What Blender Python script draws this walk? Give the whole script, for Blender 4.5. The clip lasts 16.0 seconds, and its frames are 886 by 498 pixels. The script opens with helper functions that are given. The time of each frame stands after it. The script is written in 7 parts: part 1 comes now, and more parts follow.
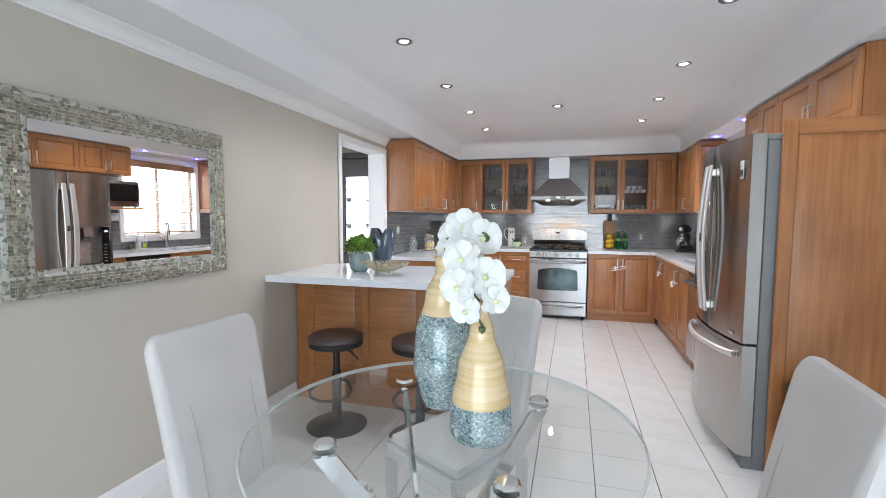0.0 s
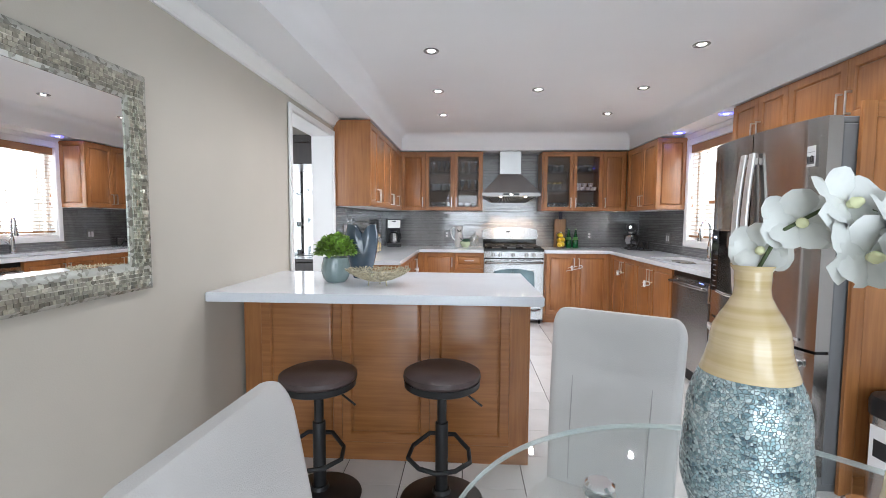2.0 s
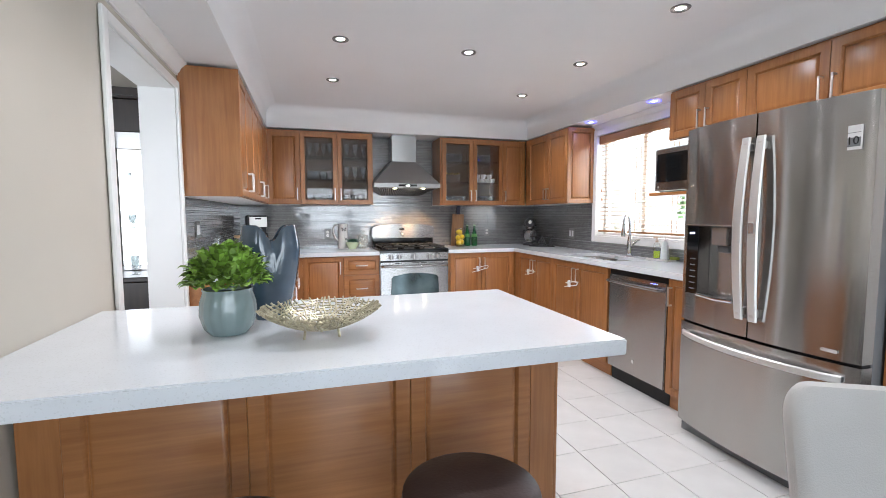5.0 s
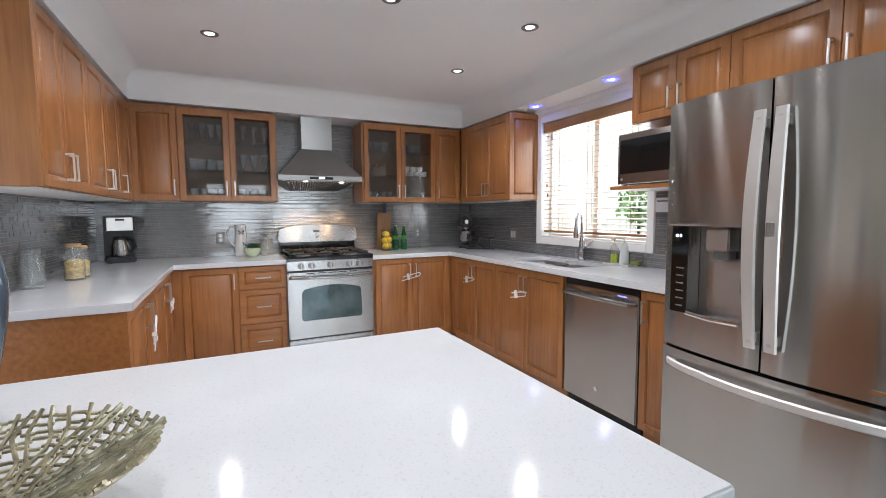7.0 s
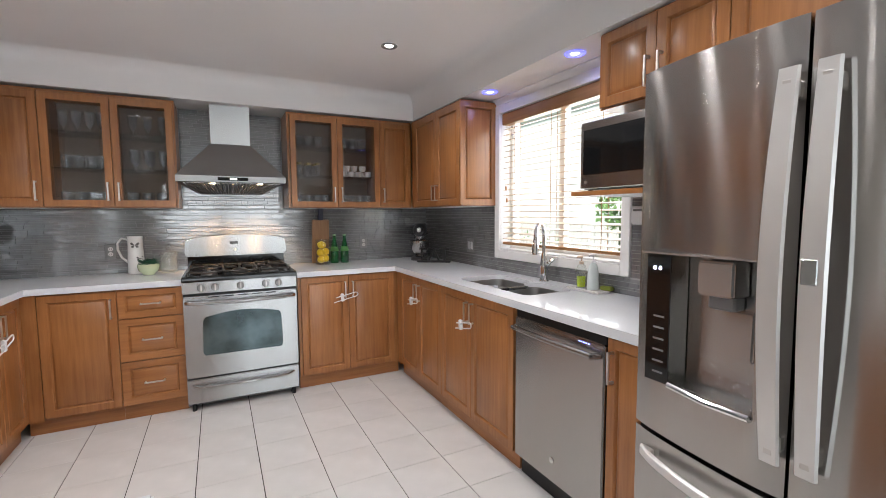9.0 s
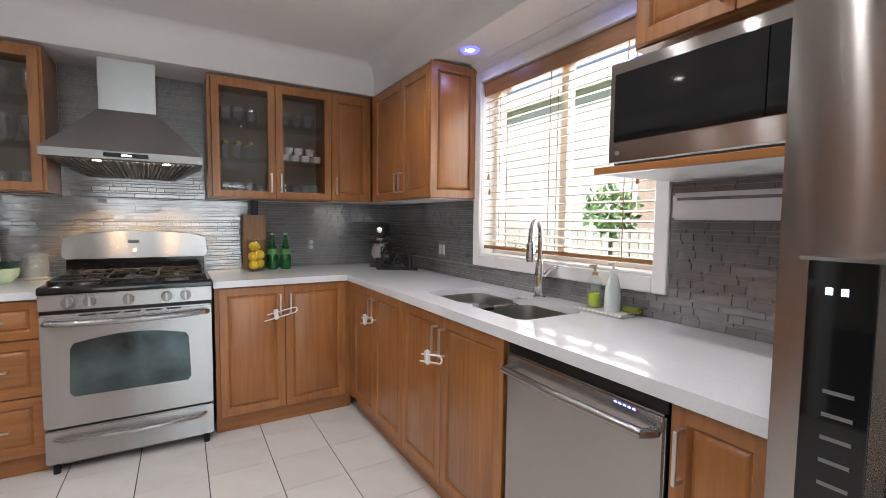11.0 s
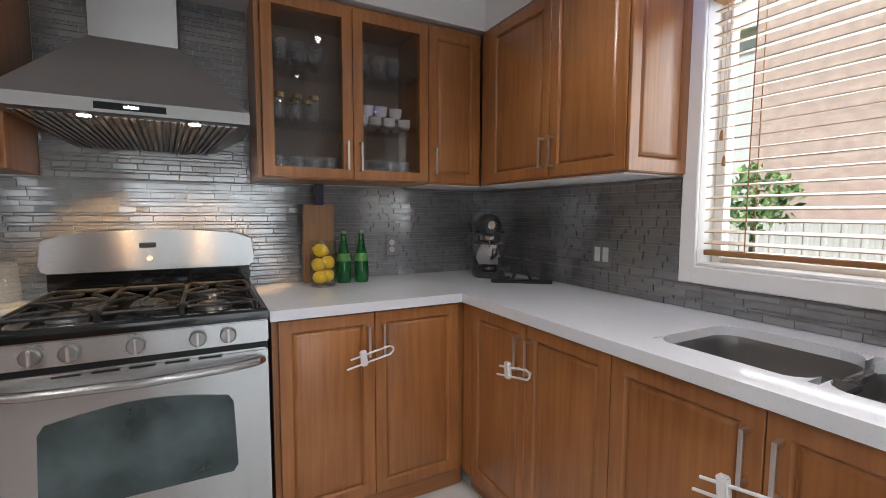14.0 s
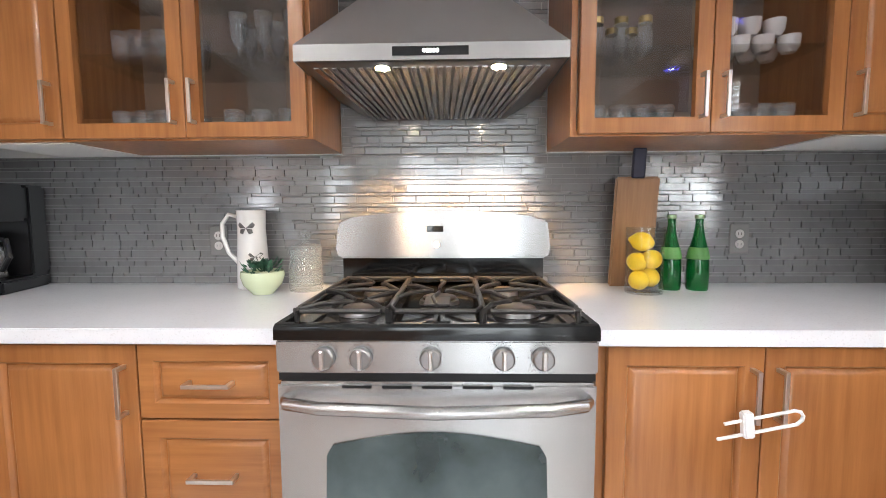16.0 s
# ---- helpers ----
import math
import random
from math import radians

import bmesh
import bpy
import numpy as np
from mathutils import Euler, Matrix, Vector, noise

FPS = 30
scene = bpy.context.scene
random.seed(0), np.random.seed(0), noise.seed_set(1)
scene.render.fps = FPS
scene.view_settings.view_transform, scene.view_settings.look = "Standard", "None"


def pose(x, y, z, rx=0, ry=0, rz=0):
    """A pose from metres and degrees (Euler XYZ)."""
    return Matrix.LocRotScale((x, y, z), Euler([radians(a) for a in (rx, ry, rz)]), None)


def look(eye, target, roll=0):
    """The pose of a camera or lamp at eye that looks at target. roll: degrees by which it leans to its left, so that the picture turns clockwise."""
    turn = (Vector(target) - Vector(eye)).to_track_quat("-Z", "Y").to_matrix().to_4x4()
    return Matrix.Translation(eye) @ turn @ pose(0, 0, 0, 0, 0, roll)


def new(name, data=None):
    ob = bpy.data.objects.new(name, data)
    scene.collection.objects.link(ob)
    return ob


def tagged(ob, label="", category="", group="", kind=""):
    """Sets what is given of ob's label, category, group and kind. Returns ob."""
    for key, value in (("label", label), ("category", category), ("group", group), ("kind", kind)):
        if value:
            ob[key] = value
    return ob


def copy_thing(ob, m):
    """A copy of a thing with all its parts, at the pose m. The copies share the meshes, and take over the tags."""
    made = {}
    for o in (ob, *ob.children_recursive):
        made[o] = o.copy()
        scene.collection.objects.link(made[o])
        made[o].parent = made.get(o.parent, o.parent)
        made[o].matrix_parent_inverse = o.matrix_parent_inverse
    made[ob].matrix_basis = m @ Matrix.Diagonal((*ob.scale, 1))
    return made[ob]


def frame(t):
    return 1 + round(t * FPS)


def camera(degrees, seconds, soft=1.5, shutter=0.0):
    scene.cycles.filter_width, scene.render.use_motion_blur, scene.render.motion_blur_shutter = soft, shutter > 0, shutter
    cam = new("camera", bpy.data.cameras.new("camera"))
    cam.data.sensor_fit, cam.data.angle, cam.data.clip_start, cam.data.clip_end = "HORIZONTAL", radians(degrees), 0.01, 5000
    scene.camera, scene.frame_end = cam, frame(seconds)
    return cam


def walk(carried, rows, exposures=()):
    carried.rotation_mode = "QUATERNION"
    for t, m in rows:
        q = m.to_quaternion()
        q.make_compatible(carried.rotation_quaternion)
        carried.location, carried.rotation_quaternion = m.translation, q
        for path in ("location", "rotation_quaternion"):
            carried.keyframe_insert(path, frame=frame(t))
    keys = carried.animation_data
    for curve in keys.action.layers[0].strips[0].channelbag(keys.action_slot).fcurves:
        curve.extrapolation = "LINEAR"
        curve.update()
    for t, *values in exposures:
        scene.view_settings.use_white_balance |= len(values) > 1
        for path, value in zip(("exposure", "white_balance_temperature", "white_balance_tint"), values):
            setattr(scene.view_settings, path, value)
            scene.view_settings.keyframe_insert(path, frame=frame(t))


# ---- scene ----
cam = camera(90.5, 16.0, soft=0.75)
METRES, EYE, TILT, LEAN, TURN = 6.4, 1.41, 0.0, 0.0, 16.1
PATH = [
    (0, (0.926, 0.452, 1.381), (0.361, 2.365, 1.241), 0.2),
    (0.5, (0.747, 0.558, 1.363), (0.309, 2.505, 1.227), 0.2),
    (1, (0.575, 0.723, 1.348), (0.231, 2.688, 1.208), 0.2),
    (1.5, (0.367, 0.856, 1.336), (0.135, 2.837, 1.202), 0.2),
    (2, (0.142, 0.986, 1.335), (0.032, 2.979, 1.201), 0.3),
    (2.5, (-0.018, 1.125, 1.326), (0.004, 3.121, 1.195), 0.2),
    (3, (-0.153, 1.297, 1.333), (-0.002, 3.287, 1.199), 0.2),
    (3.2, (-0.197, 1.356, 1.338), (0.005, 3.341, 1.205), 0.2),
    (5.5, (-0.356, 2.168, 1.33), (0.306, 4.048, 1.172), -0.2),
    (6, (-0.3, 2.362, 1.323), (0.439, 4.213, 1.164), -0.2),
    (6.5, (-0.22, 2.526, 1.332), (0.594, 4.346, 1.172), -0.3),
    (7, (-0.074, 2.665, 1.333), (0.798, 4.458, 1.174), -0.4),
    (7.5, (0.097, 2.775, 1.354), (0.991, 4.557, 1.196), -0.3),
    (8, (0.231, 2.879, 1.354), (1.146, 4.651, 1.202), -0.4),
    (8.5, (0.429, 3.003, 1.375), (1.343, 4.775, 1.218), -0.4),
    (9, (0.597, 3.118, 1.396), (1.506, 4.893, 1.237), -0.4),
    (9.2, (0.696, 3.167, 1.399), (1.595, 4.946, 1.237), -0.4),
    (11.3, (1.0, 3.883, 1.32), (2.037, 5.588, 1.187), 0.4),
    (11.5, (1.017, 3.967, 1.331), (2.059, 5.667, 1.185), 0.2),
    (12, (1.026, 4.147, 1.328), (2.079, 5.841, 1.182), 0.2),
    (12.5, (1.02, 4.341, 1.33), (2.078, 6.032, 1.182), 0.2),
    (13, (0.996, 4.558, 1.333), (2.049, 6.252, 1.185), 0.1),
    (13.5, (0.955, 4.749, 1.329), (1.986, 6.455, 1.165), 0.2),
    (14, (0.943, 4.958, 1.309), (1.881, 6.717, 1.147), 0.2),
    (14.5, (0.919, 5.133, 1.285), (1.687, 6.973, 1.13), 0.1),
    (15, (0.871, 5.33, 1.262), (1.442, 7.24, 1.101), 0.1),
    (15.5, (0.829, 5.481, 1.262), (1.1, 7.455, 1.094), -0.1),
    (16, (0.787, 5.61, 1.233), (0.728, 7.602, 1.062), -0.3),
]
walk(cam, [(t, look(eye, target, roll)) for t, eye, target, roll in PATH], [(0.0, 0.46, 6080, 10), (1.5, 0.42, 6080, 10), (3.0, 0.78, 6080, 10), (5.5, 0.45, 6100, 10), (7.0, 0.22, 6200, 10), (9.0, 0.22, 6400, 10), (12.5, -0.2, 6450, 10), (13.5, -0.4, 6300, 10), (14.5, 0.4, 6350, 10), (16.0, 1.05, 6350, 10)])

# ---- world, sun, large lights ----
world = bpy.data.worlds.new("sky")
scene.world = world
world.use_nodes = True
wn = world.node_tree.nodes
sky = wn.new("ShaderNodeTexSky")
sky.sky_type, sky.sun_disc = "NISHITA", False
sky.sun_elevation, sky.sun_rotation = radians(50), radians(262)
wn["Background"].inputs["Strength"].default_value = 0.15
world.node_tree.links.new(sky.outputs[0], wn["Background"].inputs["Color"])
scene.view_settings.exposure = 0.55

WALL_W, WALL_E, WALL_N, WALL_S = -1.10, 2.56, 7.33, -1.6
CEIL, SOFFIT = 2.485, 2.262
COUNTER = 0.95
ISLAND = 0.985


def lamp(name, kind, energy, m, color=(1, 1, 1), **more):
    data = bpy.data.lights.new(name, kind)
    data.energy, data.color = energy, color
    for key, value in more.items():
        if key == "size":
            data.size = value
        elif key == "size_y":
            data.shape, data.size_y = "RECTANGLE", value
        elif key == "angle":
            data.angle = value
        elif key == "spot":
            data.spot_size, data.spot_blend = value, 0.6
        elif key == "soft":
            data.shadow_soft_size = value
    ob = new(name, data)
    ob.matrix_world = m
    return tagged(ob, kind="structure")


SUN_AIM = Vector((-math.sin(radians(262)), -math.cos(radians(262)), -math.tan(radians(50))))
lamp("sun", "SUN", 5.0, look((0, 0, 0), SUN_AIM), (1, 0.95, 0.88), angle=radians(0.5))
# large lamp added beyond the unseen south opening for soft frontal light
lamp("patio_daylight", "AREA", 145, look((0.9, WALL_S - 1.0, 1.2), (0.9, 5, 1.15)), (0.90, 0.95, 1), size=4.6, size_y=2.6)
lamp("window_daylight", "AREA", 20, look((2.80, 5.38, 1.62), (0, 5.38, 1.3)), (0.95, 0.97, 1), size=1.1, size_y=1.0)
# lamp added at the unseen dining room opening, brightens the hutch side
lamp("dining_daylight", "AREA", 22, look((-2.9, 2.3, 1.4), (-2.9, 5.5, 1.4)), (0.97, 0.98, 1), size=2.4, size_y=1.8)


# ---- materials ----
def links_of(name):
    m = bpy.data.materials.new(name)
    m.use_nodes = True
    return m, m.node_tree.nodes, m.node_tree.links, m.node_tree.nodes["Principled BSDF"]


def mat(name, color, rough=0.5, metal=0.0, vary=0.06, scale=6.0, bump=0.0, bump_scale=60.0, stretch=(1, 1, 1), coat=0.0,
        emit=0.0, trans=0.0, island=0.0, spec=None, wear=0.0, brushed=0.0):
    m, n, l, p = links_of(name)
    p.inputs["Roughness"].default_value, p.inputs["Metallic"].default_value = rough, metal
    p.inputs["Coat Weight"].default_value, p.inputs["Coat Roughness"].default_value = coat, 0.08
    p.inputs["Transmission Weight"].default_value = trans
    if brushed:
        tg = n.new("ShaderNodeTangent")
        tg.direction_type, tg.axis = "RADIAL", "Z"
        p.inputs["Anisotropic"].default_value, p.inputs["Anisotropic Rotation"].default_value = brushed, 0.25
        l.new(tg.outputs[0], p.inputs["Tangent"])
    if spec is not None:
        p.inputs["Specular IOR Level"].default_value = spec
    tc = n.new("ShaderNodeTexCoord")
    mp = n.new("ShaderNodeMapping")
    mp.inputs["Scale"].default_value = stretch
    l.new(tc.outputs["Object"], mp.inputs["Vector"])
    nz = n.new("ShaderNodeTexNoise")
    nz.inputs["Scale"].default_value, nz.inputs["Detail"].default_value = scale, 6
    l.new(mp.outputs[0], nz.inputs["Vector"])
    ramp = n.new("ShaderNodeValToRGB")
    lo, hi = [max(0, c * (1 - vary)) for c in color], [min(1, c * (1 + vary)) for c in color]
    ramp.color_ramp.elements[0].color, ramp.color_ramp.elements[1].color = (*lo, 1), (*hi, 1)
    ramp.color_ramp.elements[0].position, ramp.color_ramp.elements[1].position = 0.35, 0.65
    l.new(nz.outputs["Fac"], ramp.inputs[0])
    last = ramp.outputs[0]
    if island:
        info = n.new("ShaderNodeObjectInfo")
        geo = n.new("ShaderNodeNewGeometry")
        add = n.new("ShaderNodeMath")
        l.new(info.outputs["Random"], add.inputs[0]), l.new(geo.outputs["Random Per Island"], add.inputs[1])
        fr = n.new("ShaderNodeMath")
        fr.operation = "FRACT"
        l.new(add.outputs[0], fr.inputs[0])
        mr = n.new("ShaderNodeMapRange")
        mr.inputs["To Min"].default_value, mr.inputs["To Max"].default_value = 1 - island, 1 + island
        l.new(fr.outputs[0], mr.inputs["Value"])
        hs = n.new("ShaderNodeHueSaturation")
        l.new(mr.outputs[0], hs.inputs["Value"]), l.new(last, hs.inputs["Color"])
        last = hs.outputs[0]
    l.new(last, p.inputs["Base Color"])
    if wear:
        w = n.new("ShaderNodeTexNoise")
        w.inputs["Scale"].default_value = 3.0
        l.new(tc.outputs["Object"], w.inputs["Vector"])
        r = n.new("ShaderNodeMapRange")
        r.inputs["To Min"].default_value, r.inputs["To Max"].default_value = max(0, rough - wear), min(1, rough + wear)
        l.new(w.outputs["Fac"], r.inputs["Value"]), l.new(r.outputs[0], p.inputs["Roughness"])
    if bump:
        b = n.new("ShaderNodeBump")
        b.inputs["Strength"].default_value, b.inputs["Distance"].default_value = bump, 0.002
        bz = n.new("ShaderNodeTexNoise")
        bz.inputs["Scale"].default_value = bump_scale
        l.new(mp.outputs[0], bz.inputs["Vector"]), l.new(bz.outputs["Fac"], b.inputs["Height"]), l.new(b.outputs[0], p.inputs["Normal"])
    if emit:
        p.inputs["Emission Color"].default_value, p.inputs["Emission Strength"].default_value = (*color, 1), emit
    return m


def clear(name, tint, gloss=0.03, ior=1.45, body=0.0):
    """Thin clear glass: light passes straight through, Fresnel drives the gloss."""
    m, n, l, p = links_of(name)
    n.remove(p)
    tr, gl, mix, fr = n.new("ShaderNodeBsdfTransparent"), n.new("ShaderNodeBsdfGlossy"), n.new("ShaderNodeMixShader"), n.new("ShaderNodeLayerWeight")
    tr.inputs[0].default_value, gl.inputs["Roughness"].default_value = (*tint, 1), gloss
    pw, sc = n.new("ShaderNodeMath"), n.new("ShaderNodeMath")
    pw.operation, pw.inputs[1].default_value = "POWER", 5
    sc.operation, sc.inputs[1].default_value, sc.inputs[2].default_value = "MULTIPLY_ADD", 0.9, (ior - 1) ** 2 / (ior + 1) ** 2
    l.new(fr.outputs["Facing"], pw.inputs[0]), l.new(pw.outputs[0], sc.inputs[0])
    l.new(sc.outputs[0], mix.inputs[0]), l.new(tr.outputs[0], mix.inputs[1]), l.new(gl.outputs[0], mix.inputs[2])
    last = mix.outputs[0]
    if body:
        df, mx = n.new("ShaderNodeBsdfDiffuse"), n.new("ShaderNodeMixShader")
        df.inputs[0].default_value, mx.inputs[0].default_value = (*tint, 1), body
        l.new(last, mx.inputs[1]), l.new(df.outputs[0], mx.inputs[2])
        last = mx.outputs[0]
    l.new(last, n["Material Output"].inputs[0])
    return m


def speckled(name, base, dot, rough, size=220.0, cut=0.62, coat=0.0, bump=0.0):
    """Stone or mosaic: cells of two colours."""
    m, n, l, p = links_of(name)
    tc, v, r = n.new("ShaderNodeTexCoord"), n.new("ShaderNodeTexVoronoi"), n.new("ShaderNodeValToRGB")
    v.inputs["Scale"].default_value = size
    sep = n.new("ShaderNodeSeparateColor")
    l.new(tc.outputs["Object"], v.inputs["Vector"]), l.new(v.outputs["Color"], sep.inputs[0]), l.new(sep.outputs[0], r.inputs[0])
    r.color_ramp.elements[0].color, r.color_ramp.elements[0].position = (*base, 1), cut
    r.color_ramp.elements[1].color, r.color_ramp.elements[1].position = (*dot, 1), min(1, cut + 0.3)
    nz, mx = n.new("ShaderNodeTexNoise"), n.new("ShaderNodeMixRGB")
    nz.inputs["Scale"].default_value = 4
    mx.blend_type, mx.inputs[0].default_value = "MULTIPLY", 0.15
    l.new(tc.outputs["Object"], nz.inputs["Vector"]), l.new(r.outputs[0], mx.inputs[1]), l.new(nz.outputs["Fac"], mx.inputs[2])
    l.new(mx.outputs[0], p.inputs["Base Color"])
    p.inputs["Roughness"].default_value, p.inputs["Coat Weight"].default_value = rough, coat
    if bump:
        b = n.new("ShaderNodeBump")
        b.inputs["Strength"].default_value, b.inputs["Distance"].default_value = bump, 0.003
        l.new(v.outputs["Distance"], b.inputs["Height"]), l.new(b.outputs[0], p.inputs["Normal"])
    return m


def wood(name, lo, hi, rough=0.32, along=(30, 30, 1.6), coat=0.25):
    """Stained wood: fine grain along one axis over broad soft bands."""
    m, n, l, p = links_of(name)
    tc, mp, a, b = n.new("ShaderNodeTexCoord"), n.new("ShaderNodeMapping"), n.new("ShaderNodeTexNoise"), n.new("ShaderNodeTexNoise")
    mp.inputs["Scale"].default_value = along
    info, addv = n.new("ShaderNodeObjectInfo"), n.new("ShaderNodeVectorMath")
    mul = n.new("ShaderNodeMath")
    mul.operation, mul.inputs[1].default_value = "MULTIPLY", 20
    l.new(info.outputs["Random"], mul.inputs[0])
    l.new(tc.outputs["Object"], addv.inputs[0]), l.new(mul.outputs[0], addv.inputs[1]), l.new(addv.outputs[0], mp.inputs["Vector"])
    a.inputs["Scale"].default_value, a.inputs["Detail"].default_value, a.inputs["Roughness"].default_value = 1.6, 8, 0.6
    b.inputs["Scale"].default_value = 3.0
    l.new(mp.outputs[0], a.inputs["Vector"]), l.new(addv.outputs[0], b.inputs["Vector"])
    mix, r = n.new("ShaderNodeMath"), n.new("ShaderNodeValToRGB")
    mix.operation = "MULTIPLY_ADD"
    mix.inputs[1].default_value = 0.6
    sc = n.new("ShaderNodeMath")
    sc.operation, sc.inputs[1].default_value = "MULTIPLY", 0.4
    l.new(b.outputs["Fac"], sc.inputs[0]), l.new(a.outputs["Fac"], mix.inputs[0]), l.new(sc.outputs[0], mix.inputs[2])
    l.new(mix.outputs[0], r.inputs[0])
    r.color_ramp.elements[0].color, r.color_ramp.elements[0].position = (*lo, 1), 0.36
    r.color_ramp.elements[1].color, r.color_ramp.elements[1].position = (*hi, 1), 0.66
    l.new(r.outputs[0], p.inputs["Base Color"])
    p.inputs["Roughness"].default_value, p.inputs["Coat Weight"].default_value, p.inputs["Coat Roughness"].default_value = rough, coat, 0.2
    bp = n.new("ShaderNodeBump")
    bp.inputs["Strength"].default_value, bp.inputs["Distance"].default_value = 0.12, 0.001
    l.new(a.outputs["Fac"], bp.inputs["Height"]), l.new(bp.outputs[0], p.inputs["Normal"])
    return m


def banded(name, lo, hi, scale):
    """Rings of thin wound bamboo strips round a turned body."""
    m, n, l, p = links_of(name)
    tc, mp, a, r = n.new("ShaderNodeTexCoord"), n.new("ShaderNodeMapping"), n.new("ShaderNodeTexNoise"), n.new("ShaderNodeValToRGB")
    mp.inputs["Scale"].default_value = (2, 2, scale)
    l.new(tc.outputs["Object"], mp.inputs["Vector"]), l.new(mp.outputs[0], a.inputs["Vector"]), l.new(a.outputs["Fac"], r.inputs[0])
    a.inputs["Scale"].default_value, a.inputs["Detail"].default_value = 1.0, 4
    r.color_ramp.elements[0].color, r.color_ramp.elements[0].position = (*lo, 1), 0.35
    r.color_ramp.elements[1].color, r.color_ramp.elements[1].position = (*hi, 1), 0.6
    l.new(r.outputs[0], p.inputs["Base Color"])
    p.inputs["Roughness"].default_value, p.inputs["Coat Weight"].default_value = 0.25, 0.5
    return m


def crackle(name):
    """Small shell chips in pale blue, grey and pearl, with patches of darker chips and grout between."""
    m, n, l, p = links_of(name)
    tc, v, e, nz = n.new("ShaderNodeTexCoord"), n.new("ShaderNodeTexVoronoi"), n.new("ShaderNodeTexVoronoi"), n.new("ShaderNodeTexNoise")
    v.inputs["Scale"].default_value = e.inputs["Scale"].default_value = 190
    e.feature = "DISTANCE_TO_EDGE"
    nz.inputs["Scale"].default_value, nz.inputs["Detail"].default_value = 14, 3
    for q in (v, e, nz):
        l.new(tc.outputs["Object"], q.inputs["Vector"])
    sep, add, r = n.new("ShaderNodeSeparateColor"), n.new("ShaderNodeMath"), n.new("ShaderNodeValToRGB")
    l.new(v.outputs["Color"], sep.inputs[0])
    add.operation, add.inputs[1].default_value = "MULTIPLY_ADD", 0.62
    sub = n.new("ShaderNodeMath")
    sub.operation, sub.inputs[1].default_value, sub.inputs[2].default_value = "MULTIPLY_ADD", 1.3, -0.45
    l.new(nz.outputs["Fac"], sub.inputs[0]), l.new(sep.outputs[0], add.inputs[0]), l.new(sub.outputs[0], add.inputs[2])
    l.new(add.outputs[0], r.inputs[0])
    el = r.color_ramp.elements
    el[0].color, el[0].position, el[1].color, el[1].position = (0.05, 0.09, 0.12, 1), 0.16, (0.62, 0.70, 0.70, 1), 0.85
    mid = el.new(0.34)
    mid.color = (0.25, 0.38, 0.41, 1)
    line, mx = n.new("ShaderNodeMapRange"), n.new("ShaderNodeMixRGB")
    line.inputs["From Max"].default_value = 0.09
    mx.inputs[1].default_value = (0.30, 0.33, 0.33, 1)
    l.new(e.outputs["Distance"], line.inputs["Value"]), l.new(line.outputs[0], mx.inputs[0]), l.new(r.outputs[0], mx.inputs[2])
    l.new(mx.outputs[0], p.inputs["Base Color"])
    rg_ = n.new("ShaderNodeMapRange")
    rg_.inputs["To Min"].default_value, rg_.inputs["To Max"].default_value = 0.08, 0.4
    l.new(sep.outputs[1], rg_.inputs["Value"]), l.new(rg_.outputs[0], p.inputs["Roughness"])
    p.inputs["Metallic"].default_value = 0.35
    b = n.new("ShaderNodeBump")
    b.inputs["Strength"].default_value, b.inputs["Distance"].default_value = 0.8, 0.002
    tilt = n.new("ShaderNodeMath")
    tilt.operation, tilt.inputs[1].default_value = "MULTIPLY_ADD", 0.4
    l.new(sep.outputs[2], tilt.inputs[0]), l.new(line.outputs[0], tilt.inputs[2]), l.new(tilt.outputs[0], b.inputs["Height"]), l.new(b.outputs[0], p.inputs["Normal"])
    return m


M_WOOD = wood("honey_maple", (0.265, 0.102, 0.030), (0.425, 0.182, 0.059))
M_WOODH = wood("honey_maple_across", (0.265, 0.102, 0.030), (0.425, 0.182, 0.059), along=(1.6, 30, 30))
M_CAVITY = mat("cabinet_inside", (0.28, 0.21, 0.155), 0.6)
M_WHITE = mat("white_paint", (0.80, 0.80, 0.79), 0.55, vary=0.02, scale=2, bump=0.1, bump_scale=180)
M_CEIL = mat("ceiling_paint", (0.80, 0.80, 0.81), 0.8, vary=0.015, scale=1.2, bump=0.15, bump_scale=220)
M_TRIM = mat("trim_gloss_white", (0.82, 0.82, 0.81), 0.28, vary=0.02, scale=3)
M_WALL = mat("greige_wall_paint", (0.525, 0.485, 0.42), 0.6, vary=0.03, scale=1.5, bump=0.15, bump_scale=200)
M_QUARTZ = speckled("white_quartz", (0.775, 0.80, 0.84), (0.70, 0.72, 0.75), 0.09, size=330, cut=0.84)
M_TILE = mat("white_floor_tile", (0.70, 0.69, 0.68), 0.16, vary=0.04, scale=5, island=0.03, wear=0.06, bump=0.04, bump_scale=8)
M_GROUT = mat("dark_grout", (0.06, 0.056, 0.052), 0.9, vary=0.2, scale=30)
M_STRIP = mat("grey_mosaic_strip", (0.29, 0.292, 0.296), 0.14, brushed=0.7, metal=0.48, vary=0.05, scale=30, island=0.14, bump=0.03, bump_scale=25)
M_SGROUT = mat("grey_mosaic_grout", (0.25, 0.25, 0.25), 0.7, vary=0.1, scale=30)
M_STEEL = mat("brushed_steel", (0.43, 0.427, 0.425), 0.25, brushed=0.97, metal=1, vary=0.03, scale=5, bump=0.05, bump_scale=3, stretch=(1, 1, 0.25), wear=0.03)
M_STEEL_F = mat("appliance_steel", (0.46, 0.445, 0.43), 0.17, brushed=1.0, metal=1, vary=0.02, scale=3, bump=1.0, bump_scale=2.2, stretch=(1.3, 1, 0.8))
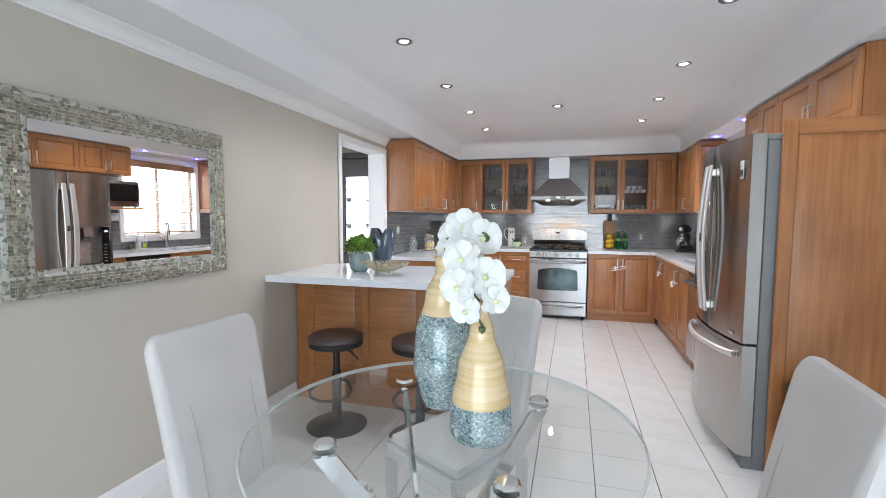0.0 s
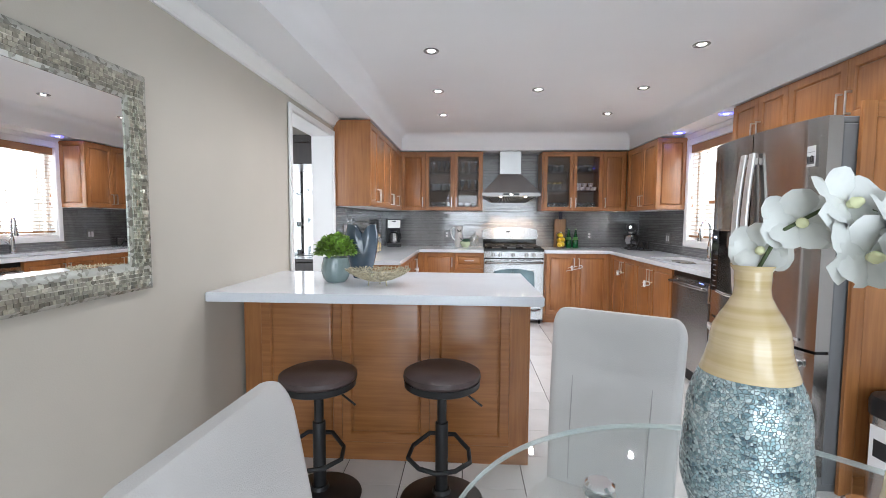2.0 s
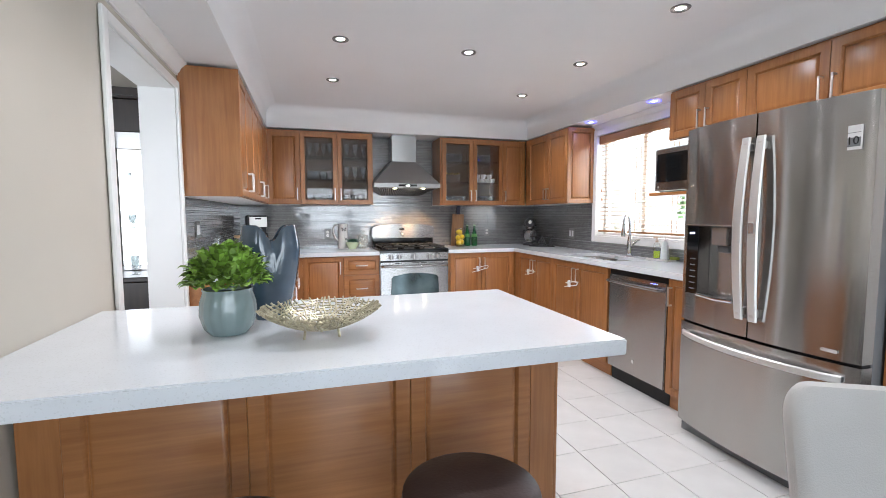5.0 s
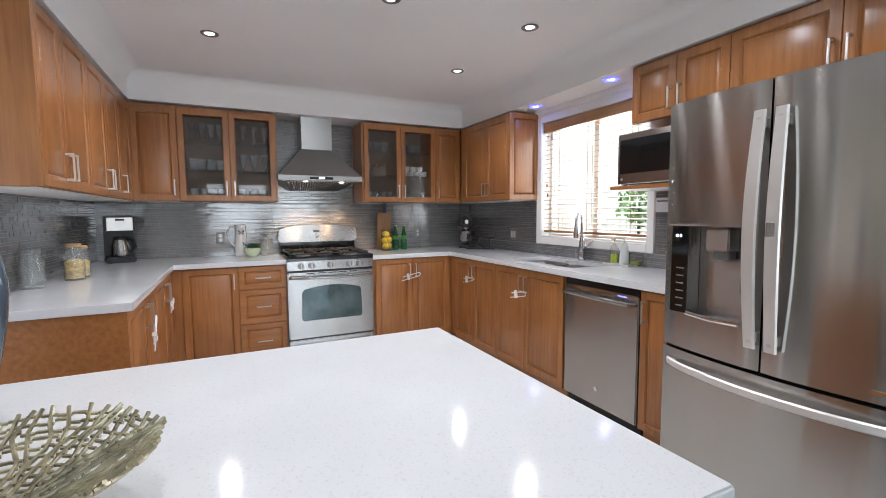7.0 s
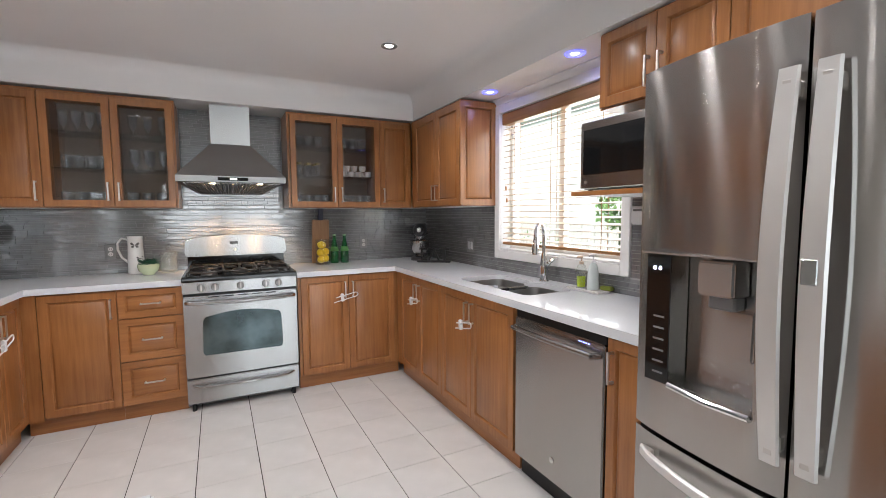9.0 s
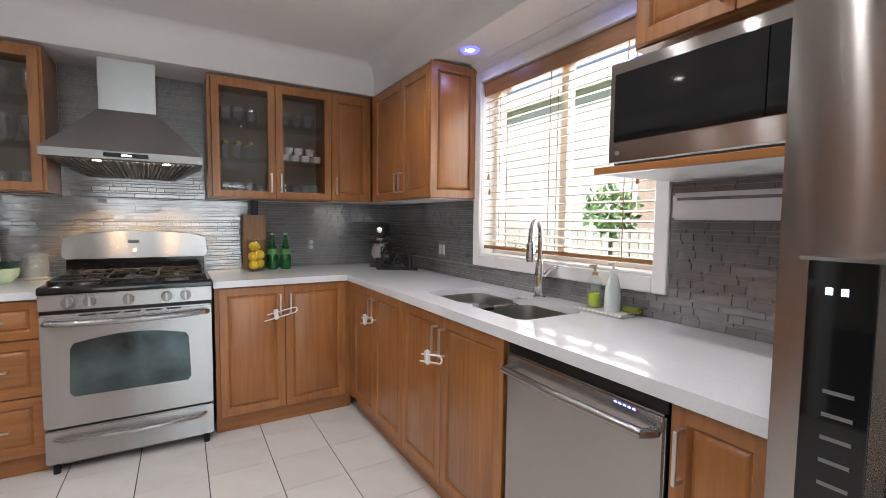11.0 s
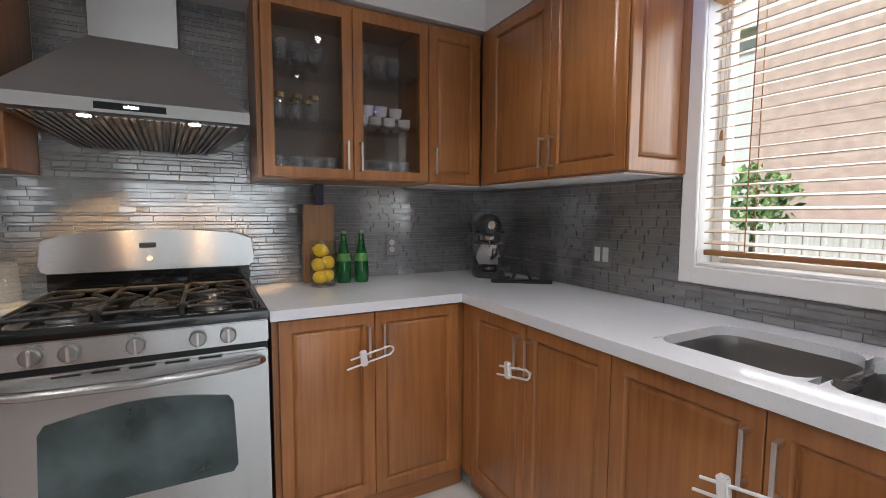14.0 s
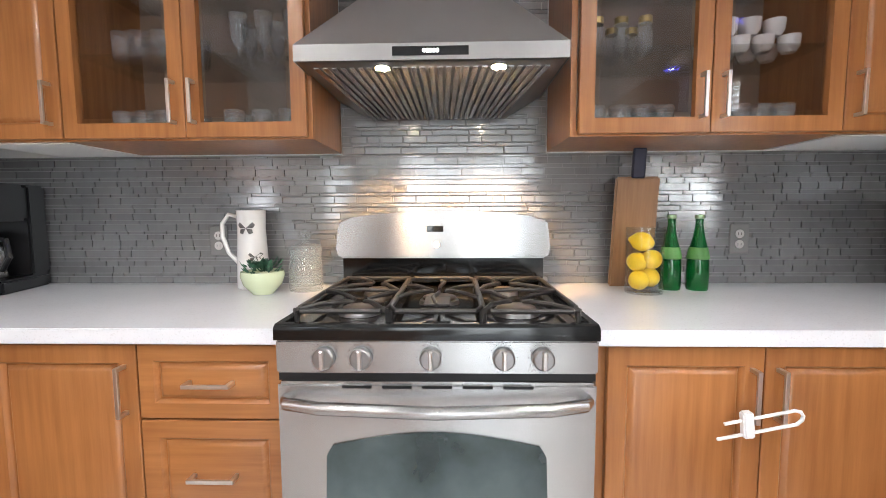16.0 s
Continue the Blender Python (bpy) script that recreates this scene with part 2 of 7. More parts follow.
M_HOOD = mat("hood_steel", (0.33, 0.325, 0.32), 0.36, metal=1, vary=0.04, scale=4)
M_PLATE = mat("grey_wall_plate", (0.20, 0.20, 0.195), 0.35, metal=0.4, vary=0.05)
M_HANDLE = mat("matt_silver_handle", (0.74, 0.73, 0.72), 0.42, metal=0.7, vary=0.02)
M_STEEL_D = mat("dark_steel", (0.22, 0.22, 0.22), 0.35, metal=0.9, vary=0.05)
M_CHROME = mat("chrome", (0.80, 0.80, 0.80), 0.06, metal=1, vary=0.01)
M_NICKEL = mat("satin_nickel", (0.66, 0.64, 0.62), 0.34, metal=1, vary=0.03)
M_GREY = mat("grey_appliance_side", (0.20, 0.205, 0.215), 0.4, metal=0.3, vary=0.03)
M_BLACK = mat("black_enamel", (0.009, 0.009, 0.009), 0.1, vary=0.2, spec=0.35, coat=0.1)
M_IRON = mat("cast_iron", (0.03, 0.028, 0.027), 0.42, vary=0.3, scale=40, bump=0.3, bump_scale=300)
M_BURNER = mat("burner_cap", (0.16, 0.12, 0.10), 0.35, metal=0.5, vary=0.2)
M_BLKPL = mat("black_plastic", (0.012, 0.012, 0.013), 0.3, vary=0.1, spec=0.3)
M_SCREEN = mat("black_glass", (0.008, 0.009, 0.010), 0.05, vary=0.1)
# bluish blotches in the colour imitate tile reflections on the oven window
M_OVENGLASS = mat("oven_window_glass", (0.085, 0.115, 0.12), 0.10, metal=0.7, vary=0.45, scale=5)
M_WPLAS = mat("white_plastic", (0.80, 0.80, 0.81), 0.35, vary=0.02)
M_FABRIC = mat("light_grey_faux_leather", (0.55, 0.53, 0.515), 0.55, vary=0.05, scale=4, bump=0.35, bump_scale=420)
M_SEAM = mat("grey_stitching", (0.36, 0.345, 0.335), 0.7)
M_BROWN = mat("brown_faux_leather", (0.062, 0.042, 0.040), 0.42, vary=0.22, scale=9, bump=0.4, bump_scale=120)
M_MATTBLK = mat("matt_black_metal", (0.015, 0.015, 0.016), 0.4, metal=0.2, vary=0.1)
M_GLASS = clear("clear_glass", (0.96, 0.98, 0.975), 0.02, 1.45)
M_TGLASS = clear("table_glass", (0.965, 0.985, 0.98), 0.01, 1.5)
M_CABGLASS = clear("cabinet_pane", (0.90, 0.90, 0.91), 0.015, 1.5)
M_TUMBLER = clear("tumbler_glass", (0.93, 0.95, 0.95), 0.02, 1.5, body=0.08)
M_MIRROR = mat("mirror_silver", (0.93, 0.93, 0.93), 0.005, metal=1, vary=0.0)
M_MOSAIC = speckled("silver_mosaic_frame", (0.17, 0.16, 0.13), (0.42, 0.41, 0.36), 0.25, size=75, cut=0.15, coat=0.6, bump=0.5)
M_BAMBOO = banded("wound_bamboo", (0.58, 0.42, 0.20), (0.72, 0.57, 0.34), 60)
M_SHELL = crackle("crackled_shell_mosaic")
M_PETAL = mat("white_petal", (0.74, 0.75, 0.72), 0.6, vary=0.03, scale=20)
M_YELLOWG = mat("petal_heart", (0.76, 0.77, 0.46), 0.6, vary=0.1, scale=30)
M_STEM = mat("green_stem", (0.07, 0.10, 0.035), 0.6, vary=0.2)
M_LEAF = mat("lime_green_leaf", (0.15, 0.26, 0.035), 0.5, vary=0.45, scale=14, island=0.5)
M_POT = mat("grey_green_glaze", (0.22, 0.29, 0.295), 0.22, vary=0.08, scale=8, coat=0.6)
M_BLUE = mat("blue_grey_glaze", (0.05, 0.08, 0.115), 0.1, vary=0.35, scale=5, coat=0.8)
M_GOLD = mat("pale_gold_metal", (0.50, 0.46, 0.33), 0.3, metal=0.9, vary=0.3, scale=40, bump=0.3, bump_scale=90)
M_GREENGL = mat("green_bottle_glass", (0.004, 0.13, 0.025), 0.05, vary=0.1, trans=0.35)
M_LEMON = mat("lemon_skin", (0.86, 0.55, 0.02), 0.4, vary=0.08, bump=0.4, bump_scale=150)
M_BOARD = wood("acacia_board", (0.17, 0.08, 0.035), (0.33, 0.18, 0.085), along=(30, 30, 2), coat=0.05)
M_PORC = mat("white_porcelain", (0.78, 0.77, 0.75), 0.15, vary=0.02, coat=0.5)
M_CELADON = mat("pale_green_bowl", (0.62, 0.70, 0.47), 0.25, vary=0.04, coat=0.4)
M_SUCC = mat("succulent_leaf", (0.04, 0.13, 0.075), 0.5, vary=0.3, scale=20, island=0.3)
M_PASTA = mat("yellow_pasta", (0.75, 0.52, 0.20), 0.6, vary=0.35, scale=60, bump=0.6, bump_scale=120)
M_CORK = mat("cork_lid", (0.45, 0.28, 0.15), 0.8, vary=0.15, scale=60)
M_DARKWD = wood("dark_walnut", (0.014, 0.009, 0.007), (0.035, 0.022, 0.016), along=(20, 20, 2), coat=0.2)
M_BLIND = wood("honey_blind_wood", (0.28, 0.13, 0.045), (0.44, 0.23, 0.09), along=(20, 1.5, 20), coat=0.1)
M_SLAT = mat("pale_blind_slat", (0.62, 0.50, 0.39), 0.45, vary=0.05, scale=4, stretch=(1, 0.1, 1))
M_SOAPY = mat("yellow_green_soap", (0.55, 0.72, 0.02), 0.15, vary=0.04)
M_SOAPW = mat("pale_soap_bottle", (0.72, 0.78, 0.78), 0.25, vary=0.03)
M_LAMP = mat("lamp_glow", (1.0, 0.97, 0.92), 0.5, vary=0.0, emit=45)
M_LAMPB = mat("cool_lamp_glow", (0.62, 0.66, 1.0), 0.5, vary=0.0, emit=16)
M_LAMPW = mat("warm_lamp_glow", (1.0, 0.80, 0.50), 0.5, vary=0.0, emit=60)
M_BLUELED = mat("blue_indicator", (0.15, 0.2, 1.0), 0.4, vary=0, emit=6)
M_OUTDAY = mat("bright_day_backdrop", (0.93, 0.96, 1.0), 0.9, vary=0.02, emit=0.9)
M_GRASS = mat("lawn", (0.07, 0.13, 0.03), 0.9, vary=0.3, scale=12)
M_BRICK = mat("pinkish_brick", (0.68, 0.50, 0.42), 0.85, vary=0.12, scale=8, bump=0.3, island=0.1)
M_SIDING = mat("white_siding", (0.80, 0.80, 0.78), 0.8, vary=0.03)
M_HEDGE = mat("hedge_leaf", (0.20, 0.34, 0.12), 0.6, vary=0.5, scale=9, island=0.4)
M_FENCE = mat("pale_fence_board", (0.72, 0.68, 0.64), 0.8, vary=0.15, scale=8, stretch=(4, 4, 0.5))
M_MIXER = mat("mixer_enamel", (0.05, 0.05, 0.053), 0.38, metal=0.3, vary=0.05, coat=0.15)
M_BOWL = mat("polished_bowl_steel", (0.48, 0.47, 0.46), 0.2, metal=1, vary=0.02)
M_LABEL = mat("pale_label", (0.10, 0.27, 0.07), 0.5, vary=0.1)


# ---- shapes ----
def obj(name, mesh, parent=None, m=None):
    ob = new(name, mesh)
    if parent is not None:
        ob.parent = parent
    if m is not None:
        ob.matrix_basis = m
    return ob


def mesh_of(name, bm, material, smooth=True):
    bmesh.ops.recalc_face_normals(bm, faces=bm.faces)
    me = bpy.data.meshes.new(name)
    bm.to_mesh(me)
    bm.free()
    for mt in material if isinstance(material, (list, tuple)) else [material]:
        me.materials.append(mt)
    if smooth:
        me.polygons.foreach_set("use_smooth", [True] * len(me.polygons))
        me.set_sharp_from_angle(angle=radians(35))
    return me


def part(name, bm, material, parent, label="", m=None, smooth=True, kind=""):
    return tagged(obj(name, mesh_of(name, bm, material, smooth), parent, m), label=label, kind=kind)


def thing(name, label, category, m=None, group="", kind=""):
    return tagged(obj(name, None, None, m), label, category, group, kind)


def solo(name, bm, material, label, category, m=None, group="", kind=""):
    return tagged(obj(name, mesh_of(name, bm, material), None, m), label, category, group, kind)


def box(x0, y0, z0, x1, y1, z1, bevel=0.0, seg=1, bm=None):
    own = bmesh.new()
    bmesh.ops.create_cube(own, size=1.0)
    for v in own.verts:
        v.co = Vector((x0 + (v.co.x + 0.5) * (x1 - x0), y0 + (v.co.y + 0.5) * (y1 - y0), z0 + (v.co.z + 0.5) * (z1 - z0)))
    if bevel:
        bmesh.ops.bevel(own, geom=own.edges[:], offset=bevel, segments=seg, affect="EDGES", clamp_overlap=True)
    return join(bm, own)


def join(bm, own):
    if bm is None:
        return own
    made = [bm.verts.new(v.co) for v in own.verts]
    own.verts.index_update()
    for f in own.faces:
        bm.faces.new([made[v.index] for v in f.verts])
    own.free()
    return bm


def lathe(profile, seg=24, bm=None, center=(0, 0, 0), squash=1.0, wobble=None):
    """A turned body: rows of radius and height from below to above; radius 0 closes it."""
    own = bmesh.new()
    rings = []
    for r, z in profile:
        if r < 1e-6:
            rings.append([own.verts.new((center[0], center[1], center[2] + z))])
            continue
        ring = []
        for k in range(seg):
            a = 2 * math.pi * k / seg
            rr = r * (wobble(a, z) if wobble else 1)
            ring.append(own.verts.new((center[0] + rr * math.cos(a), center[1] + rr * squash * math.sin(a), center[2] + z)))
        rings.append(ring)
    for a, b in zip(rings, rings[1:]):
        for k in range(seg):
            j = (k + 1) % seg
            if len(a) == 1 and len(b) == 1:
                continue
            if len(a) == 1:
                own.faces.new((a[0], b[k], b[j]))
            elif len(b) == 1:
                own.faces.new((a[k], a[j], b[0]))
            else:
                own.faces.new((a[k], a[j], b[j], b[k]))
    return join(bm, own)


def sweep(points, r, seg=10, bm=None, flat=1.0, closed=False):
    """A round or flattened rod along points."""
    own = bmesh.new()
    pts = [Vector(p) for p in points]
    rings, side = [], None
    count = len(pts)
    for i, p in enumerate(pts):
        a, b = (pts[(i - 1) % count], pts[(i + 1) % count]) if closed else (pts[max(0, i - 1)], pts[min(count - 1, i + 1)])
        t = (b - a).normalized()
        if side is None:
            side = t.cross(Vector((0, 0, 1)) if abs(t.z) < 0.9 else Vector((0, 1, 0))).normalized()
        side = (side - t * side.dot(t)).normalized()
        up = t.cross(side)
        rr = r[i] if isinstance(r, (list, tuple)) else r
        rings.append([own.verts.new(p + side * rr * math.cos(2 * math.pi * k / seg) + up * rr * flat * math.sin(2 * math.pi * k / seg)) for k in range(seg)])
    pairs = list(zip(rings, rings[1:])) + ([(rings[-1], rings[0])] if closed else [])
    for a, b in pairs:
        for k in range(seg):
            own.faces.new((a[k], a[(k + 1) % seg], b[(k + 1) % seg], b[k]))
    if not closed:
        own.faces.new(rings[0][::-1]), own.faces.new(rings[-1])
    return join(bm, own)


def disc_rod(c, axis, r, h, seg=20, bm=None, bevel=0.0):
    c, axis = Vector(c), Vector(axis).normalized()
    prof = [(0, 0), (r - bevel, 0), (r, bevel), (r, h - bevel), (r - bevel, h), (0, h)] if bevel else [(0, 0), (r, 0), (r, h), (0, h)]
    own = lathe(prof, seg)
    turn = axis.to_track_quat("Z", "Y").to_matrix().to_4x4()
    bmesh.ops.transform(own, matrix=Matrix.Translation(c) @ turn, verts=own.verts)
    return join(bm, own)


def prism(outline, y0, y1, bm=None, bevel=0.0):
    """An outline in x and z, drawn out from y0 to y1."""
    own = bmesh.new()
    a = [own.verts.new((x, y0, z)) for x, z in outline]
    b = [own.verts.new((x, y1, z)) for x, z in outline]
    n = len(a)
    for k in range(n):
        own.faces.new((a[k], a[(k + 1) % n], b[(k + 1) % n], b[k]))
    own.faces.new(a[::-1]), own.faces.new(b)
    if bevel:
        bmesh.ops.bevel(own, geom=own.edges[:], offset=bevel, segments=2, affect="EDGES", clamp_overlap=True)
    return join(bm, own)


def ring_profile(sections, bm=None):
    """Closed loops of the same count of points, skinned into a tube with closed ends."""
    own = bmesh.new()
    rings = [[own.verts.new(p) for p in s] for s in sections]
    n = len(rings[0])
    for a, b in zip(rings, rings[1:]):
        for k in range(n):
            own.faces.new((a[k], a[(k + 1) % n], b[(k + 1) % n], b[k]))
    own.faces.new(rings[0][::-1]), own.faces.new(rings[-1])
    return join(bm, own)


def rounded(w, d, r, n=4):
    """A rounded rectangle about the origin, in x and y."""
    out = []
    for cx, cy, a0 in ((w / 2 - r, d / 2 - r, 0), (-w / 2 + r, d / 2 - r, 90), (-w / 2 + r, -d / 2 + r, 180), (w / 2 - r, -d / 2 + r, 270)):
        for k in range(n + 1):
            a = radians(a0 + 90 * k / n)
            out.append((cx + r * math.cos(a), cy + r * math.sin(a)))
    return out


# ---- large structure ----
def built(name, bm, material):
    return tagged(obj(name, mesh_of(name, bm, material), None), kind="structure")


T = 0.18
built("subfloor", box(WALL_W - 3.6, WALL_S - 0.2, -0.12, WALL_E + 0.2, WALL_N + 0.2, -0.006), M_GROUT)
# west wall with the opening to the dining room
bm = box(WALL_W - T, WALL_S, 0, WALL_W, 4.02, 2.6)
box(WALL_W - T, 4.985, 0, WALL_W, WALL_N, 2.6, bm=bm)
box(WALL_W - T, 4.02, 2.10, WALL_W, 4.985, 2.6, bm=bm)
built("wall_west", bm, M_WALL)
built("wall_north", box(WALL_W - T, WALL_N, 0, WALL_E + 0.2, WALL_N + 0.15, 2.6), M_WHITE)
WY0, WY1, WZ0, WZ1 = 4.80, 5.96, 1.115, 2.15
bm = box(WALL_E, WALL_S, 0, WALL_E + 0.18, WY0, 2.6)
box(WALL_E, WY1, 0, WALL_E + 0.18, WALL_N, 2.6, bm=bm)
box(WALL_E, WY0, 0, WALL_E + 0.18, WY1, WZ0, bm=bm)
box(WALL_E, WY0, WZ1, WALL_E + 0.18, WY1, 2.6, bm=bm)
built("wall_east", bm, M_WHITE)
bm = box(WALL_W - T, WALL_S - 0.15, 0, -0.6, WALL_S, 2.6)
box(2.4, WALL_S - 0.15, 0, WALL_E + 0.18, WALL_S, 2.6, bm=bm)
box(-0.6, WALL_S - 0.15, 2.2, 2.4, WALL_S, 2.6, bm=bm)
built("wall_south", bm, M_WALL)
built("ceiling", box(WALL_W - T, WALL_S - 0.15, CEIL, WALL_E + 0.18, WALL_N + 0.15, CEIL + 0.1), M_CEIL)


def cove(x_wall, x_face, side):
    """A dropped soffit's outline with a rounded run up into the ceiling."""
    r = 0.10
    pts = [(x_wall, SOFFIT), (x_face, SOFFIT), (x_face, CEIL - r)]
    for k in range(1, 7):
        a = radians(15 * k)
        pts.append((x_face + side * r * (1 - math.cos(a)), CEIL - r + r * math.sin(a)))
    pts += [(x_face + side * r, CEIL + 0.02), (x_wall, CEIL + 0.02)]
    return pts


built("soffit_west", prism(cove(WALL_W, -0.755, 1), WALL_S, WALL_N), M_CEIL)
built("soffit_east", prism(cove(WALL_E, 2.262, -1), WALL_S, WALL_N), M_CEIL)
bm = prism(cove(0, -0.362, -1), WALL_W, WALL_E)
bmesh.ops.transform(bm, matrix=Matrix(((0, 1, 0, 0), (1, 0, 0, WALL_N), (0, 0, 1, 0.0005), (0, 0, 0, 1))), verts=bm.verts)
built("soffit_north", bm, M_CEIL)
prof = [(0, 0), (0.012, 0), (0.012, 0.012), (0.022, 0.02), (0.03, 0.04), (0.05, 0.06), (0.062, 0.066), (0.062, 0.082), (0, 0.082)]
built("trim_crown", prism([(WALL_W + x, SOFFIT - 0.084 + z) for x, z in prof], WALL_S, 5.03), M_TRIM)
built("baseboard_west", prism([(WALL_W, 0), (WALL_W + 0.016, 0), (WALL_W + 0.016, 0.095), (WALL_W + 0.008, 0.115), (WALL_W, 0.12)], WALL_S, 3.30), M_TRIM)
built("baseboard_west_end", prism([(WALL_W, 0), (WALL_W + 0.016, 0), (WALL_W + 0.016, 0.095), (WALL_W + 0.008, 0.115), (WALL_W, 0.12)], 3.88, 3.975), M_TRIM)
# door opening casing
dr = tagged(obj("door_1", None), "cased white opening to the dining room beside the counter", "doorway", kind="structure")
part("jamb", box(WALL_W - T - 0.004, 4.02, 0, WALL_W + 0.004, 4.035, 2.10), M_TRIM, dr)
part("jamb", box(WALL_W - T - 0.004, 4.97, 0, WALL_W + 0.004, 4.985, 2.10), M_TRIM, dr)
part("header", box(WALL_W - T - 0.004, 4.035, 2.085, WALL_W + 0.004, 4.97, 2.10), M_TRIM, dr)
part("casing", box(WALL_W + 0.0045, 3.985, 0, WALL_W + 0.022, 4.03, 2.135, 0.004), M_TRIM, dr)
part("casing", box(WALL_W + 0.0045, 4.975, 0, WALL_W + 0.022, 5.015, 2.135, 0.004), M_TRIM, dr)
part("casing", box(WALL_W + 0.0045, 4.03, 2.09, WALL_W + 0.021, 4.975, 2.135, 0.004), M_TRIM, dr)
# unseen patio opening frame behind the walker, assumed for the daylight from the south
pt = tagged(obj("door_2", None), "unseen white framed patio door assumed in the south wall", "patio door", kind="structure")
for x0, x1, z0, z1 in ((-0.6, -0.54, 0, 2.2), (2.34, 2.4, 0, 2.2), (-0.54, 2.34, 2.14, 2.2), (-0.54, 2.34, 0, 0.06), (0.86, 0.94, 0.06, 2.14)):
    part("frame", box(x0, WALL_S - 0.1, z0, x1, WALL_S - 0.03, z1, 0.004), M_TRIM, pt)
# dining room shell
DX, DY0, DY1 = WALL_W - T, 2.2, 5.95
built("dining_wall_north", box(DX - 3.4, DY1, 0, DX, DY1 + 0.1, 2.6), M_WALL)
built("dining_wall_west", box(DX - 3.5, DY0 - 0.1, 0, DX - 3.4, DY1 + 0.1, 2.6), M_WALL)
bm = box(DX - 3.4, DY0 - 0.1, 0, DX - 2.9, DY0, 2.6)
box(DX - 0.3, DY0 - 0.1, 0, DX, DY0, 2.6, bm=bm)
box(DX - 2.9, DY0 - 0.1, 0, DX - 0.3, DY0, 0.3, bm=bm)
box(DX - 2.9, DY0 - 0.1, 2.3, DX - 0.3, DY0, 2.6, bm=bm)
built("dining_wall_south", bm, M_WALL)
built("dining_ceiling", box(DX - 3.5, DY0 - 0.1, CEIL, DX, DY1 + 0.1, CEIL + 0.1), M_CEIL)
# unseen glowing panel, added for the hutch mirror to reflect as daylight
built("dining_day", box(DX - 3.3, DY0 - 0.6, 0.0, DX + 0.1, DY0 - 0.55, 2.5), M_OUTDAY)


# ---- cabinets ----
def slab_door(w, h, t=0.02, glass=False):
    """A framed door about its lower left front corner, front face at y = -t, with a raised panel or an opening."""
    bm = box(0, -t, 0, w, 0, h, 0.002)
    f = min((f for f in bm.faces if f.normal.y < -0.9), key=lambda q: -q.calc_area())
    rail = min(0.062, w * 0.24, h * 0.28)
    if glass:
        back = min((g for g in bm.faces if g.normal.y > 0.9), key=lambda q: -q.calc_area())
        bmesh.ops.inset_region(bm, faces=[f], thickness=rail), bmesh.ops.inset_region(bm, faces=[back], thickness=rail + 0.002)
        loops = [list(f.verts), list(back.verts)]
        bmesh.ops.delete(bm, geom=[f, back], context="FACES_ONLY")
        a, b = loops
        for k in range(4):
            v0, v1 = a[k], a[(k + 1) % 4]
            near = lambda v: min(b, key=lambda q: (q.co.x - v.co.x) ** 2 + (q.co.z - v.co.z) ** 2)
            bm.faces.new((v0, v1, near(v1), near(v0)))
        return bm, rail
    bmesh.ops.inset_region(bm, faces=[f], thickness=rail)
    bmesh.ops.inset_region(bm, faces=[f], thickness=0.005, depth=-0.003)
    bmesh.ops.inset_region(bm, faces=[f], thickness=0.006, depth=-0.009)
    bmesh.ops.inset_region(bm, faces=[f], thickness=0.004)
    bmesh.ops.inset_region(bm, faces=[f], thickness=0.014, depth=0.0085)
    bmesh.ops.inset_region(bm, faces=[f], thickness=0.006, depth=0.0015)
    return bm, rail


def bar_handle(length=0.13, across=False):
    h = length / 2
    bm = box(-0.005, -0.034, -h, 0.005, -0.026, h, 0.001)
    box(-0.005, -0.028, -h, 0.005, 0, -h + 0.01, bm=bm)
    box(-0.005, -0.028, h - 0.01, 0.005, 0, h, bm=bm)
    if across:
        bmesh.ops.transform(bm, matrix=pose(0, 0, 0, 0, 90, 0), verts=bm.verts)
    return bm


HANDLES = {}


def add_handle(door, x, z, across=False, length=0.13):
    key = (across, length)
    if key not in HANDLES:
        HANDLES[key] = mesh_of("handle", bar_handle(length, across), M_NICKEL)
    tagged(obj("handle", HANDLES[key], door, pose(x, -0.02, z)), label="satin nickel bar handle")


def add_front(unit, x0, x1, z0, z1, handle="", glass=False, name="door", hz=None):
    """handle: l, r (upright bar by that edge), c (bar across the middle) or none."""
    gap = 0.0015
    w, h = x1 - x0 - 2 * gap, z1 - z0 - 2 * gap
    bm, rail = slab_door(w, h, glass=glass)
    d = part(name, bm, M_WOOD if name == "door" else M_WOODH, unit, m=pose(x0 + gap, 0, z0 + gap))
    if glass:
        part("pane", box(rail + 0.0005, -0.012, rail + 0.0005, w - rail - 0.0005, -0.008, h - rail - 0.0005), M_CABGLASS, d, "clear glass pane")
    low = z0 > 1.2
    hz = hz if hz is not None else (0.105 if low else h - 0.115)
    if handle == "c":
        add_handle(d, w / 2, h / 2, True, 0.12)
    elif handle:
        add_handle(d, 0.03 if handle == "l" else w - 0.03, hz)
    return d


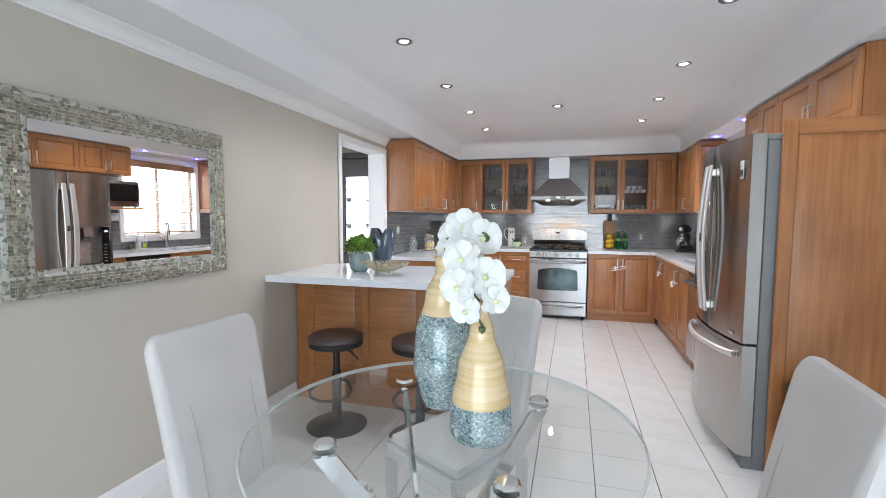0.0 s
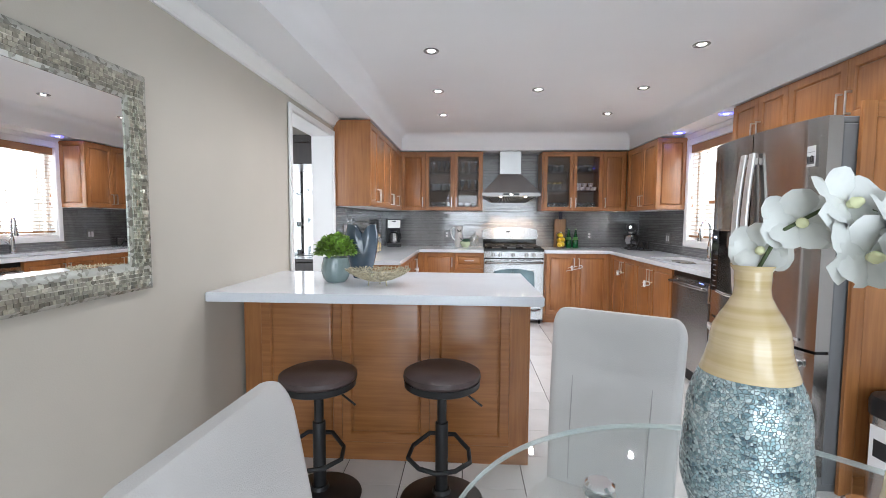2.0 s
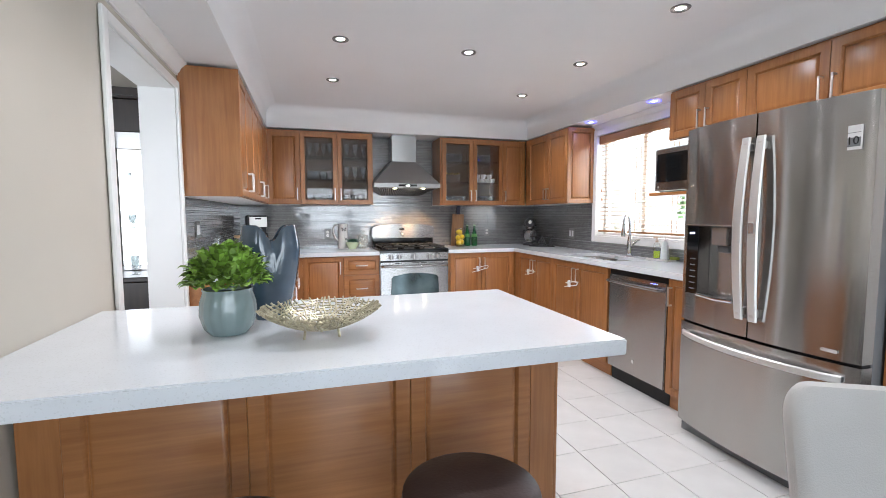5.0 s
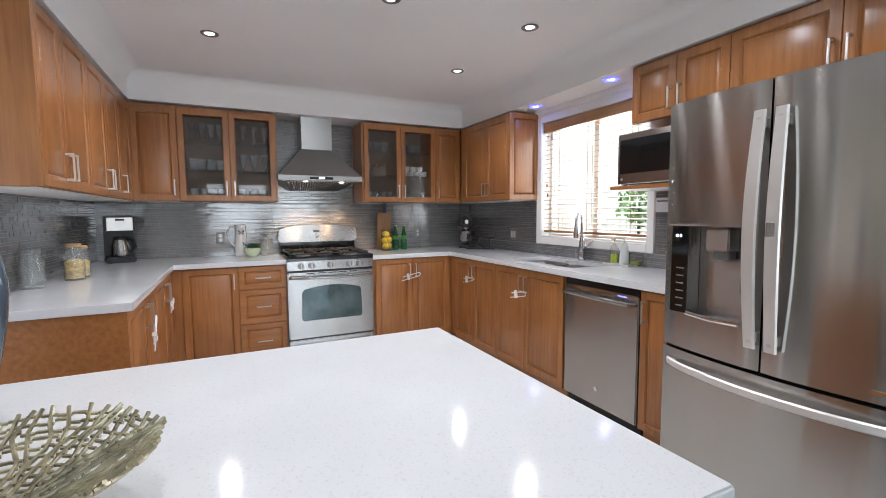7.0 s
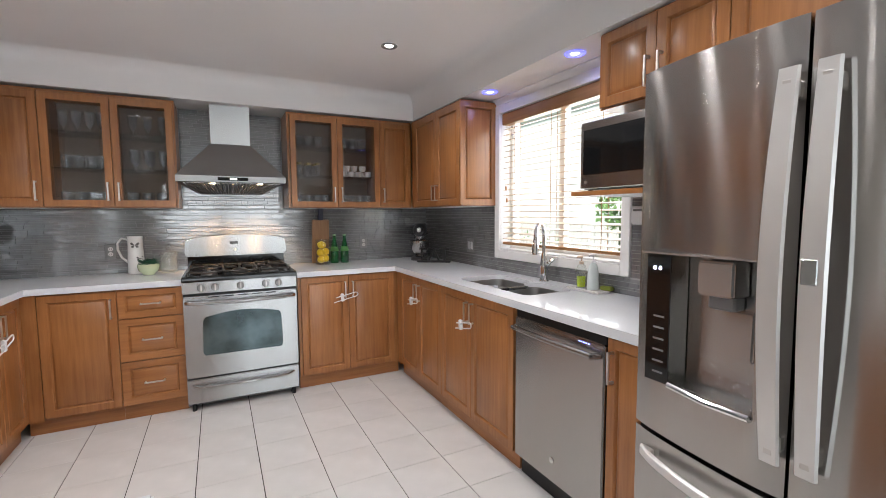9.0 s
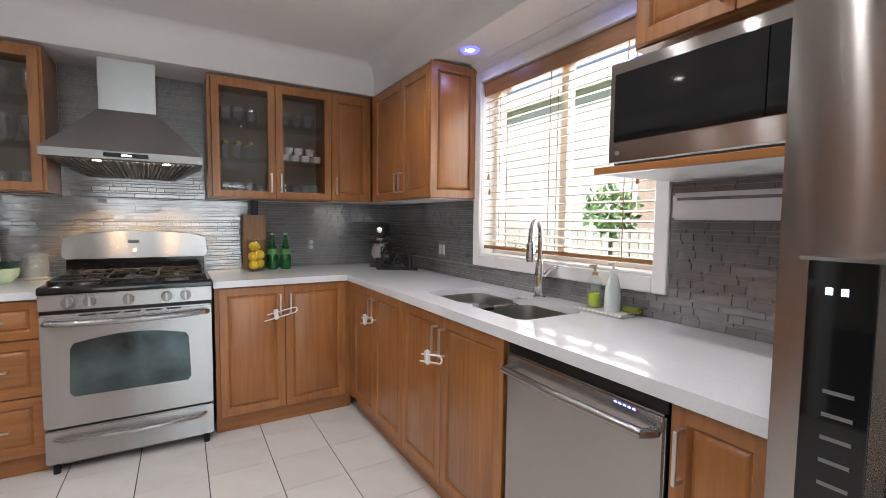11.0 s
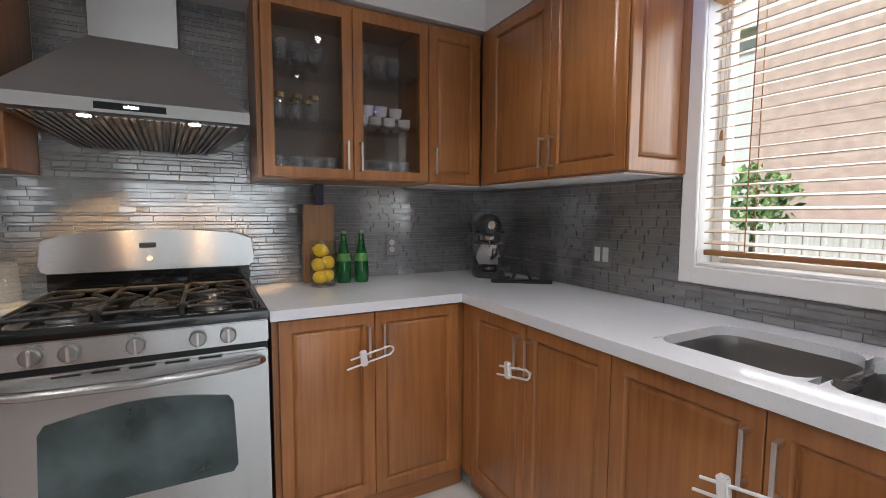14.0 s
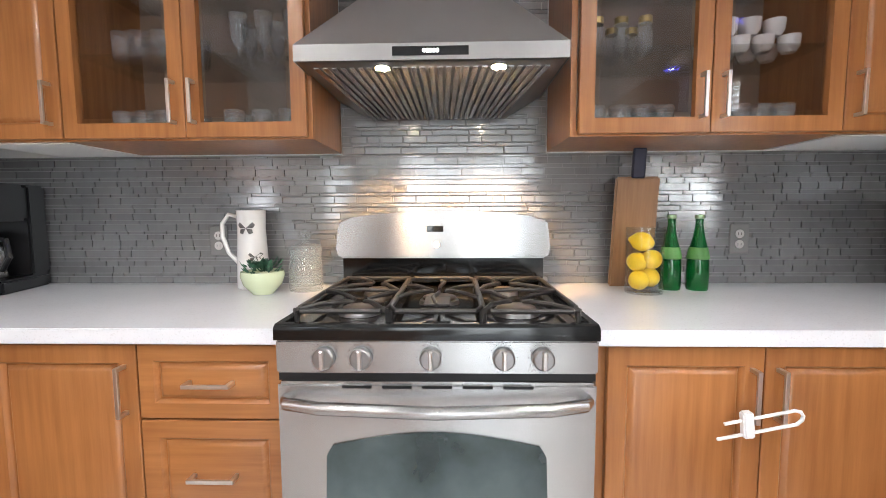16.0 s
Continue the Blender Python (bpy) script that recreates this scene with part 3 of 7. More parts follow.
def carcass(unit, w, h, d, shelves=(), open_front=False, toe=0.0):
    t = 0.018
    if open_front:
        bm = box(0, 0.001, 0, t, d, h)
        box(w - t, 0.001, 0, w, d, h, bm=bm), box(t, 0.001, 0, w - t, d, t, bm=bm), box(t, 0.001, h - t, w - t, d, h, bm=bm)
        bmesh.ops.remove_doubles(bm, verts=bm.verts, dist=1e-5)
        part("body", bm, M_WOOD, unit)
        part("back_panel", box(t, d - 0.01, t, w - t, d - 0.002, h - t), M_CAVITY, unit)
        for z in shelves:
            part("shelf", box(t, 0.03, z, w - t, d - 0.012, z + 0.006), M_GLASS, unit, "clear glass shelf")
    else:
        part("body", box(0, 0.001, toe, w, d, h), M_WOOD, unit)
    if toe:
        part("toe_board", box(0, 0.03, 0, w, d, toe), M_WOODH, unit)


NORTH, EAST, WEST = 0, -90, 90
BASE_H = COUNTER - 0.04
FN, FE, FW = 6.69, 1.985, -0.52     # fronts of the base units
UN, UE, UW = 6.985, 2.245, -0.775   # fronts of the wall units
UZ0, UZ1 = 1.458, 2.245


def unit(name, label, x, y, z, rz, w, h, d, **more):
    u = thing(name, label, "cabinet", pose(x, y, z, 0, 0, rz), "kitchen cabinets")
    carcass(u, w, h, d, **more)
    return u


D_B = WALL_N - FN - 0.003
TOE = 0.10
u = unit("base_cabinet", "honey maple base cabinet with one raised panel door", -0.52, FN, 0, NORTH, 0.497, BASE_H, D_B, toe=TOE)
part("filler", box(0, -0.019, TOE, 0.088, 0, BASE_H), M_WOOD, u)
add_front(u, 0.09, 0.497, TOE + 0.01, BASE_H - 0.008, "r")
u = unit("drawer_cabinet", "honey maple drawer unit with three drawers beside the range", -0.022, FN, 0, NORTH, 0.38, BASE_H, D_B, toe=TOE)
for z0, z1 in ((0.11, 0.41), (0.413, 0.705), (0.708, BASE_H - 0.008)):
    add_front(u, 0, 0.38, z0, z1, "c", name="drawer")
u = unit("base_cabinet", "honey maple two-door base cabinet with white lock beside the range", 1.137, FN, 0, NORTH, 0.848, BASE_H, D_B, toe=TOE)
add_front(u, 0.02, 0.40, TOE + 0.01, BASE_H - 0.008, "r")
add_front(u, 0.40, 0.80, TOE + 0.01, BASE_H - 0.008, "l")
D_E = WALL_E - FE - 0.003
u = unit("base_cabinet", "honey maple corner base cabinet with two doors and a white lock", FE, FN - 0.02, 0, EAST, 0.77, BASE_H, D_E, toe=TOE)
part("body_front", box(0.77, 0.001, TOE, 0.84, 0.02, BASE_H), M_WOOD, u)
part("toe_board", box(0.77, 0.03, 0, 0.84, 0.05, TOE), M_WOODH, u)
part("filler", box(0, -0.019, TOE, 0.068, 0, BASE_H), M_WOOD, u)
add_front(u, 0.07, 0.45, TOE + 0.01, BASE_H - 0.008, "r")
add_front(u, 0.45, 0.84, TOE + 0.01, BASE_H - 0.008, "l")
u = unit("sink_cabinet", "honey maple two-door sink cabinet with white lock under the window", FE, FN - 0.86, 0, EAST, 0.85, 0.70, D_E, toe=TOE)
part("body_front", box(0, 0.001, 0.70, 0.85, 0.02, BASE_H), M_WOOD, u)
add_front(u, 0, 0.405, TOE + 0.01, BASE_H - 0.008, "r")
add_front(u, 0.405, 0.85, TOE + 0.01, BASE_H - 0.008, "l")
u = unit("narrow_cabinet", "narrow honey maple cabinet between dishwasher and refrigerator", FE, 4.352, 0, EAST, 0.225, BASE_H, D_E, toe=TOE)
add_front(u, 0.0, 0.22, TOE + 0.01, BASE_H - 0.008, "l")
u = unit("base_cabinet", "honey maple base cabinets with white locks near the dining opening", FW, 5.045, 0, WEST, 1.625, BASE_H, FW - WALL_W - 0.003, toe=TOE)
for a, b, hd in ((0.0, 0.465, "r"), (0.465, 0.86, "l"), (0.86, 1.28, "r"), (1.28, 1.61, "l")):
    add_front(u, a, b, TOE + 0.01, BASE_H - 0.008, hd)
part("end_panel", box(-0.019, -0.02, 0, 0, 0.575, BASE_H, 0.001), M_WOODH, u)

# wall units
D_U = WALL_N - UN - 0.003
HU = UZ1 - UZ0
u = unit("wall_cabinet", "honey maple single-door wall cabinet in the west corner", UW, UN, UZ0, NORTH, 0.341, HU, D_U)
add_front(u, 0.012, 0.341, 0.004, HU - 0.02, "r", hz=0.105)
u_gl = unit("glass_cabinet", "honey maple wall cabinet with glass doors full of tumblers", -0.432, UN, UZ0, NORTH, 0.777, HU, D_U, shelves=(0.27, 0.52), open_front=True)
add_front(u_gl, 0.0, 0.388, 0.004, HU - 0.02, "r", True, hz=0.105)
add_front(u_gl, 0.388, 0.765, 0.004, HU - 0.02, "l", True, hz=0.105)
u_gr = unit("glass_cabinet", "honey maple wall cabinet with glass doors, jars and teacups", 1.135, UN, UZ0, NORTH, 0.795, HU, D_U, shelves=(0.27, 0.52), open_front=True)
add_front(u_gr, 0.02, 0.41, 0.004, HU - 0.02, "r", True, hz=0.105)
add_front(u_gr, 0.41, 0.795, 0.004, HU - 0.02, "l", True, hz=0.105)
u = unit("wall_cabinet", "honey maple single-door wall cabinet in the east corner", 1.93, UN, UZ0, NORTH, 0.315, HU, D_U)
add_front(u, 0, 0.30, 0.004, HU - 0.02, "l", hz=0.105)
D_UE = WALL_E - UE - 0.003
u = unit("wall_cabinet", "honey maple two-door wall cabinet beside the window", UE, UN - 0.02, UZ0, EAST, 0.945, HU, D_UE)
add_front(u, 0.10, 0.55, 0.004, HU - 0.02, "r", hz=0.105)
add_front(u, 0.55, 0.942, 0.004, HU - 0.02, "l", hz=0.105)
bm, rail = slab_door(D_UE + 0.018, HU - 0.004, 0.012)
part("end_panel", bm, M_WOOD, u, "raised end panel", m=pose(0.945, -0.019, 0.002) @ pose(0, 0, 0, 0, 0, 90))
D_UW = UW - WALL_W - 0.003
u = unit("wall_cabinet", "honey maple wall cabinets along the dining opening, five doors", UW, 5.045, UZ0, WEST, 1.92, HU, D_UW)
for a, b, hd in ((0.0, 0.325, "r"), (0.325, 0.725, "l"), (0.725, 1.12, "r"), (1.12, 1.51, "l"), (1.51, 1.915, "l")):
    add_front(u, a, b, 0.004, HU - 0.02, hd, hz=0.105)
bm, rail = slab_door(D_UW + 0.018, HU - 0.004, 0.006)
part("end_panel", box(-0.012, -0.019, 0.0, 0, D_UW, HU, 0.002), M_WOOD, u)
# units over microwave and refrigerator
UF = 2.298
D_F = WALL_E - UF - 0.003
u = unit("wall_cabinet", "short honey maple cabinet with two doors over the microwave", UF, 4.730, 1.896, EAST, 0.625, UZ1 + 0.012 - 1.896, D_F)
add_front(u, 0.01, 0.318, 0.004, 0.349, "r", hz=0.10)
add_front(u, 0.318, 0.621, 0.004, 0.349, "l", hz=0.10)
u = unit("wall_cabinet", "short honey maple cabinet with two wide doors over the refrigerator", UF, 4.108, 1.895, EAST, 0.92, UZ1 + 0.012 - 1.895, D_F)
add_front(u, 0.0, 0.46, 0.004, 0.35, "r", hz=0.10)
add_front(u, 0.46, 0.915, 0.004, 0.35, "l", hz=0.10)
panel = thing("tall_end_panel", "tall honey maple end panel with raised frame beside the refrigerator", "cabinet panel", pose(1.955, 3.165, 0))
PW, PH = WALL_E - 1.955 - 0.004, 1.892
part("board", box(0, -0.012, 0, PW, 0, PH, 0.001), M_WOOD, panel)
for a, e in ((0.0, 0.062), (PW - 0.062, PW)):
    part("stile", box(a, -0.022, 0, e, -0.0125, PH, 0.002), M_WOOD, panel)
for a, e in ((0.0625, PW - 0.0625),):
    for z0, z1 in ((0, 0.10), (PH - 0.075, PH)):
        part("rail", box(a, -0.022, z0, e, -0.0125, z1, 0.002), M_WOODH, panel)
    part("raised_panel", ring_profile([[(a + s, y, 0.10 + s), (e - s, y, 0.10 + s), (e - s, y, PH - 0.075 - s), (a + s, y, PH - 0.075 - s)] for s, y in ((0.006, -0.0125), (0.006, -0.014), (0.026, -0.021))]), M_WOOD, panel)
# strips of white under the wall units
for n, (x0, y0, x1, y1) in enumerate(((UW + 0.02, UN + 0.015, -0.44, WALL_N - 0.01), (1.94, UN + 0.015, 2.54, WALL_N - 0.01), (UE + 0.01, 6.05, WALL_E - 0.012, UN - 0.02), (WALL_W + 0.012, 5.06, UW - 0.01, UN - 0.02))):
    tagged(built("cabinet_underside", box(x0, y0, UZ0 - 0.005, x1, y1, UZ0 - 0.0005), M_WHITE), kind="structure")

# ---- counters ----
CT = 0.04
def outline_slab(pts, z0, z1, bevel=0.003):
    own = bmesh.new()
    a = [own.verts.new((x, y, z0)) for x, y in pts]
    b = [own.verts.new((x, y, z1)) for x, y in pts]
    n = len(a)
    for k in range(n):
        own.faces.new((a[k], a[(k + 1) % n], b[(k + 1) % n], b[k]))
    own.faces.new(a[::-1]), own.faces.new(b)
    bmesh.ops.recalc_face_normals(own, faces=own.faces)
    bmesh.ops.bevel(own, geom=own.edges[:], offset=bevel, segments=2, affect="EDGES")
    return own


CN, CE, CW = 6.645, 1.94, -0.475
solo("worktop", outline_slab([(WALL_W + 0.002, 5.005), (CW, 5.005), (CW, CN), (0.358, CN), (0.358, WALL_N - 0.002), (WALL_W + 0.002, WALL_N - 0.002)], BASE_H, COUNTER),
     M_QUARTZ, "white speckled quartz worktop carrying the coffee maker", "worktop")
# east worktop with the sink cut out
SX0, SX1, SY0, SY1 = 2.07, 2.43, 5.01, 5.775
SYM = (SY0 + SY1) / 2
def slab_cells(xs, ys, absent, z0, z1):
    """A flat slab over a grid of cells, one closed mesh with holes where cells are absent."""
    own, pts = bmesh.new(), {}

    def at(i, j, k):
        if (i, j, k) not in pts:
            pts[i, j, k] = own.verts.new((xs[i], ys[j], (z0, z1)[k]))
        return pts[i, j, k]

    full = {(i, j) for i in range(len(xs) - 1) for j in range(len(ys) - 1)} - set(absent)
    for i, j in sorted(full):
        own.faces.new([at(i, j, 1), at(i + 1, j, 1), at(i + 1, j + 1, 1), at(i, j + 1, 1)])
        own.faces.new([at(i, j, 0), at(i, j + 1, 0), at(i + 1, j + 1, 0), at(i + 1, j, 0)])
        for (di, dj), (a, b) in (((0, -1), ((i, j), (i + 1, j))), ((1, 0), ((i + 1, j), (i + 1, j + 1))), ((0, 1), ((i + 1, j + 1), (i, j + 1))), ((-1, 0), ((i, j + 1), (i, j)))):
            if (i + di, j + dj) not in full:
                own.faces.new([at(*a, 0), at(*b, 0), at(*b, 1), at(*a, 1)])
    return own


bm = slab_cells((1.128, CE, SX0, SX1, WALL_E - 0.002), (4.115, SY0, SY1, CN, WALL_N - 0.002), ((0, 0), (0, 1), (0, 2), (2, 1)), BASE_H, COUNTER)
solo("worktop", bm, M_QUARTZ, "white speckled quartz worktop with the sink under the window", "worktop")
sink = thing("double_sink", "undermounted stainless double bowl sink below the window", "sink", pose(0, 0, 0))
def bowl_bm(x0, y0, x1, y1, top, depth):
    w, d, cx, cy = x1 - x0, y1 - y0, (x0 + x1) / 2, (y0 + y1) / 2
    own = bmesh.new()
    rings = []
    for s, r, z in ((0.0, 0.07, top), (0.004, 0.07, top - 0.02), (0.012, 0.06, top - depth + 0.03), (0.035, 0.05, top - depth), (0.12, 0.01, top - depth)):
        rings.append([own.verts.new((cx + x, cy + y, z)) for x, y in rounded(w - 2 * s, d - 2 * s, min(r, (w - 2 * s) / 2.1), 5)])
    for a, b in zip(rings, rings[1:]):
        for k in range(len(a)):
            own.faces.new((a[k], a[(k + 1) % len(a)], b[(k + 1) % len(a)], b[k]))
    own.faces.new(rings[-1])
    return own
# corner pieces of stone round the bowls
for (x0, y0, x1, y1) in ((SX0, SY0, SX1, SYM - 0.01), (SX0, SYM + 0.01, SX1, SY1)):
    cx, cy, w, d = (x0 + x1) / 2, (y0 + y1) / 2, x1 - x0, y1 - y0
    inner = rounded(w, d, 0.07, 5)
    for (sx, sy, k0) in ((1, 1, 0), (-1, 1, 6), (-1, -1, 12), (1, -1, 18)):
        own = bmesh.new()
        c = own.verts.new((cx + sx * w / 2, cy + sy * d / 2, COUNTER - 0.0015))
        pts = [own.verts.new((cx + x, cy + y, COUNTER - 0.0015)) for x, y in inner[k0:k0 + 6]]
        low = [own.verts.new((p.co.x, p.co.y, COUNTER - 0.04)) for p in pts]
        for a, e, g, q in zip(pts, pts[1:], low, low[1:]):
            own.faces.new((c, a, e)), own.faces.new((a, e, q, g))
        part("rim_corner", own, M_QUARTZ, sink, "white quartz cut-out corner")
part("bowl", bowl_bm(SX0, SY0, SX1, SYM - 0.01, COUNTER - 0.03, 0.19), M_HOOD, sink)
part("bowl", bowl_bm(SX0, SYM + 0.01, SX1, SY1, COUNTER - 0.03, 0.19), M_HOOD, sink)
part("divider", box(SX0, SYM - 0.012, COUNTER - 0.06, SX1, SYM + 0.012, COUNTER - 0.022, 0.004), M_STEEL, sink)
for y in ((SY0 + SYM) / 2, (SY1 + SYM) / 2):
    part("drain", disc_rod(((SX0 + SX1) / 2, y, COUNTER - 0.2195), (0, 0, 1), 0.04, 0.006, 24, bevel=0.002), M_CHROME, sink)
part("drain_mat", box(SX0 + 0.02, SYM - 0.04, COUNTER - 0.035, SX0 + 0.14, SYM + 0.04, COUNTER - 0.018, 0.004), M_BLKPL, sink, "black rubber divider cover")

# faucet
fc = thing("kitchen_faucet", "tall chrome pull-down faucet behind the sink", "faucet", pose(2.487, 5.36, COUNTER, 0, 0, 32))
part("body", lathe([(0, 0), (0.032, 0), (0.032, 0.006), (0.026, 0.012), (0.025, 0.10), (0.022, 0.15), (0.015, 0.19), (0, 0.19)], 24), M_CHROME, fc)
arc = [(0, 0, 0.185)] + [(-0.085 + 0.085 * math.cos(a), 0, 0.295 + 0.085 * math.sin(a)) for a in [radians(k) for k in range(0, 181, 15)]] + [(-0.170, 0, 0.28)]
part("spout", sweep(arc, 0.0125, 14), M_CHROME, fc)
part("spray_head", lathe([(0, 0), (0.020, 0), (0.023, 0.03), (0.018, 0.08), (0.0135, 0.10), (0, 0.10)], 18), M_CHROME, fc, m=pose(-0.172, 0, 0.19, 0, 4, 0))
part("lever", sweep([(0.0, -0.02, 0.11), (0.01, -0.06, 0.15), (0.015, -0.10, 0.16)], [0.014, 0.011, 0.006], 10), M_CHROME, fc)

# peninsula
isl = thing("breakfast_counter", "honey maple peninsula base with raised panels under white quartz", "peninsula", pose(-1.085, 3.318, 0))
IW, IH = 1.555, ISLAND - 0.045
part("body", box(0, 0.02, 0, IW, 0.50, IH), M_WOOD, isl)
part("plinth", box(0, 0.0, 0, IW, 0.019, 0.10, 0.001), M_WOODH, isl)
for a, b in ((0.0, 0.095), (1.46, IW)):
    part("corner_stile", box(a, 0.0, 0.10, b, 0.019, IH, 0.001), M_WOOD, isl)
for a, b in ((0.095, 0.545), (0.545, 1.03), (1.03, 1.46)):
    bm, rail = slab_door(b - a - 0.001, IH - 0.102, 0.02)
    part("back_panel", bm, M_WOODH, isl, "raised panel with horizontal grain", m=pose(a, 0.0195, 0.101))
part("side_panel", box(IW + 0.0005, 0.0, 0, IW + 0.012, 0.50, IH, 0.001), M_WOOD, isl)
bm = outline_slab([(WALL_W + 0.002, 2.983), (0.496, 2.983), (0.496, 3.872), (WALL_W + 0.002, 3.872)], ISLAND - 0.045, ISLAND, 0.004)
solo("peninsula_top", bm, M_QUARTZ, "white speckled quartz top overhanging the stools", "worktop")

# ---- window, blind and outdoors ----
win = tagged(obj("window_1", None), "white framed kitchen window over the sink", "window", kind="structure")
for y0, y1, z0, z1 in ((WY1, 6.02, 1.05, 2.215), (4.74, WY0, 1.05, 2.215), (WY0, WY1, 1.05, WZ0), (WY0, WY1, WZ1, 2.215)):
    part("casing", box(WALL_E - 0.02, y0, z0, WALL_E + 0.0005, y1, z1, 0.004), M_TRIM, win)
for y0, y1, z0, z1 in ((WY1 - 0.035, WY1, WZ0, WZ1), (WY0, WY0 + 0.035, WZ0, WZ1), (WY0 + 0.035, WY1 - 0.035, WZ0, WZ0 + 0.035), (WY0 + 0.035, WY1 - 0.035, WZ1 - 0.035, WZ1), (5.36, 5.41, WZ0 + 0.035, WZ1 - 0.035)):
    part("sash", box(WALL_E + 0.09, y0, z0, WALL_E + 0.14, y1, z1, 0.004), M_TRIM, win)
part("sill", box(WALL_E + 0.0005, WY0, WZ0 + 0.0005, WALL_E + 0.09, WY1, WZ0 + 0.012, 0.002), M_TRIM, win)
for y0, y1 in ((WY0 + 0.035, 5.36), (5.41, WY1 - 0.035)):
    p = part("pane", box(WALL_E + 0.112, y0, WZ0 + 0.035, WALL_E + 0.116, y1, WZ1 - 0.035), M_GLASS, win)
    p.visible_shadow = False
blind = thing("wooden_blind", "lowered honey wood venetian blind with open slats in the window", "window blind", pose(WALL_E + 0.035, (WY0 + WY1) / 2, 0))
BW = (WY1 - WY0) / 2 - 0.012
part("valance", box(-0.035, -BW, 2.065, 0.03, BW, 2.148, 0.004), M_BLIND, blind)
part("bottom_rail", box(-0.026, -BW + 0.004, 1.158, 0.026, BW - 0.004, 1.178, 0.004), M_BLIND, blind)
slat = box(-0.024, -BW + 0.004, -0.0019, 0.024, BW - 0.004, 0.0019)
bmesh.ops.transform(slat, matrix=pose(0, 0, 0, 0, -10, 0), verts=slat.verts)
slat = mesh_of("slat", slat, M_SLAT)
for k in range(21):
    obj("slat", slat, blind, pose(0, 0, 1.205 + 0.0415 * k))
for y in (-0.42, 0.02, 0.42):
    for x in (-0.0265, 0.0265):
        part("ladder_tape", box(x - 0.0007, y - 0.002, 1.165, x + 0.0007, y + 0.002, 2.066), M_BLIND, blind)
for y in (-0.49, 0.50):
    for dz, dy in ((0, 0), (0.09, 0.012)):
        cd = part("pull_cord", sweep([(-0.036, y + dy, 2.06), (-0.036, y + dy, 1.50 + dz)], 0.0012, 6), M_SLAT, blind)
        part("tassel", lathe([(0, -0.022), (0.008, -0.018), (0.006, 0.006), (0.0025, 0.016), (0, 0.016)], 10), M_BLIND, cd, m=pose(-0.036, y + dy, 1.50 + dz))
GZ = -0.5
built("ground", box(-60, -60, GZ - 0.1, 80, 60, GZ), M_GRASS)
house = thing("neighbour_house", "pinkish brick side of the house next door", "house", pose(7.2, 3.8, GZ))
part("wall", box(0, -6.0, 0, 5, 4.4, 5.2), M_BRICK, house)
part("roof", prism([(-0.4, 5.2), (5.4, 5.2), (2.5, 7.0)], -6.3, 4.7), M_DARKWD, house)
part("window", box(-0.03, 1.6, 1.2, -0.003, 2.7, 2.4, 0.005), M_TRIM, house)
# added white house with pale roof, stands in for the glare outside the window
house2 = thing("garden_house", "white house added behind the fence to read as bright outdoor glare", "house", pose(11.0, 16.0, GZ))
part("wall", box(0, -6.5, 0, 6, 9.0, 5.6), M_SIDING, house2)
part("roof", prism([(-0.4, 5.6), (6.4, 5.6), (3.0, 7.6)], -6.8, 9.3), M_FENCE, house2)
fence = thing("board_fence", "pale weathered wooden board fence behind the hedge", "fence", pose(6.2, 0, GZ))
for k in range(56):
    part("board", box(0, 0, 0, 0.02, 0.14, 1.75), M_FENCE, fence, m=pose(0, 2.2 + 0.15 * k, 0)) if k == 0 else obj("board", fence.children[0].data, fence, pose(0, 2.2 + 0.15 * k, 0))


def leaf_clump(name, rng, n, radius, size, squash, material):
    own = bmesh.new()
    for k in range(n):
        d = Vector((rng.gauss(0, 1), rng.gauss(0, 1), rng.gauss(0, 1))).normalized() * rng.uniform(0.6, 1.08) * radius
        d.z *= squash
        m = Matrix.Translation(d) @ Euler((rng.uniform(0, 6.3), rng.uniform(0, 6.3), rng.uniform(0, 6.3))).to_matrix().to_4x4()
        s = size * rng.uniform(0.6, 1.3)
        v = [own.verts.new(m @ Vector(p)) for p in ((0, 0, 0), (s * 0.5, s * 0.35, s * 0.1), (s, 0, 0), (s * 0.5, -s * 0.35, s * 0.1))]
        own.faces.new(v)
    return mesh_of(name, own, material, False)


rng = random.Random(4)
for k, (x, y, r, h) in enumerate(((5.2, 7.1, 0.30, 1.95), (5.0, 5.75, 0.24, 2.0), (5.4, 9.3, 0.8, 0.8), (5.3, 6.4, 0.5, 0.5))):
    bush = thing("bush", "leafy green bush in front of the board fence", "bush", pose(x, y, GZ), "garden bushes")
    part("stem", sweep([(0, 0, 0), (0.03, 0.02, h)], [0.04, 0.02], 8), M_STEM, bush)
    obj("crown", leaf_clump("crown", rng, 420, r, 0.07, 0.9, M_HEDGE), bush, pose(0, 0, h))
gr = thing("barbecue_grill", "dark covered barbecue grill outside the window", "grill", pose(4.0, 4.9, GZ))
part("hood", prism([(-0.25, 0.95), (0.25, 0.95), (0.25, 1.15), (0.12, 1.32), (-0.12, 1.32), (-0.25, 1.15)], -0.4, 0.4, bevel=0.02), M_STEEL_D, gr)
part("cart", box(-0.22, -0.38, 0.1, 0.22, 0.38, 0.94, 0.01), M_BLKPL, gr)
for y in (-0.3, 0.3):
    part("wheel", disc_rod((-0.2, y, 0.1), (0, 1, 0), 0.1, 0.04, 20), M_BLKPL, gr)

# ---- range ----
RX0, RX1, RY = 0.363, 1.125, 6.63
W = RX1 - RX0
rg = thing("gas_range", "stainless steel gas range with black cooktop and five knobs", "range", pose(RX0 - 0.006, RY - 0.008, 0) @ Matrix.Diagonal((1, 1, 1.028, 1)))
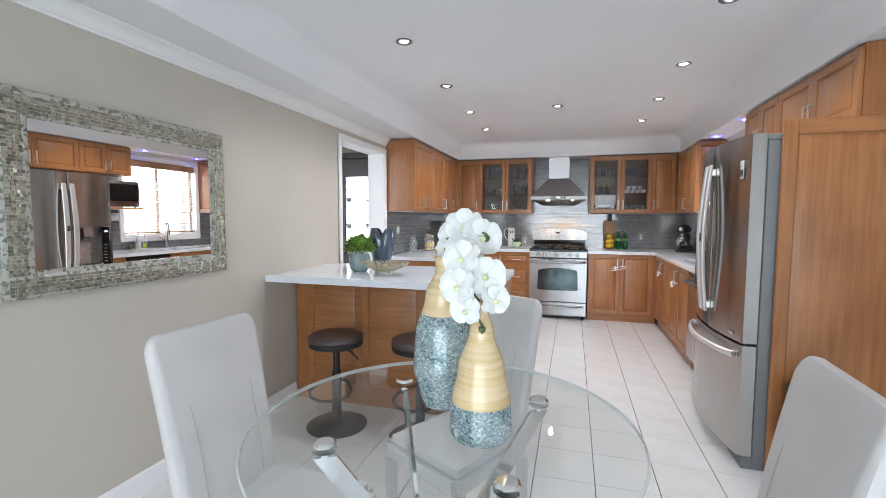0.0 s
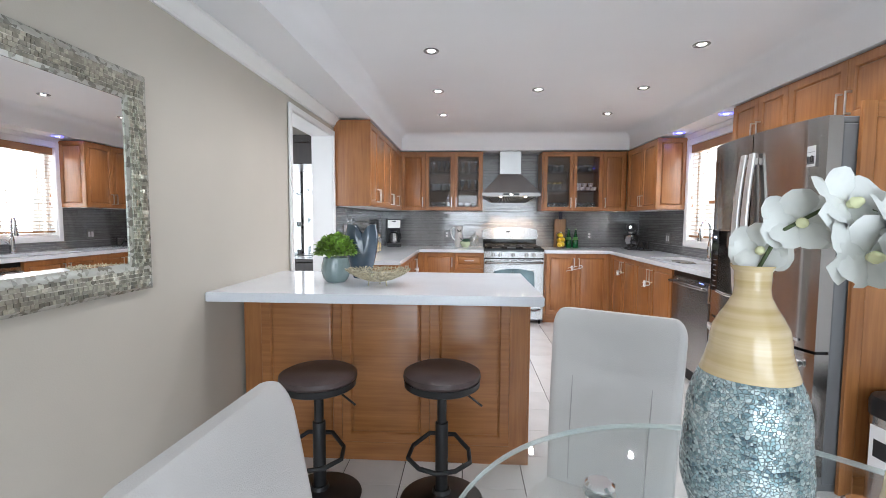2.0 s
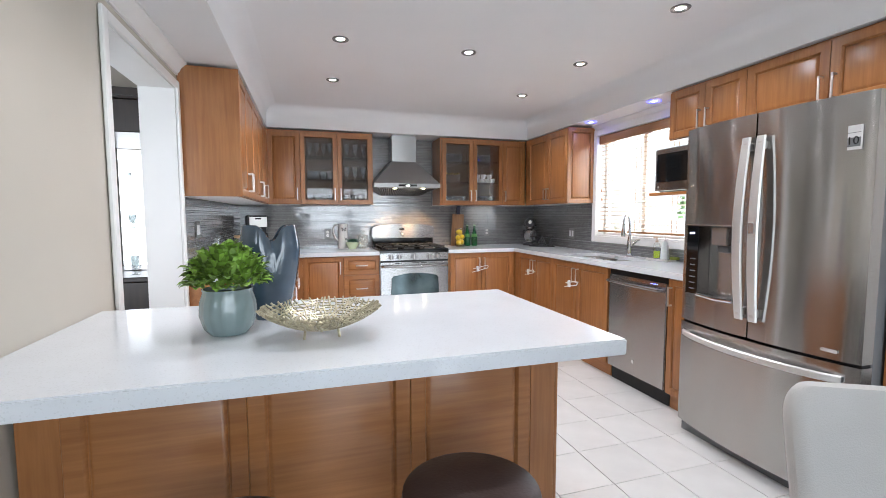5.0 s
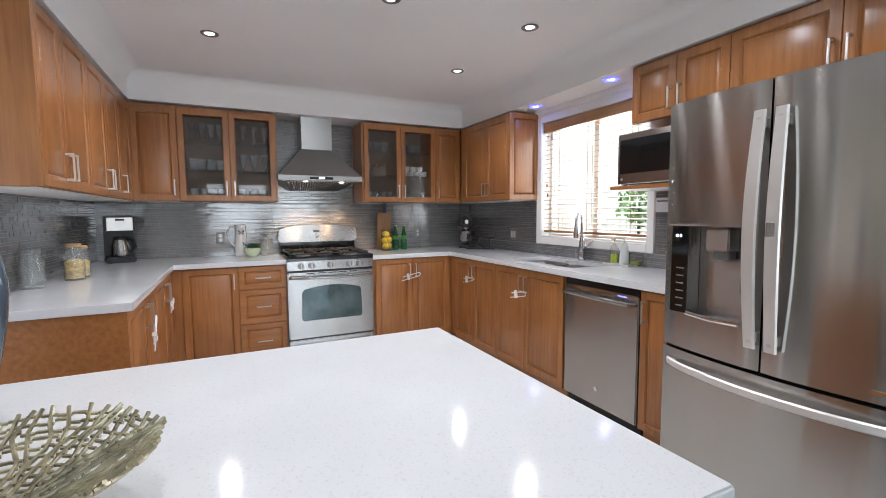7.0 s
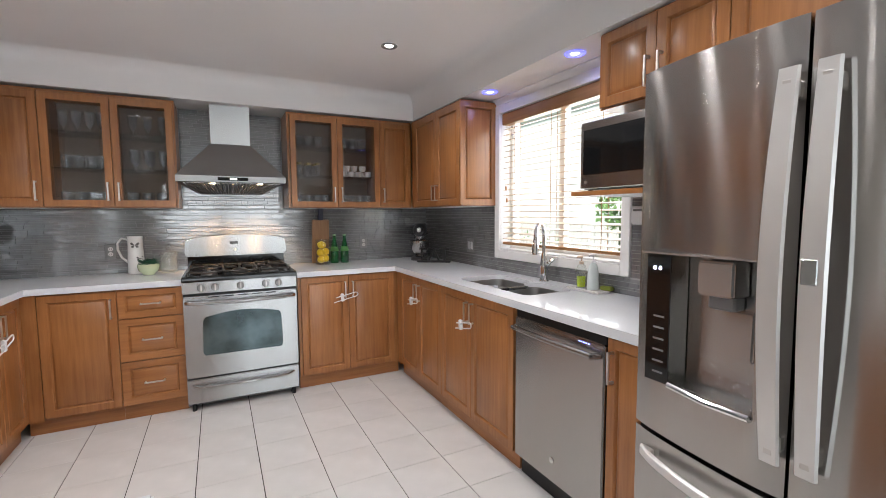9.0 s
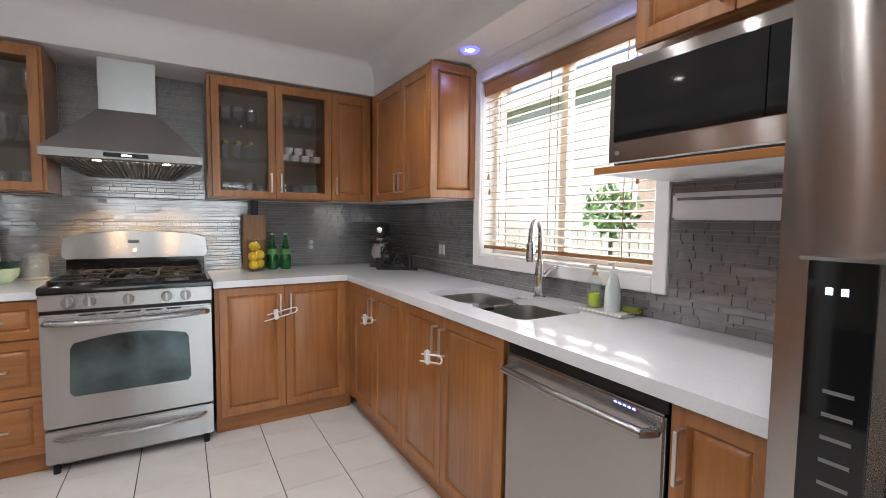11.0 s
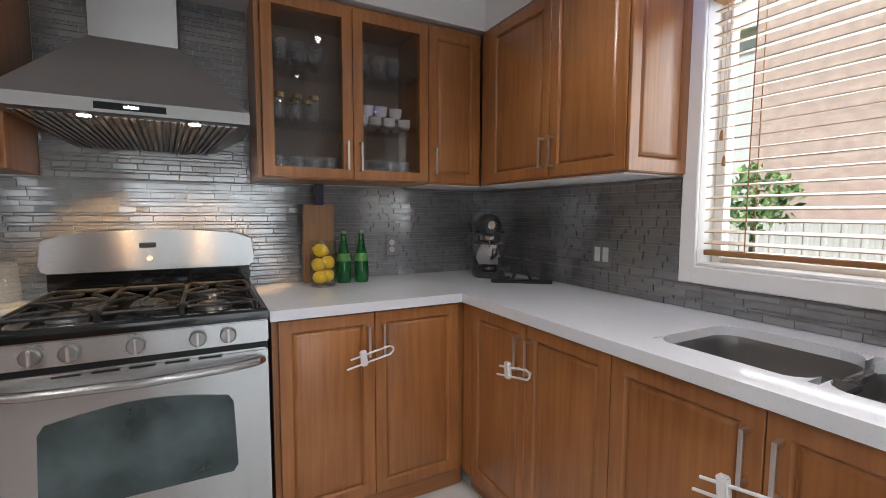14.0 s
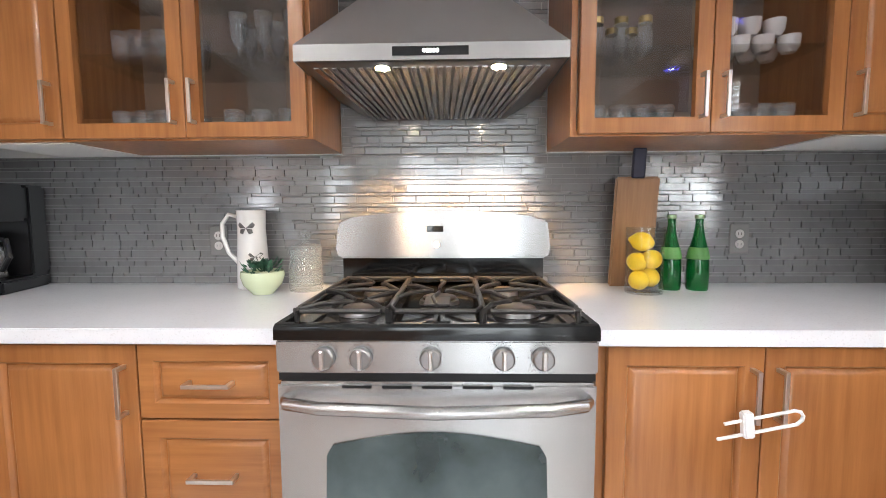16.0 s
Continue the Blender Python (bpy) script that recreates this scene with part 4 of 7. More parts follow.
part("body", box(0.0, 0.05, 0.03, W, 0.66, 0.90), M_GREY, rg)
part("storage_drawer", box(0.003, 0.0, 0.055, W - 0.003, 0.048, 0.225, 0.006, 2), M_STEEL, rg)
part("drawer_handle", sweep([(0.04, 0.0, 0.182), (0.08, -0.028, 0.174), (0.38, -0.036, 0.168), (0.68, -0.028, 0.174), (0.72, 0.0, 0.182)], 0.011, 10), M_STEEL, rg)
od = part("oven_door", box(0.003, -0.012, 0.24, W - 0.003, 0.048, 0.808, 0.008, 2), M_STEEL, rg)
wo = []
for k in range(13):
    a = k / 12
    wo.append((0.135 + a * (W - 0.27), 0.66 + 0.032 * math.sin(math.pi * a)))
wo += [(W - 0.12, 0.635), (W - 0.112, 0.415), (W - 0.128, 0.392), (0.128, 0.392), (0.112, 0.415), (0.12, 0.635)]
part("oven_window", prism(wo, -0.0165, -0.0125), M_OVENGLASS, od, "oven window with bluish reflections put into its colour")
part("door_handle", sweep([(0.025, -0.012, 0.766), (0.04, -0.05, 0.774), (0.12, -0.066, 0.770), (0.38, -0.072, 0.764), (0.64, -0.066, 0.770), (0.72, -0.05, 0.774), (0.737, -0.012, 0.766)], 0.0145, 12), M_STEEL, od, "curved steel bar")
for k in range(5):
    part("vent_slot", box(0.16 + 0.095 * k, -0.0135, 0.795, 0.23 + 0.095 * k, -0.012, 0.802), M_BLKPL, od)
part("control_panel", prism([(0.0, 0.827), (W, 0.827), (W, 0.905), (0, 0.905)], -0.004, 0.05, bevel=0.004), M_STEEL, rg)
part("gap_strip", box(0.004, 0.002, 0.8085, W - 0.004, 0.046, 0.8268), M_BLKPL, rg)
for k, x in enumerate((0.118, 0.206, 0.370, 0.541, 0.632)):
    kn = part("knob", disc_rod((x, -0.004, 0.866), (0, -1, 0), 0.0255, 0.022, 28, bevel=0.004), M_HOOD, rg, "steel control knob")
    part("knob_grip", box(x - 0.005, -0.036, 0.844, x + 0.005, -0.0265, 0.888, 0.002), M_NICKEL, kn)
    for j in range(9):
        a = radians(-120 + 30 * j)
        part("tick", box(x + 0.033 * math.sin(a) - 0.001, -0.0048, 0.866 + 0.033 * math.cos(a) - 0.001, x + 0.033 * math.sin(a) + 0.001, -0.0042, 0.866 + 0.033 * math.cos(a) + 0.001), M_BLKPL, rg, kind="stuff")
top = ring_profile([[(x0, y0, z) for x0, y0 in ((-0.001 + s, -0.012 + s), (W + 0.001 - s, -0.012 + s), (W + 0.001 - s, 0.60), (-0.001 + s, 0.60))] for s, z in ((0, 0.907), (0, 0.935), (0.004, 0.945), (0.02, 0.945), (0.035, 0.932))])
part("cooktop", top, M_BLACK, rg, "glossy black enamel cooktop")
for x, y, r in ((0.17, 0.15, 0.045), (0.17, 0.43, 0.036), (0.38, 0.29, 0.05), (0.59, 0.15, 0.052), (0.59, 0.43, 0.036)):
    b = part("burner", lathe([(0, 0), (r + 0.012, 0), (r + 0.008, 0.010), (r, 0.012), (0, 0.012)], 24, center=(x, y, 0.933)), M_STEEL_D, rg)
    part("burner_cap", lathe([(0, 0), (r, 0), (r, 0.006), (r - 0.006, 0.009), (0, 0.009)], 24, center=(x, y, 0.9452)), M_BURNER, b)
for gx0, gx1, cs in ((0.035, 0.262, ((0.17, 0.15), (0.17, 0.43))), (0.266, 0.494, ((0.38, 0.29),)), (0.498, 0.728, ((0.59, 0.15), (0.59, 0.43)))):
    g = bmesh.new()
    gz = 0.966
    frame_pts = [(gx0, 0.03), (gx1, 0.03), (gx1, 0.56), (gx0, 0.56)]
    loop = []
    for (ax, ay), (bx, by) in zip(frame_pts, frame_pts[1:] + frame_pts[:1]):
        for s in (0.08, 0.5, 0.92):
            loop.append((ax + (bx - ax) * s, ay + (by - ay) * s, gz))
    sweep(loop, 0.0065, 8, g, closed=True)
    for cx, cy in cs:
        for k in range(6 if len(cs) == 1 else 4):
            a = radians(45 + 90 * k) if len(cs) > 1 else radians(30 + 60 * k)
            ex = min(max(cx + 0.2 * math.cos(a), gx0), gx1)
            ey = min(max(cy + 0.2 * math.sin(a), 0.03 if cy < 0.29 or len(cs) == 1 else 0.29), 0.56 if cy > 0.28 or len(cs) == 1 else 0.29)
            mx, my = cx + 0.05 * math.cos(a), cy + 0.05 * math.sin(a)
            sweep([(ex, ey, gz), ((ex + mx) / 2 + 0.012 * math.sin(a), (ey + my) / 2, gz + 0.007), (mx, my, gz + 0.006), (cx + 0.022 * math.cos(a), cy + 0.022 * math.sin(a), gz + 0.002)], [0.0065, 0.0065, 0.0055, 0.005], 8, g)
    if len(cs) > 1:
        sweep([(gx0, 0.295, gz), ((gx0 + gx1) / 2, 0.295, gz + 0.006), (gx1, 0.295, gz)], 0.006, 8, g)
    else:
        box(0.345, 0.09, gz - 0.003, 0.415, 0.20, gz + 0.004, 0.002, bm=g)
    for x, y in ((gx0, 0.05), (gx1, 0.05), (gx0, 0.54), (gx1, 0.54)):
        disc_rod((x, y, 0.933), (0, 0, 1), 0.007, 0.032, 8, g)
    part("grate", g, M_IRON, rg, "cast iron pan support")
part("splash_back", box(-0.001 + 0.012, 0.60, 0.90, W - 0.012, 0.66, 1.035), M_BLACK, rg)
arch = [(0.006, 1.035), (-0.008, 1.06), (0.004, 1.165)] + [(0.004 + (W - 0.008) * k / 12, 1.175 + 0.028 * math.sin(math.pi * k / 12)) for k in range(1, 12)] + [(W - 0.004, 1.165), (W + 0.008, 1.06), (W - 0.006, 1.035)]
bg = part("control_back", prism(arch, 0.565, 0.665, bevel=0.008), M_STEEL, rg, "arched steel back console")
part("display", box(0.325, 0.5625, 1.128, 0.385, 0.5645, 1.149), M_SCREEN, bg)
part("display_panel", box(0.245, 0.5645, 1.085, 0.495, 0.5652, 1.158), M_STEEL, bg)
part("clock_knob", disc_rod((0.36, 0.5645, 1.083), (0, -1, 0), 0.012, 0.012, 20, bevel=0.003), M_WPLAS, bg)
for x in (0.04, W - 0.04):
    for y in (0.03, 0.6):
        part("foot", disc_rod((x, y, 0), (0, 0, 1), 0.016, 0.055 if y < 0.1 else 0.03, 12), M_BLKPL, rg)

# ---- hood ----
HX0, HX1, HY0, HY1, HZ = 0.337, 1.099, 6.855, 7.316, 1.694
hd = thing("range_hood", "stainless steel chimney hood with baffle filters", "range hood", pose(0, 0, 0))
hc = (HX0 + HX1) / 2
canopy = ring_profile([[(x0, y0, z), (x1, y0, z), (x1, HY1, z), (x0, HY1, z)] for x0, x1, y0, z in
                       ((HX0, HX1, HY0, HZ - 0.045), (HX0, HX1, HY0, HZ), (0.572, 0.864, 7.045, 1.955))])
bmesh.ops.delete(canopy, geom=[f for f in canopy.faces if f.normal.z < -0.9 or abs(f.calc_center_median().z - (HZ - 0.045)) < 0.001], context="FACES_ONLY")
for f in list(canopy.faces):
    pass
part("canopy", canopy, M_HOOD, hd)
part("rim", ring_profile([[(x0, y0, z), (x1, y0, z), (x1, HY1 - 0.004, z), (x0, HY1 - 0.004, z)] for x0, x1, y0, z in
                         ((HX0 + 0.003, HX1 - 0.003, HY0 + 0.003, HZ - 0.044), (HX0 + 0.003, HX1 - 0.003, HY0 + 0.003, HZ - 0.02))]), M_STEEL_D, hd)
part("chimney", box(0.574, 7.047, 1.955, 0.862, HY1, SOFFIT - 0.001, 0.002), M_STEEL, hd)
part("control_strip", box(hc - 0.105, HY0 - 0.003, HZ - 0.034, hc + 0.105, HY0 - 0.0005, HZ - 0.010), M_SCREEN, hd)
for k in range(5):
    part("digit", box(hc - 0.02 + 0.009 * k, HY0 - 0.0036, HZ - 0.026, hc - 0.014 + 0.009 * k, HY0 - 0.0031, HZ - 0.018), M_LAMP, hd)
# sloping baffle filter, lower at the back
x0, x1, y0, y1, z0, z1 = HX0 + 0.03, HX1 - 0.03, HY0 + 0.055, HY1 - 0.02, HZ - 0.046, HZ - 0.125
slope = (z1 - z0) / (y1 - y0)
bm = bmesh.new()
sides = ring_profile([[(HX0 + 0.012, HY0 + 0.012, z0), (HX1 - 0.012, HY0 + 0.012, z0), (HX1 - 0.012, HY1 - 0.006, z0), (HX0 + 0.012, HY1 - 0.006, z0)],
                      [(HX0 + 0.13, y1 - 0.02, z1 + 0.012), (HX1 - 0.13, y1 - 0.02, z1 + 0.012), (HX1 - 0.13, HY1 - 0.006, z1 + 0.012), (HX0 + 0.13, HY1 - 0.006, z1 + 0.012)]])
part("filter_housing", sides, M_STEEL_D, hd)
n_b = 27
for k in range(n_b):
    s = (k + 0.5) / n_b
    xa, xb = HX0 + 0.04 + s * (HX1 - HX0 - 0.08), HX0 + 0.145 + s * (HX1 - HX0 - 0.29)
    own = ring_profile([[(xa - 0.008, HY0 + 0.04, z0 - 0.008), (xa + 0.008, HY0 + 0.04, z0 - 0.008), (xa + 0.008, HY0 + 0.04, z0 + 0.0), (xa - 0.008, HY0 + 0.04, z0)],
                        [(xb - 0.006, y1 - 0.03, z1 + 0.004), (xb + 0.006, y1 - 0.03, z1 + 0.004), (xb + 0.006, y1 - 0.03, z1 + 0.016), (xb - 0.006, y1 - 0.03, z1 + 0.016)]])
    part("baffle", own, M_STEEL, hd)
for x in (0.578, 0.910):
    l_ = part("hood_lamp", disc_rod((x, HY0 + 0.045, HZ - 0.054), (0, 0, 1), 0.028, 0.010, 24), M_CHROME, hd)
    part("bulb", disc_rod((x, HY0 + 0.045, HZ - 0.0565), (0, 0, 1), 0.020, 0.002, 20), M_LAMPW, l_)
    lamp("hood_light", "SPOT", 28.0, look((x, HY0 + 0.06, HZ - 0.07), (x , 7.2, 1.13)), (1, 0.56, 0.23), spot=radians(66), soft=0.018)

# ---- refrigerator ----
FY, FX, FWD = 4.10, 1.822, 0.93
fr = thing("french_door_refrigerator", "stainless steel french door refrigerator with water dispenser", "refrigerator", pose(FX, FY, 0, 0, 0, -90))
part("body", box(0.006, 0.078, 0.035, FWD - 0.006, WALL_E - FX - 0.01, 1.795, 0.004), M_GREY, fr, "matt grey side walls")


def bulge(x):
    return -0.052 * (1 - ((x - FWD / 2) / (FWD / 2)) ** 2)


def curved_outline(x0, x1, notch=None, n=8):
    pts = [(x0, 0.072)]
    xs = [x0 + (x1 - x0) * k / n for k in range(n + 1)]
    if notch:
        xs = sorted(set([x for x in xs if not notch[0] <= x <= notch[1]] + [notch[0], notch[1]]))
    for x in xs:
        edge = 0.006 if x in (x0, x1) else 0
        if notch and x == notch[0]:
            pts += [(x, bulge(x)), (x + 0.006, 0.058)]
        elif notch and x == notch[1]:
            pts += [(x - 0.006, 0.058), (x, bulge(x))]
        else:
            pts.append((x, bulge(x) + edge))
    return pts + [(x1, 0.072)]


def stacked(bands):
    own = bmesh.new()
    for outline, z0, z1 in bands:
        a = [own.verts.new((x, y, z0)) for x, y in outline]
        b = [own.verts.new((x, y, z1)) for x, y in outline]
        n = len(a)
        for k in range(n):
            own.faces.new((a[k], a[(k + 1) % n], b[(k + 1) % n], b[k]))
        own.faces.new(a[::-1]), own.faces.new(b)
    bmesh.ops.remove_doubles(own, verts=own.verts, dist=1e-5)
    return own


NX0, NX1, NZ0, NZ1 = 0.135, 0.385, 0.872, 1.272
MID = FWD / 2
ld = part("door", stacked([(curved_outline(0.002, MID - 0.004), 0.705, NZ0), (curved_outline(0.002, MID - 0.004, (NX0, NX1)), NZ0, NZ1), (curved_outline(0.002, MID - 0.004), NZ1, 1.832)]), M_STEEL_F, fr, "steel door with the dispenser")
rd = part("door", stacked([(curved_outline(MID + 0.004, FWD - 0.002), 0.705, 1.832)]), M_STEEL_F, fr)
fz = part("freezer_drawer", stacked([(curved_outline(0.002, FWD - 0.002, n=14), 0.075, 0.69)]), M_STEEL_F, fr)
part("plinth", box(0.01, 0.03, 0.0, FWD - 0.01, 0.6, 0.07), M_GREY, fr)
part("door_gap", box(0.01, 0.02, 0.68, FWD - 0.01, 0.074, 0.712), M_BLKPL, fr)
part("middle_gasket", box(MID - 0.006, 0.02, 0.712, MID + 0.006, 0.074, 1.82), M_BLKPL, fr)
for x in (0.01, FWD - 0.09):
    part("hinge_cover", box(x, 0.03, 1.796, x + 0.08, 0.16, 1.83, 0.006), M_GREY, fr)
disp = part("dispenser", box(0.055, bulge(NX0) - 0.003, NZ0, NX0 - 0.0005, bulge(0.055) + 0.004, NZ1, 0.001), M_SCREEN, ld, "black touch panel")
part("dispenser_trim", box(0.052, bulge(NX1) - 0.002, NZ1 + 0.0005, NX1 + 0.004, bulge(0.05) + 0.006, NZ1 + 0.006), M_STEEL, ld)
part("dispenser_lining", box(NX0 + 0.008, 0.05, NZ0 + 0.002, NX1 - 0.008, 0.0575, NZ1 - 0.002), M_STEEL, ld)
part("spout_block", box(0.215, -0.028, 1.165, 0.315, 0.05, 1.262, 0.006, 2), M_STEEL, ld)
part("ice_chute", box(0.23, 0.0, 1.125, 0.305, 0.05, 1.166, 0.006), M_GREY, ld)
part("paddle", box(0.255, 0.002, 0.985, 0.335, 0.028, 1.125, 0.006, 2), M_STEEL, ld, m=pose(0, 0, 0, -2, 0, 0))
for k in range(6):
    part("drip_slat", box(NX0 + 0.02, -0.022 + 0.0105 * k, NZ0 + 0.0005, NX1 - 0.02, -0.016 + 0.0105 * k, NZ0 + 0.006), M_CHROME, ld)
part("drip_lip", sweep([(NX0 + 0.004, bulge(NX0) - 0.004, NZ0 + 0.002), (0.26, -0.045, NZ0 - 0.004), (NX1 - 0.004, bulge(NX1) - 0.004, NZ0 + 0.002)], 0.010, 10), M_CHROME, ld)
for k in range(2):
    part("status_light", box(0.078 + 0.018 * k, bulge(NX0) - 0.0036, 1.222, 0.086 + 0.018 * k, bulge(NX0) - 0.0031, 1.232), M_LAMPB, ld)
for k in range(6):
    part("touch_mark", box(0.082, bulge(NX0) - 0.0036, 0.90 + 0.035 * k, 0.118, bulge(NX0) - 0.0031, 0.906 + 0.035 * k), M_GREY, ld, kind="stuff")


def bowed_bar(x, z0, z1, out, width, lean):
    sec = []
    for k in range(15):
        s = k / 14
        z = z0 + (z1 - z0) * s
        y = bulge(x) - out * (0.45 + 0.55 * math.sin(math.pi * s))
        w = width * (0.85 + 0.15 * math.sin(math.pi * s))
        xx = x + lean * math.sin(math.pi * s)
        sec.append([(xx - w / 2, y, z), (xx - w / 2 + 0.004, y - 0.008, z), (xx + w / 2 - 0.004, y - 0.008, z), (xx + w / 2, y, z), (xx + w / 2 - 0.006, y + 0.010, z), (xx - w / 2 + 0.006, y + 0.010, z)])
    return ring_profile(sec)


for d_, x, lean in ((ld, MID - 0.024, -0.004), (rd, MID + 0.050, 0.004)):
    hnd = part("handle", bowed_bar(x, 0.80, 1.715, 0.058, 0.052, lean), M_HANDLE, d_, "bowed vertical satin handle")
    for z in (0.84, 1.67):
        part("handle_mount", box(x - 0.012, bulge(x) - 0.038, z - 0.02, x + 0.012, bulge(x) + 0.002, z + 0.02, 0.004), M_NICKEL, d_)
part("door_button", box(MID + 0.036, bulge(MID) - 0.0705, 1.24, MID + 0.066, bulge(MID) - 0.0665, 1.295, 0.002), M_STEEL, rd)
sec = []
for k in range(17):
    s = k / 16
    x = 0.05 + (FWD - 0.10) * s
    y = bulge(x) - 0.016 - 0.046 * math.sin(math.pi * s) ** 0.6
    sec.append([(x, y, 0.612), (x, y - 0.008, 0.618), (x, y - 0.008, 0.642), (x, y, 0.648), (x, y + 0.010, 0.642), (x, y + 0.010, 0.618)])
part("handle", ring_profile(sec), M_HANDLE, fz, "bowed horizontal satin handle")
for x in (0.07, FWD - 0.07):
    part("handle_mount", box(x - 0.02, bulge(x) - 0.022, 0.618, x + 0.02, bulge(x) + 0.002, 0.642, 0.003), M_NICKEL, fz)
part("rating_label", box(FWD - 0.098, bulge(FWD - 0.07) - 0.004, 1.60, FWD - 0.04, bulge(FWD - 0.1) + 0.003, 1.70), M_WPLAS, rd, "white warranty sticker")
for z, h_ in ((1.605, 0.045), (1.663, 0.006), (1.676, 0.008)):
    part("print_bar", box(FWD - 0.092, bulge(FWD - 0.07) - 0.0046, z + 0.008, FWD - 0.046, bulge(FWD - 0.07) - 0.0041, z + h_), M_GREY, rd)
txt = bpy.data.curves.new("label_number", "FONT")
txt.body, txt.size, txt.extrude = "10", 0.046, 0.0003
tagged(obj("label_number", txt, rd, pose(FWD - 0.096, bulge(FWD - 0.07) - 0.0052, 1.622, 90, 0, 0)), kind="")
txt.materials.append(M_BLKPL)
part("badge", box(FWD - 0.16, bulge(FWD - 0.12) - 0.003, 0.735, FWD - 0.075, bulge(FWD - 0.12) + 0.003, 0.75, 0.001), M_CHROME, rd)

# ---- dishwasher ----
DWY, DWW = 4.968, 0.612
dw = thing("dishwasher", "stainless steel dishwasher with bar handle between the cabinets", "dishwasher", pose(FE - 0.022, DWY, 0, 0, 0, -90))
part("body", box(0.006, 0.05, 0.10, DWW - 0.006, 0.58, BASE_H - 0.012), M_GREY, dw)
part("door", box(0.008, 0.0, 0.115, DWW - 0.008, 0.049, 0.862, 0.006, 2), M_STEEL_F, dw)
part("top_edge", box(0.008, 0.012, 0.8625, DWW - 0.008, 0.049, BASE_H - 0.004), M_BLKPL, dw)
part("side_gap", box(DWW - 0.006, 0.02, 0.1, DWW, 0.10, BASE_H - 0.002), M_BLKPL, dw)
part("toe_panel", box(0.006, 0.05, 0.0, DWW - 0.006, 0.10, 0.10), M_BLKPL, dw)
h_ = part("handle", sweep([(0.03, 0.0, 0.812), (0.04, -0.04, 0.815), (0.3, -0.052, 0.815), (0.57, -0.04, 0.815), (0.58, 0.0, 0.812)], 0.013, 12), M_STEEL, dw)
for k in range(5):
    part("indicator", box(0.46 + 0.014 * k, -0.0012, 0.845, 0.468 + 0.014 * k, -0.0003, 0.850), M_BLUELED, dw)
part("badge", disc_rod((0.30, -0.0, 0.225), (0, -1, 0), 0.014, 0.003, 20), M_CHROME, dw)

# ---- microwave on its shelf ----
MX, MY, MW = 2.155, 4.712, 0.56
sh = thing("microwave_shelf", "honey maple edged white shelf under the microwave", "shelf", pose(2.13, 4.745, 1.478, 0, 0, -90))
part("board", box(0, 0.02, 0, 0.60, WALL_E - 2.13 - 0.022, 0.018), M_WHITE, sh)
part("edge", box(0, 0, -0.002, 0.60, 0.0195, 0.020, 0.002), M_WOODH, sh)
mw = thing("microwave", "stainless steel microwave with black glass door", "microwave", pose(MX, MY, 1.506, 0, 0, -90))
part("body", box(0.004, 0.02, 0.0, MW, 0.38, 0.31, 0.004), M_GREY, mw)
md = part("door", box(0, 0, 0.003, MW, 0.0195, 0.312, 0.004), M_STEEL_F, mw)
part("glass", box(0.022, -0.004, 0.068, MW - 0.12, -0.0003, 0.275, 0.001), M_SCREEN, md)
part("glass", box(MW - 0.118, -0.004, 0.068, MW - 0.012, -0.0003, 0.275, 0.001), M_SCREEN, md)
part("badge", disc_rod((0.035, -0.0003, 0.034), (0, -1, 0), 0.008, 0.001, 16), M_NICKEL, md)
for x in (0.03, MW - 0.05):
    for y in (0.04, 0.34):
        part("foot", disc_rod((x, y, -0.0095), (0, 0, 1), 0.012, 0.0095, 10), M_BLKPL, mw)
hl = thing("towel_holder", "white long box holder on the wall under the microwave shelf", "holder", pose(WALL_E - 0.008, 4.70, 1.335, 0, 0, -90))
part("case", box(0, -0.062, 0, 0.46, 0, 0.095, 0.008, 2), M_WPLAS, hl)
part("slot", box(0.02, -0.0632, 0.068, 0.44, -0.0622, 0.078), M_GREY, hl)

# ---- mirror ----
mr = thing("wall_mirror", "wide wall mirror in a silvery mosaic frame", "mirror", pose(WALL_W + 0.002, 1.532, 1.065, 0, 0, 90))
MWID, MHT, MF = 1.085, 0.80, 0.105


def mitred(w, h, f, t):
    own = bmesh.new()
    rows = []
    for d, y in ((0, 0.0), (0, -t * 0.55), (0.012, -t * 0.8), (f * 0.5, -t), (f - 0.014, -t * 0.62), (f, -t * 0.45), (f, 0.0)):
        rows.append([own.verts.new(p) for p in ((d, y, d), (w - d, y, d), (w - d, y, h - d), (d, y, h - d))])
    for a, b in zip(rows, rows[1:]):
        for k in range(4):
            own.faces.new((a[k], a[(k + 1) % 4], b[(k + 1) % 4], b[k]))
    return own


part("frame", mitred(MWID, MHT, MF, 0.034), M_MOSAIC, mr, "silver and champagne mosaic frame")
part("mirror_glass", box(MF - 0.004, -0.012, MF - 0.004, MWID - MF + 0.004, -0.004, MHT - MF + 0.004), M_MIRROR, mr)
tess, rr_ = [], random.Random(8)
tm = [mesh_of("tessera", box(0, -0.0015, 0, w_, 0, 0.0125), M_MOSAIC, False) for w_ in (0.010, 0.014, 0.018)]
own = bmesh.new()
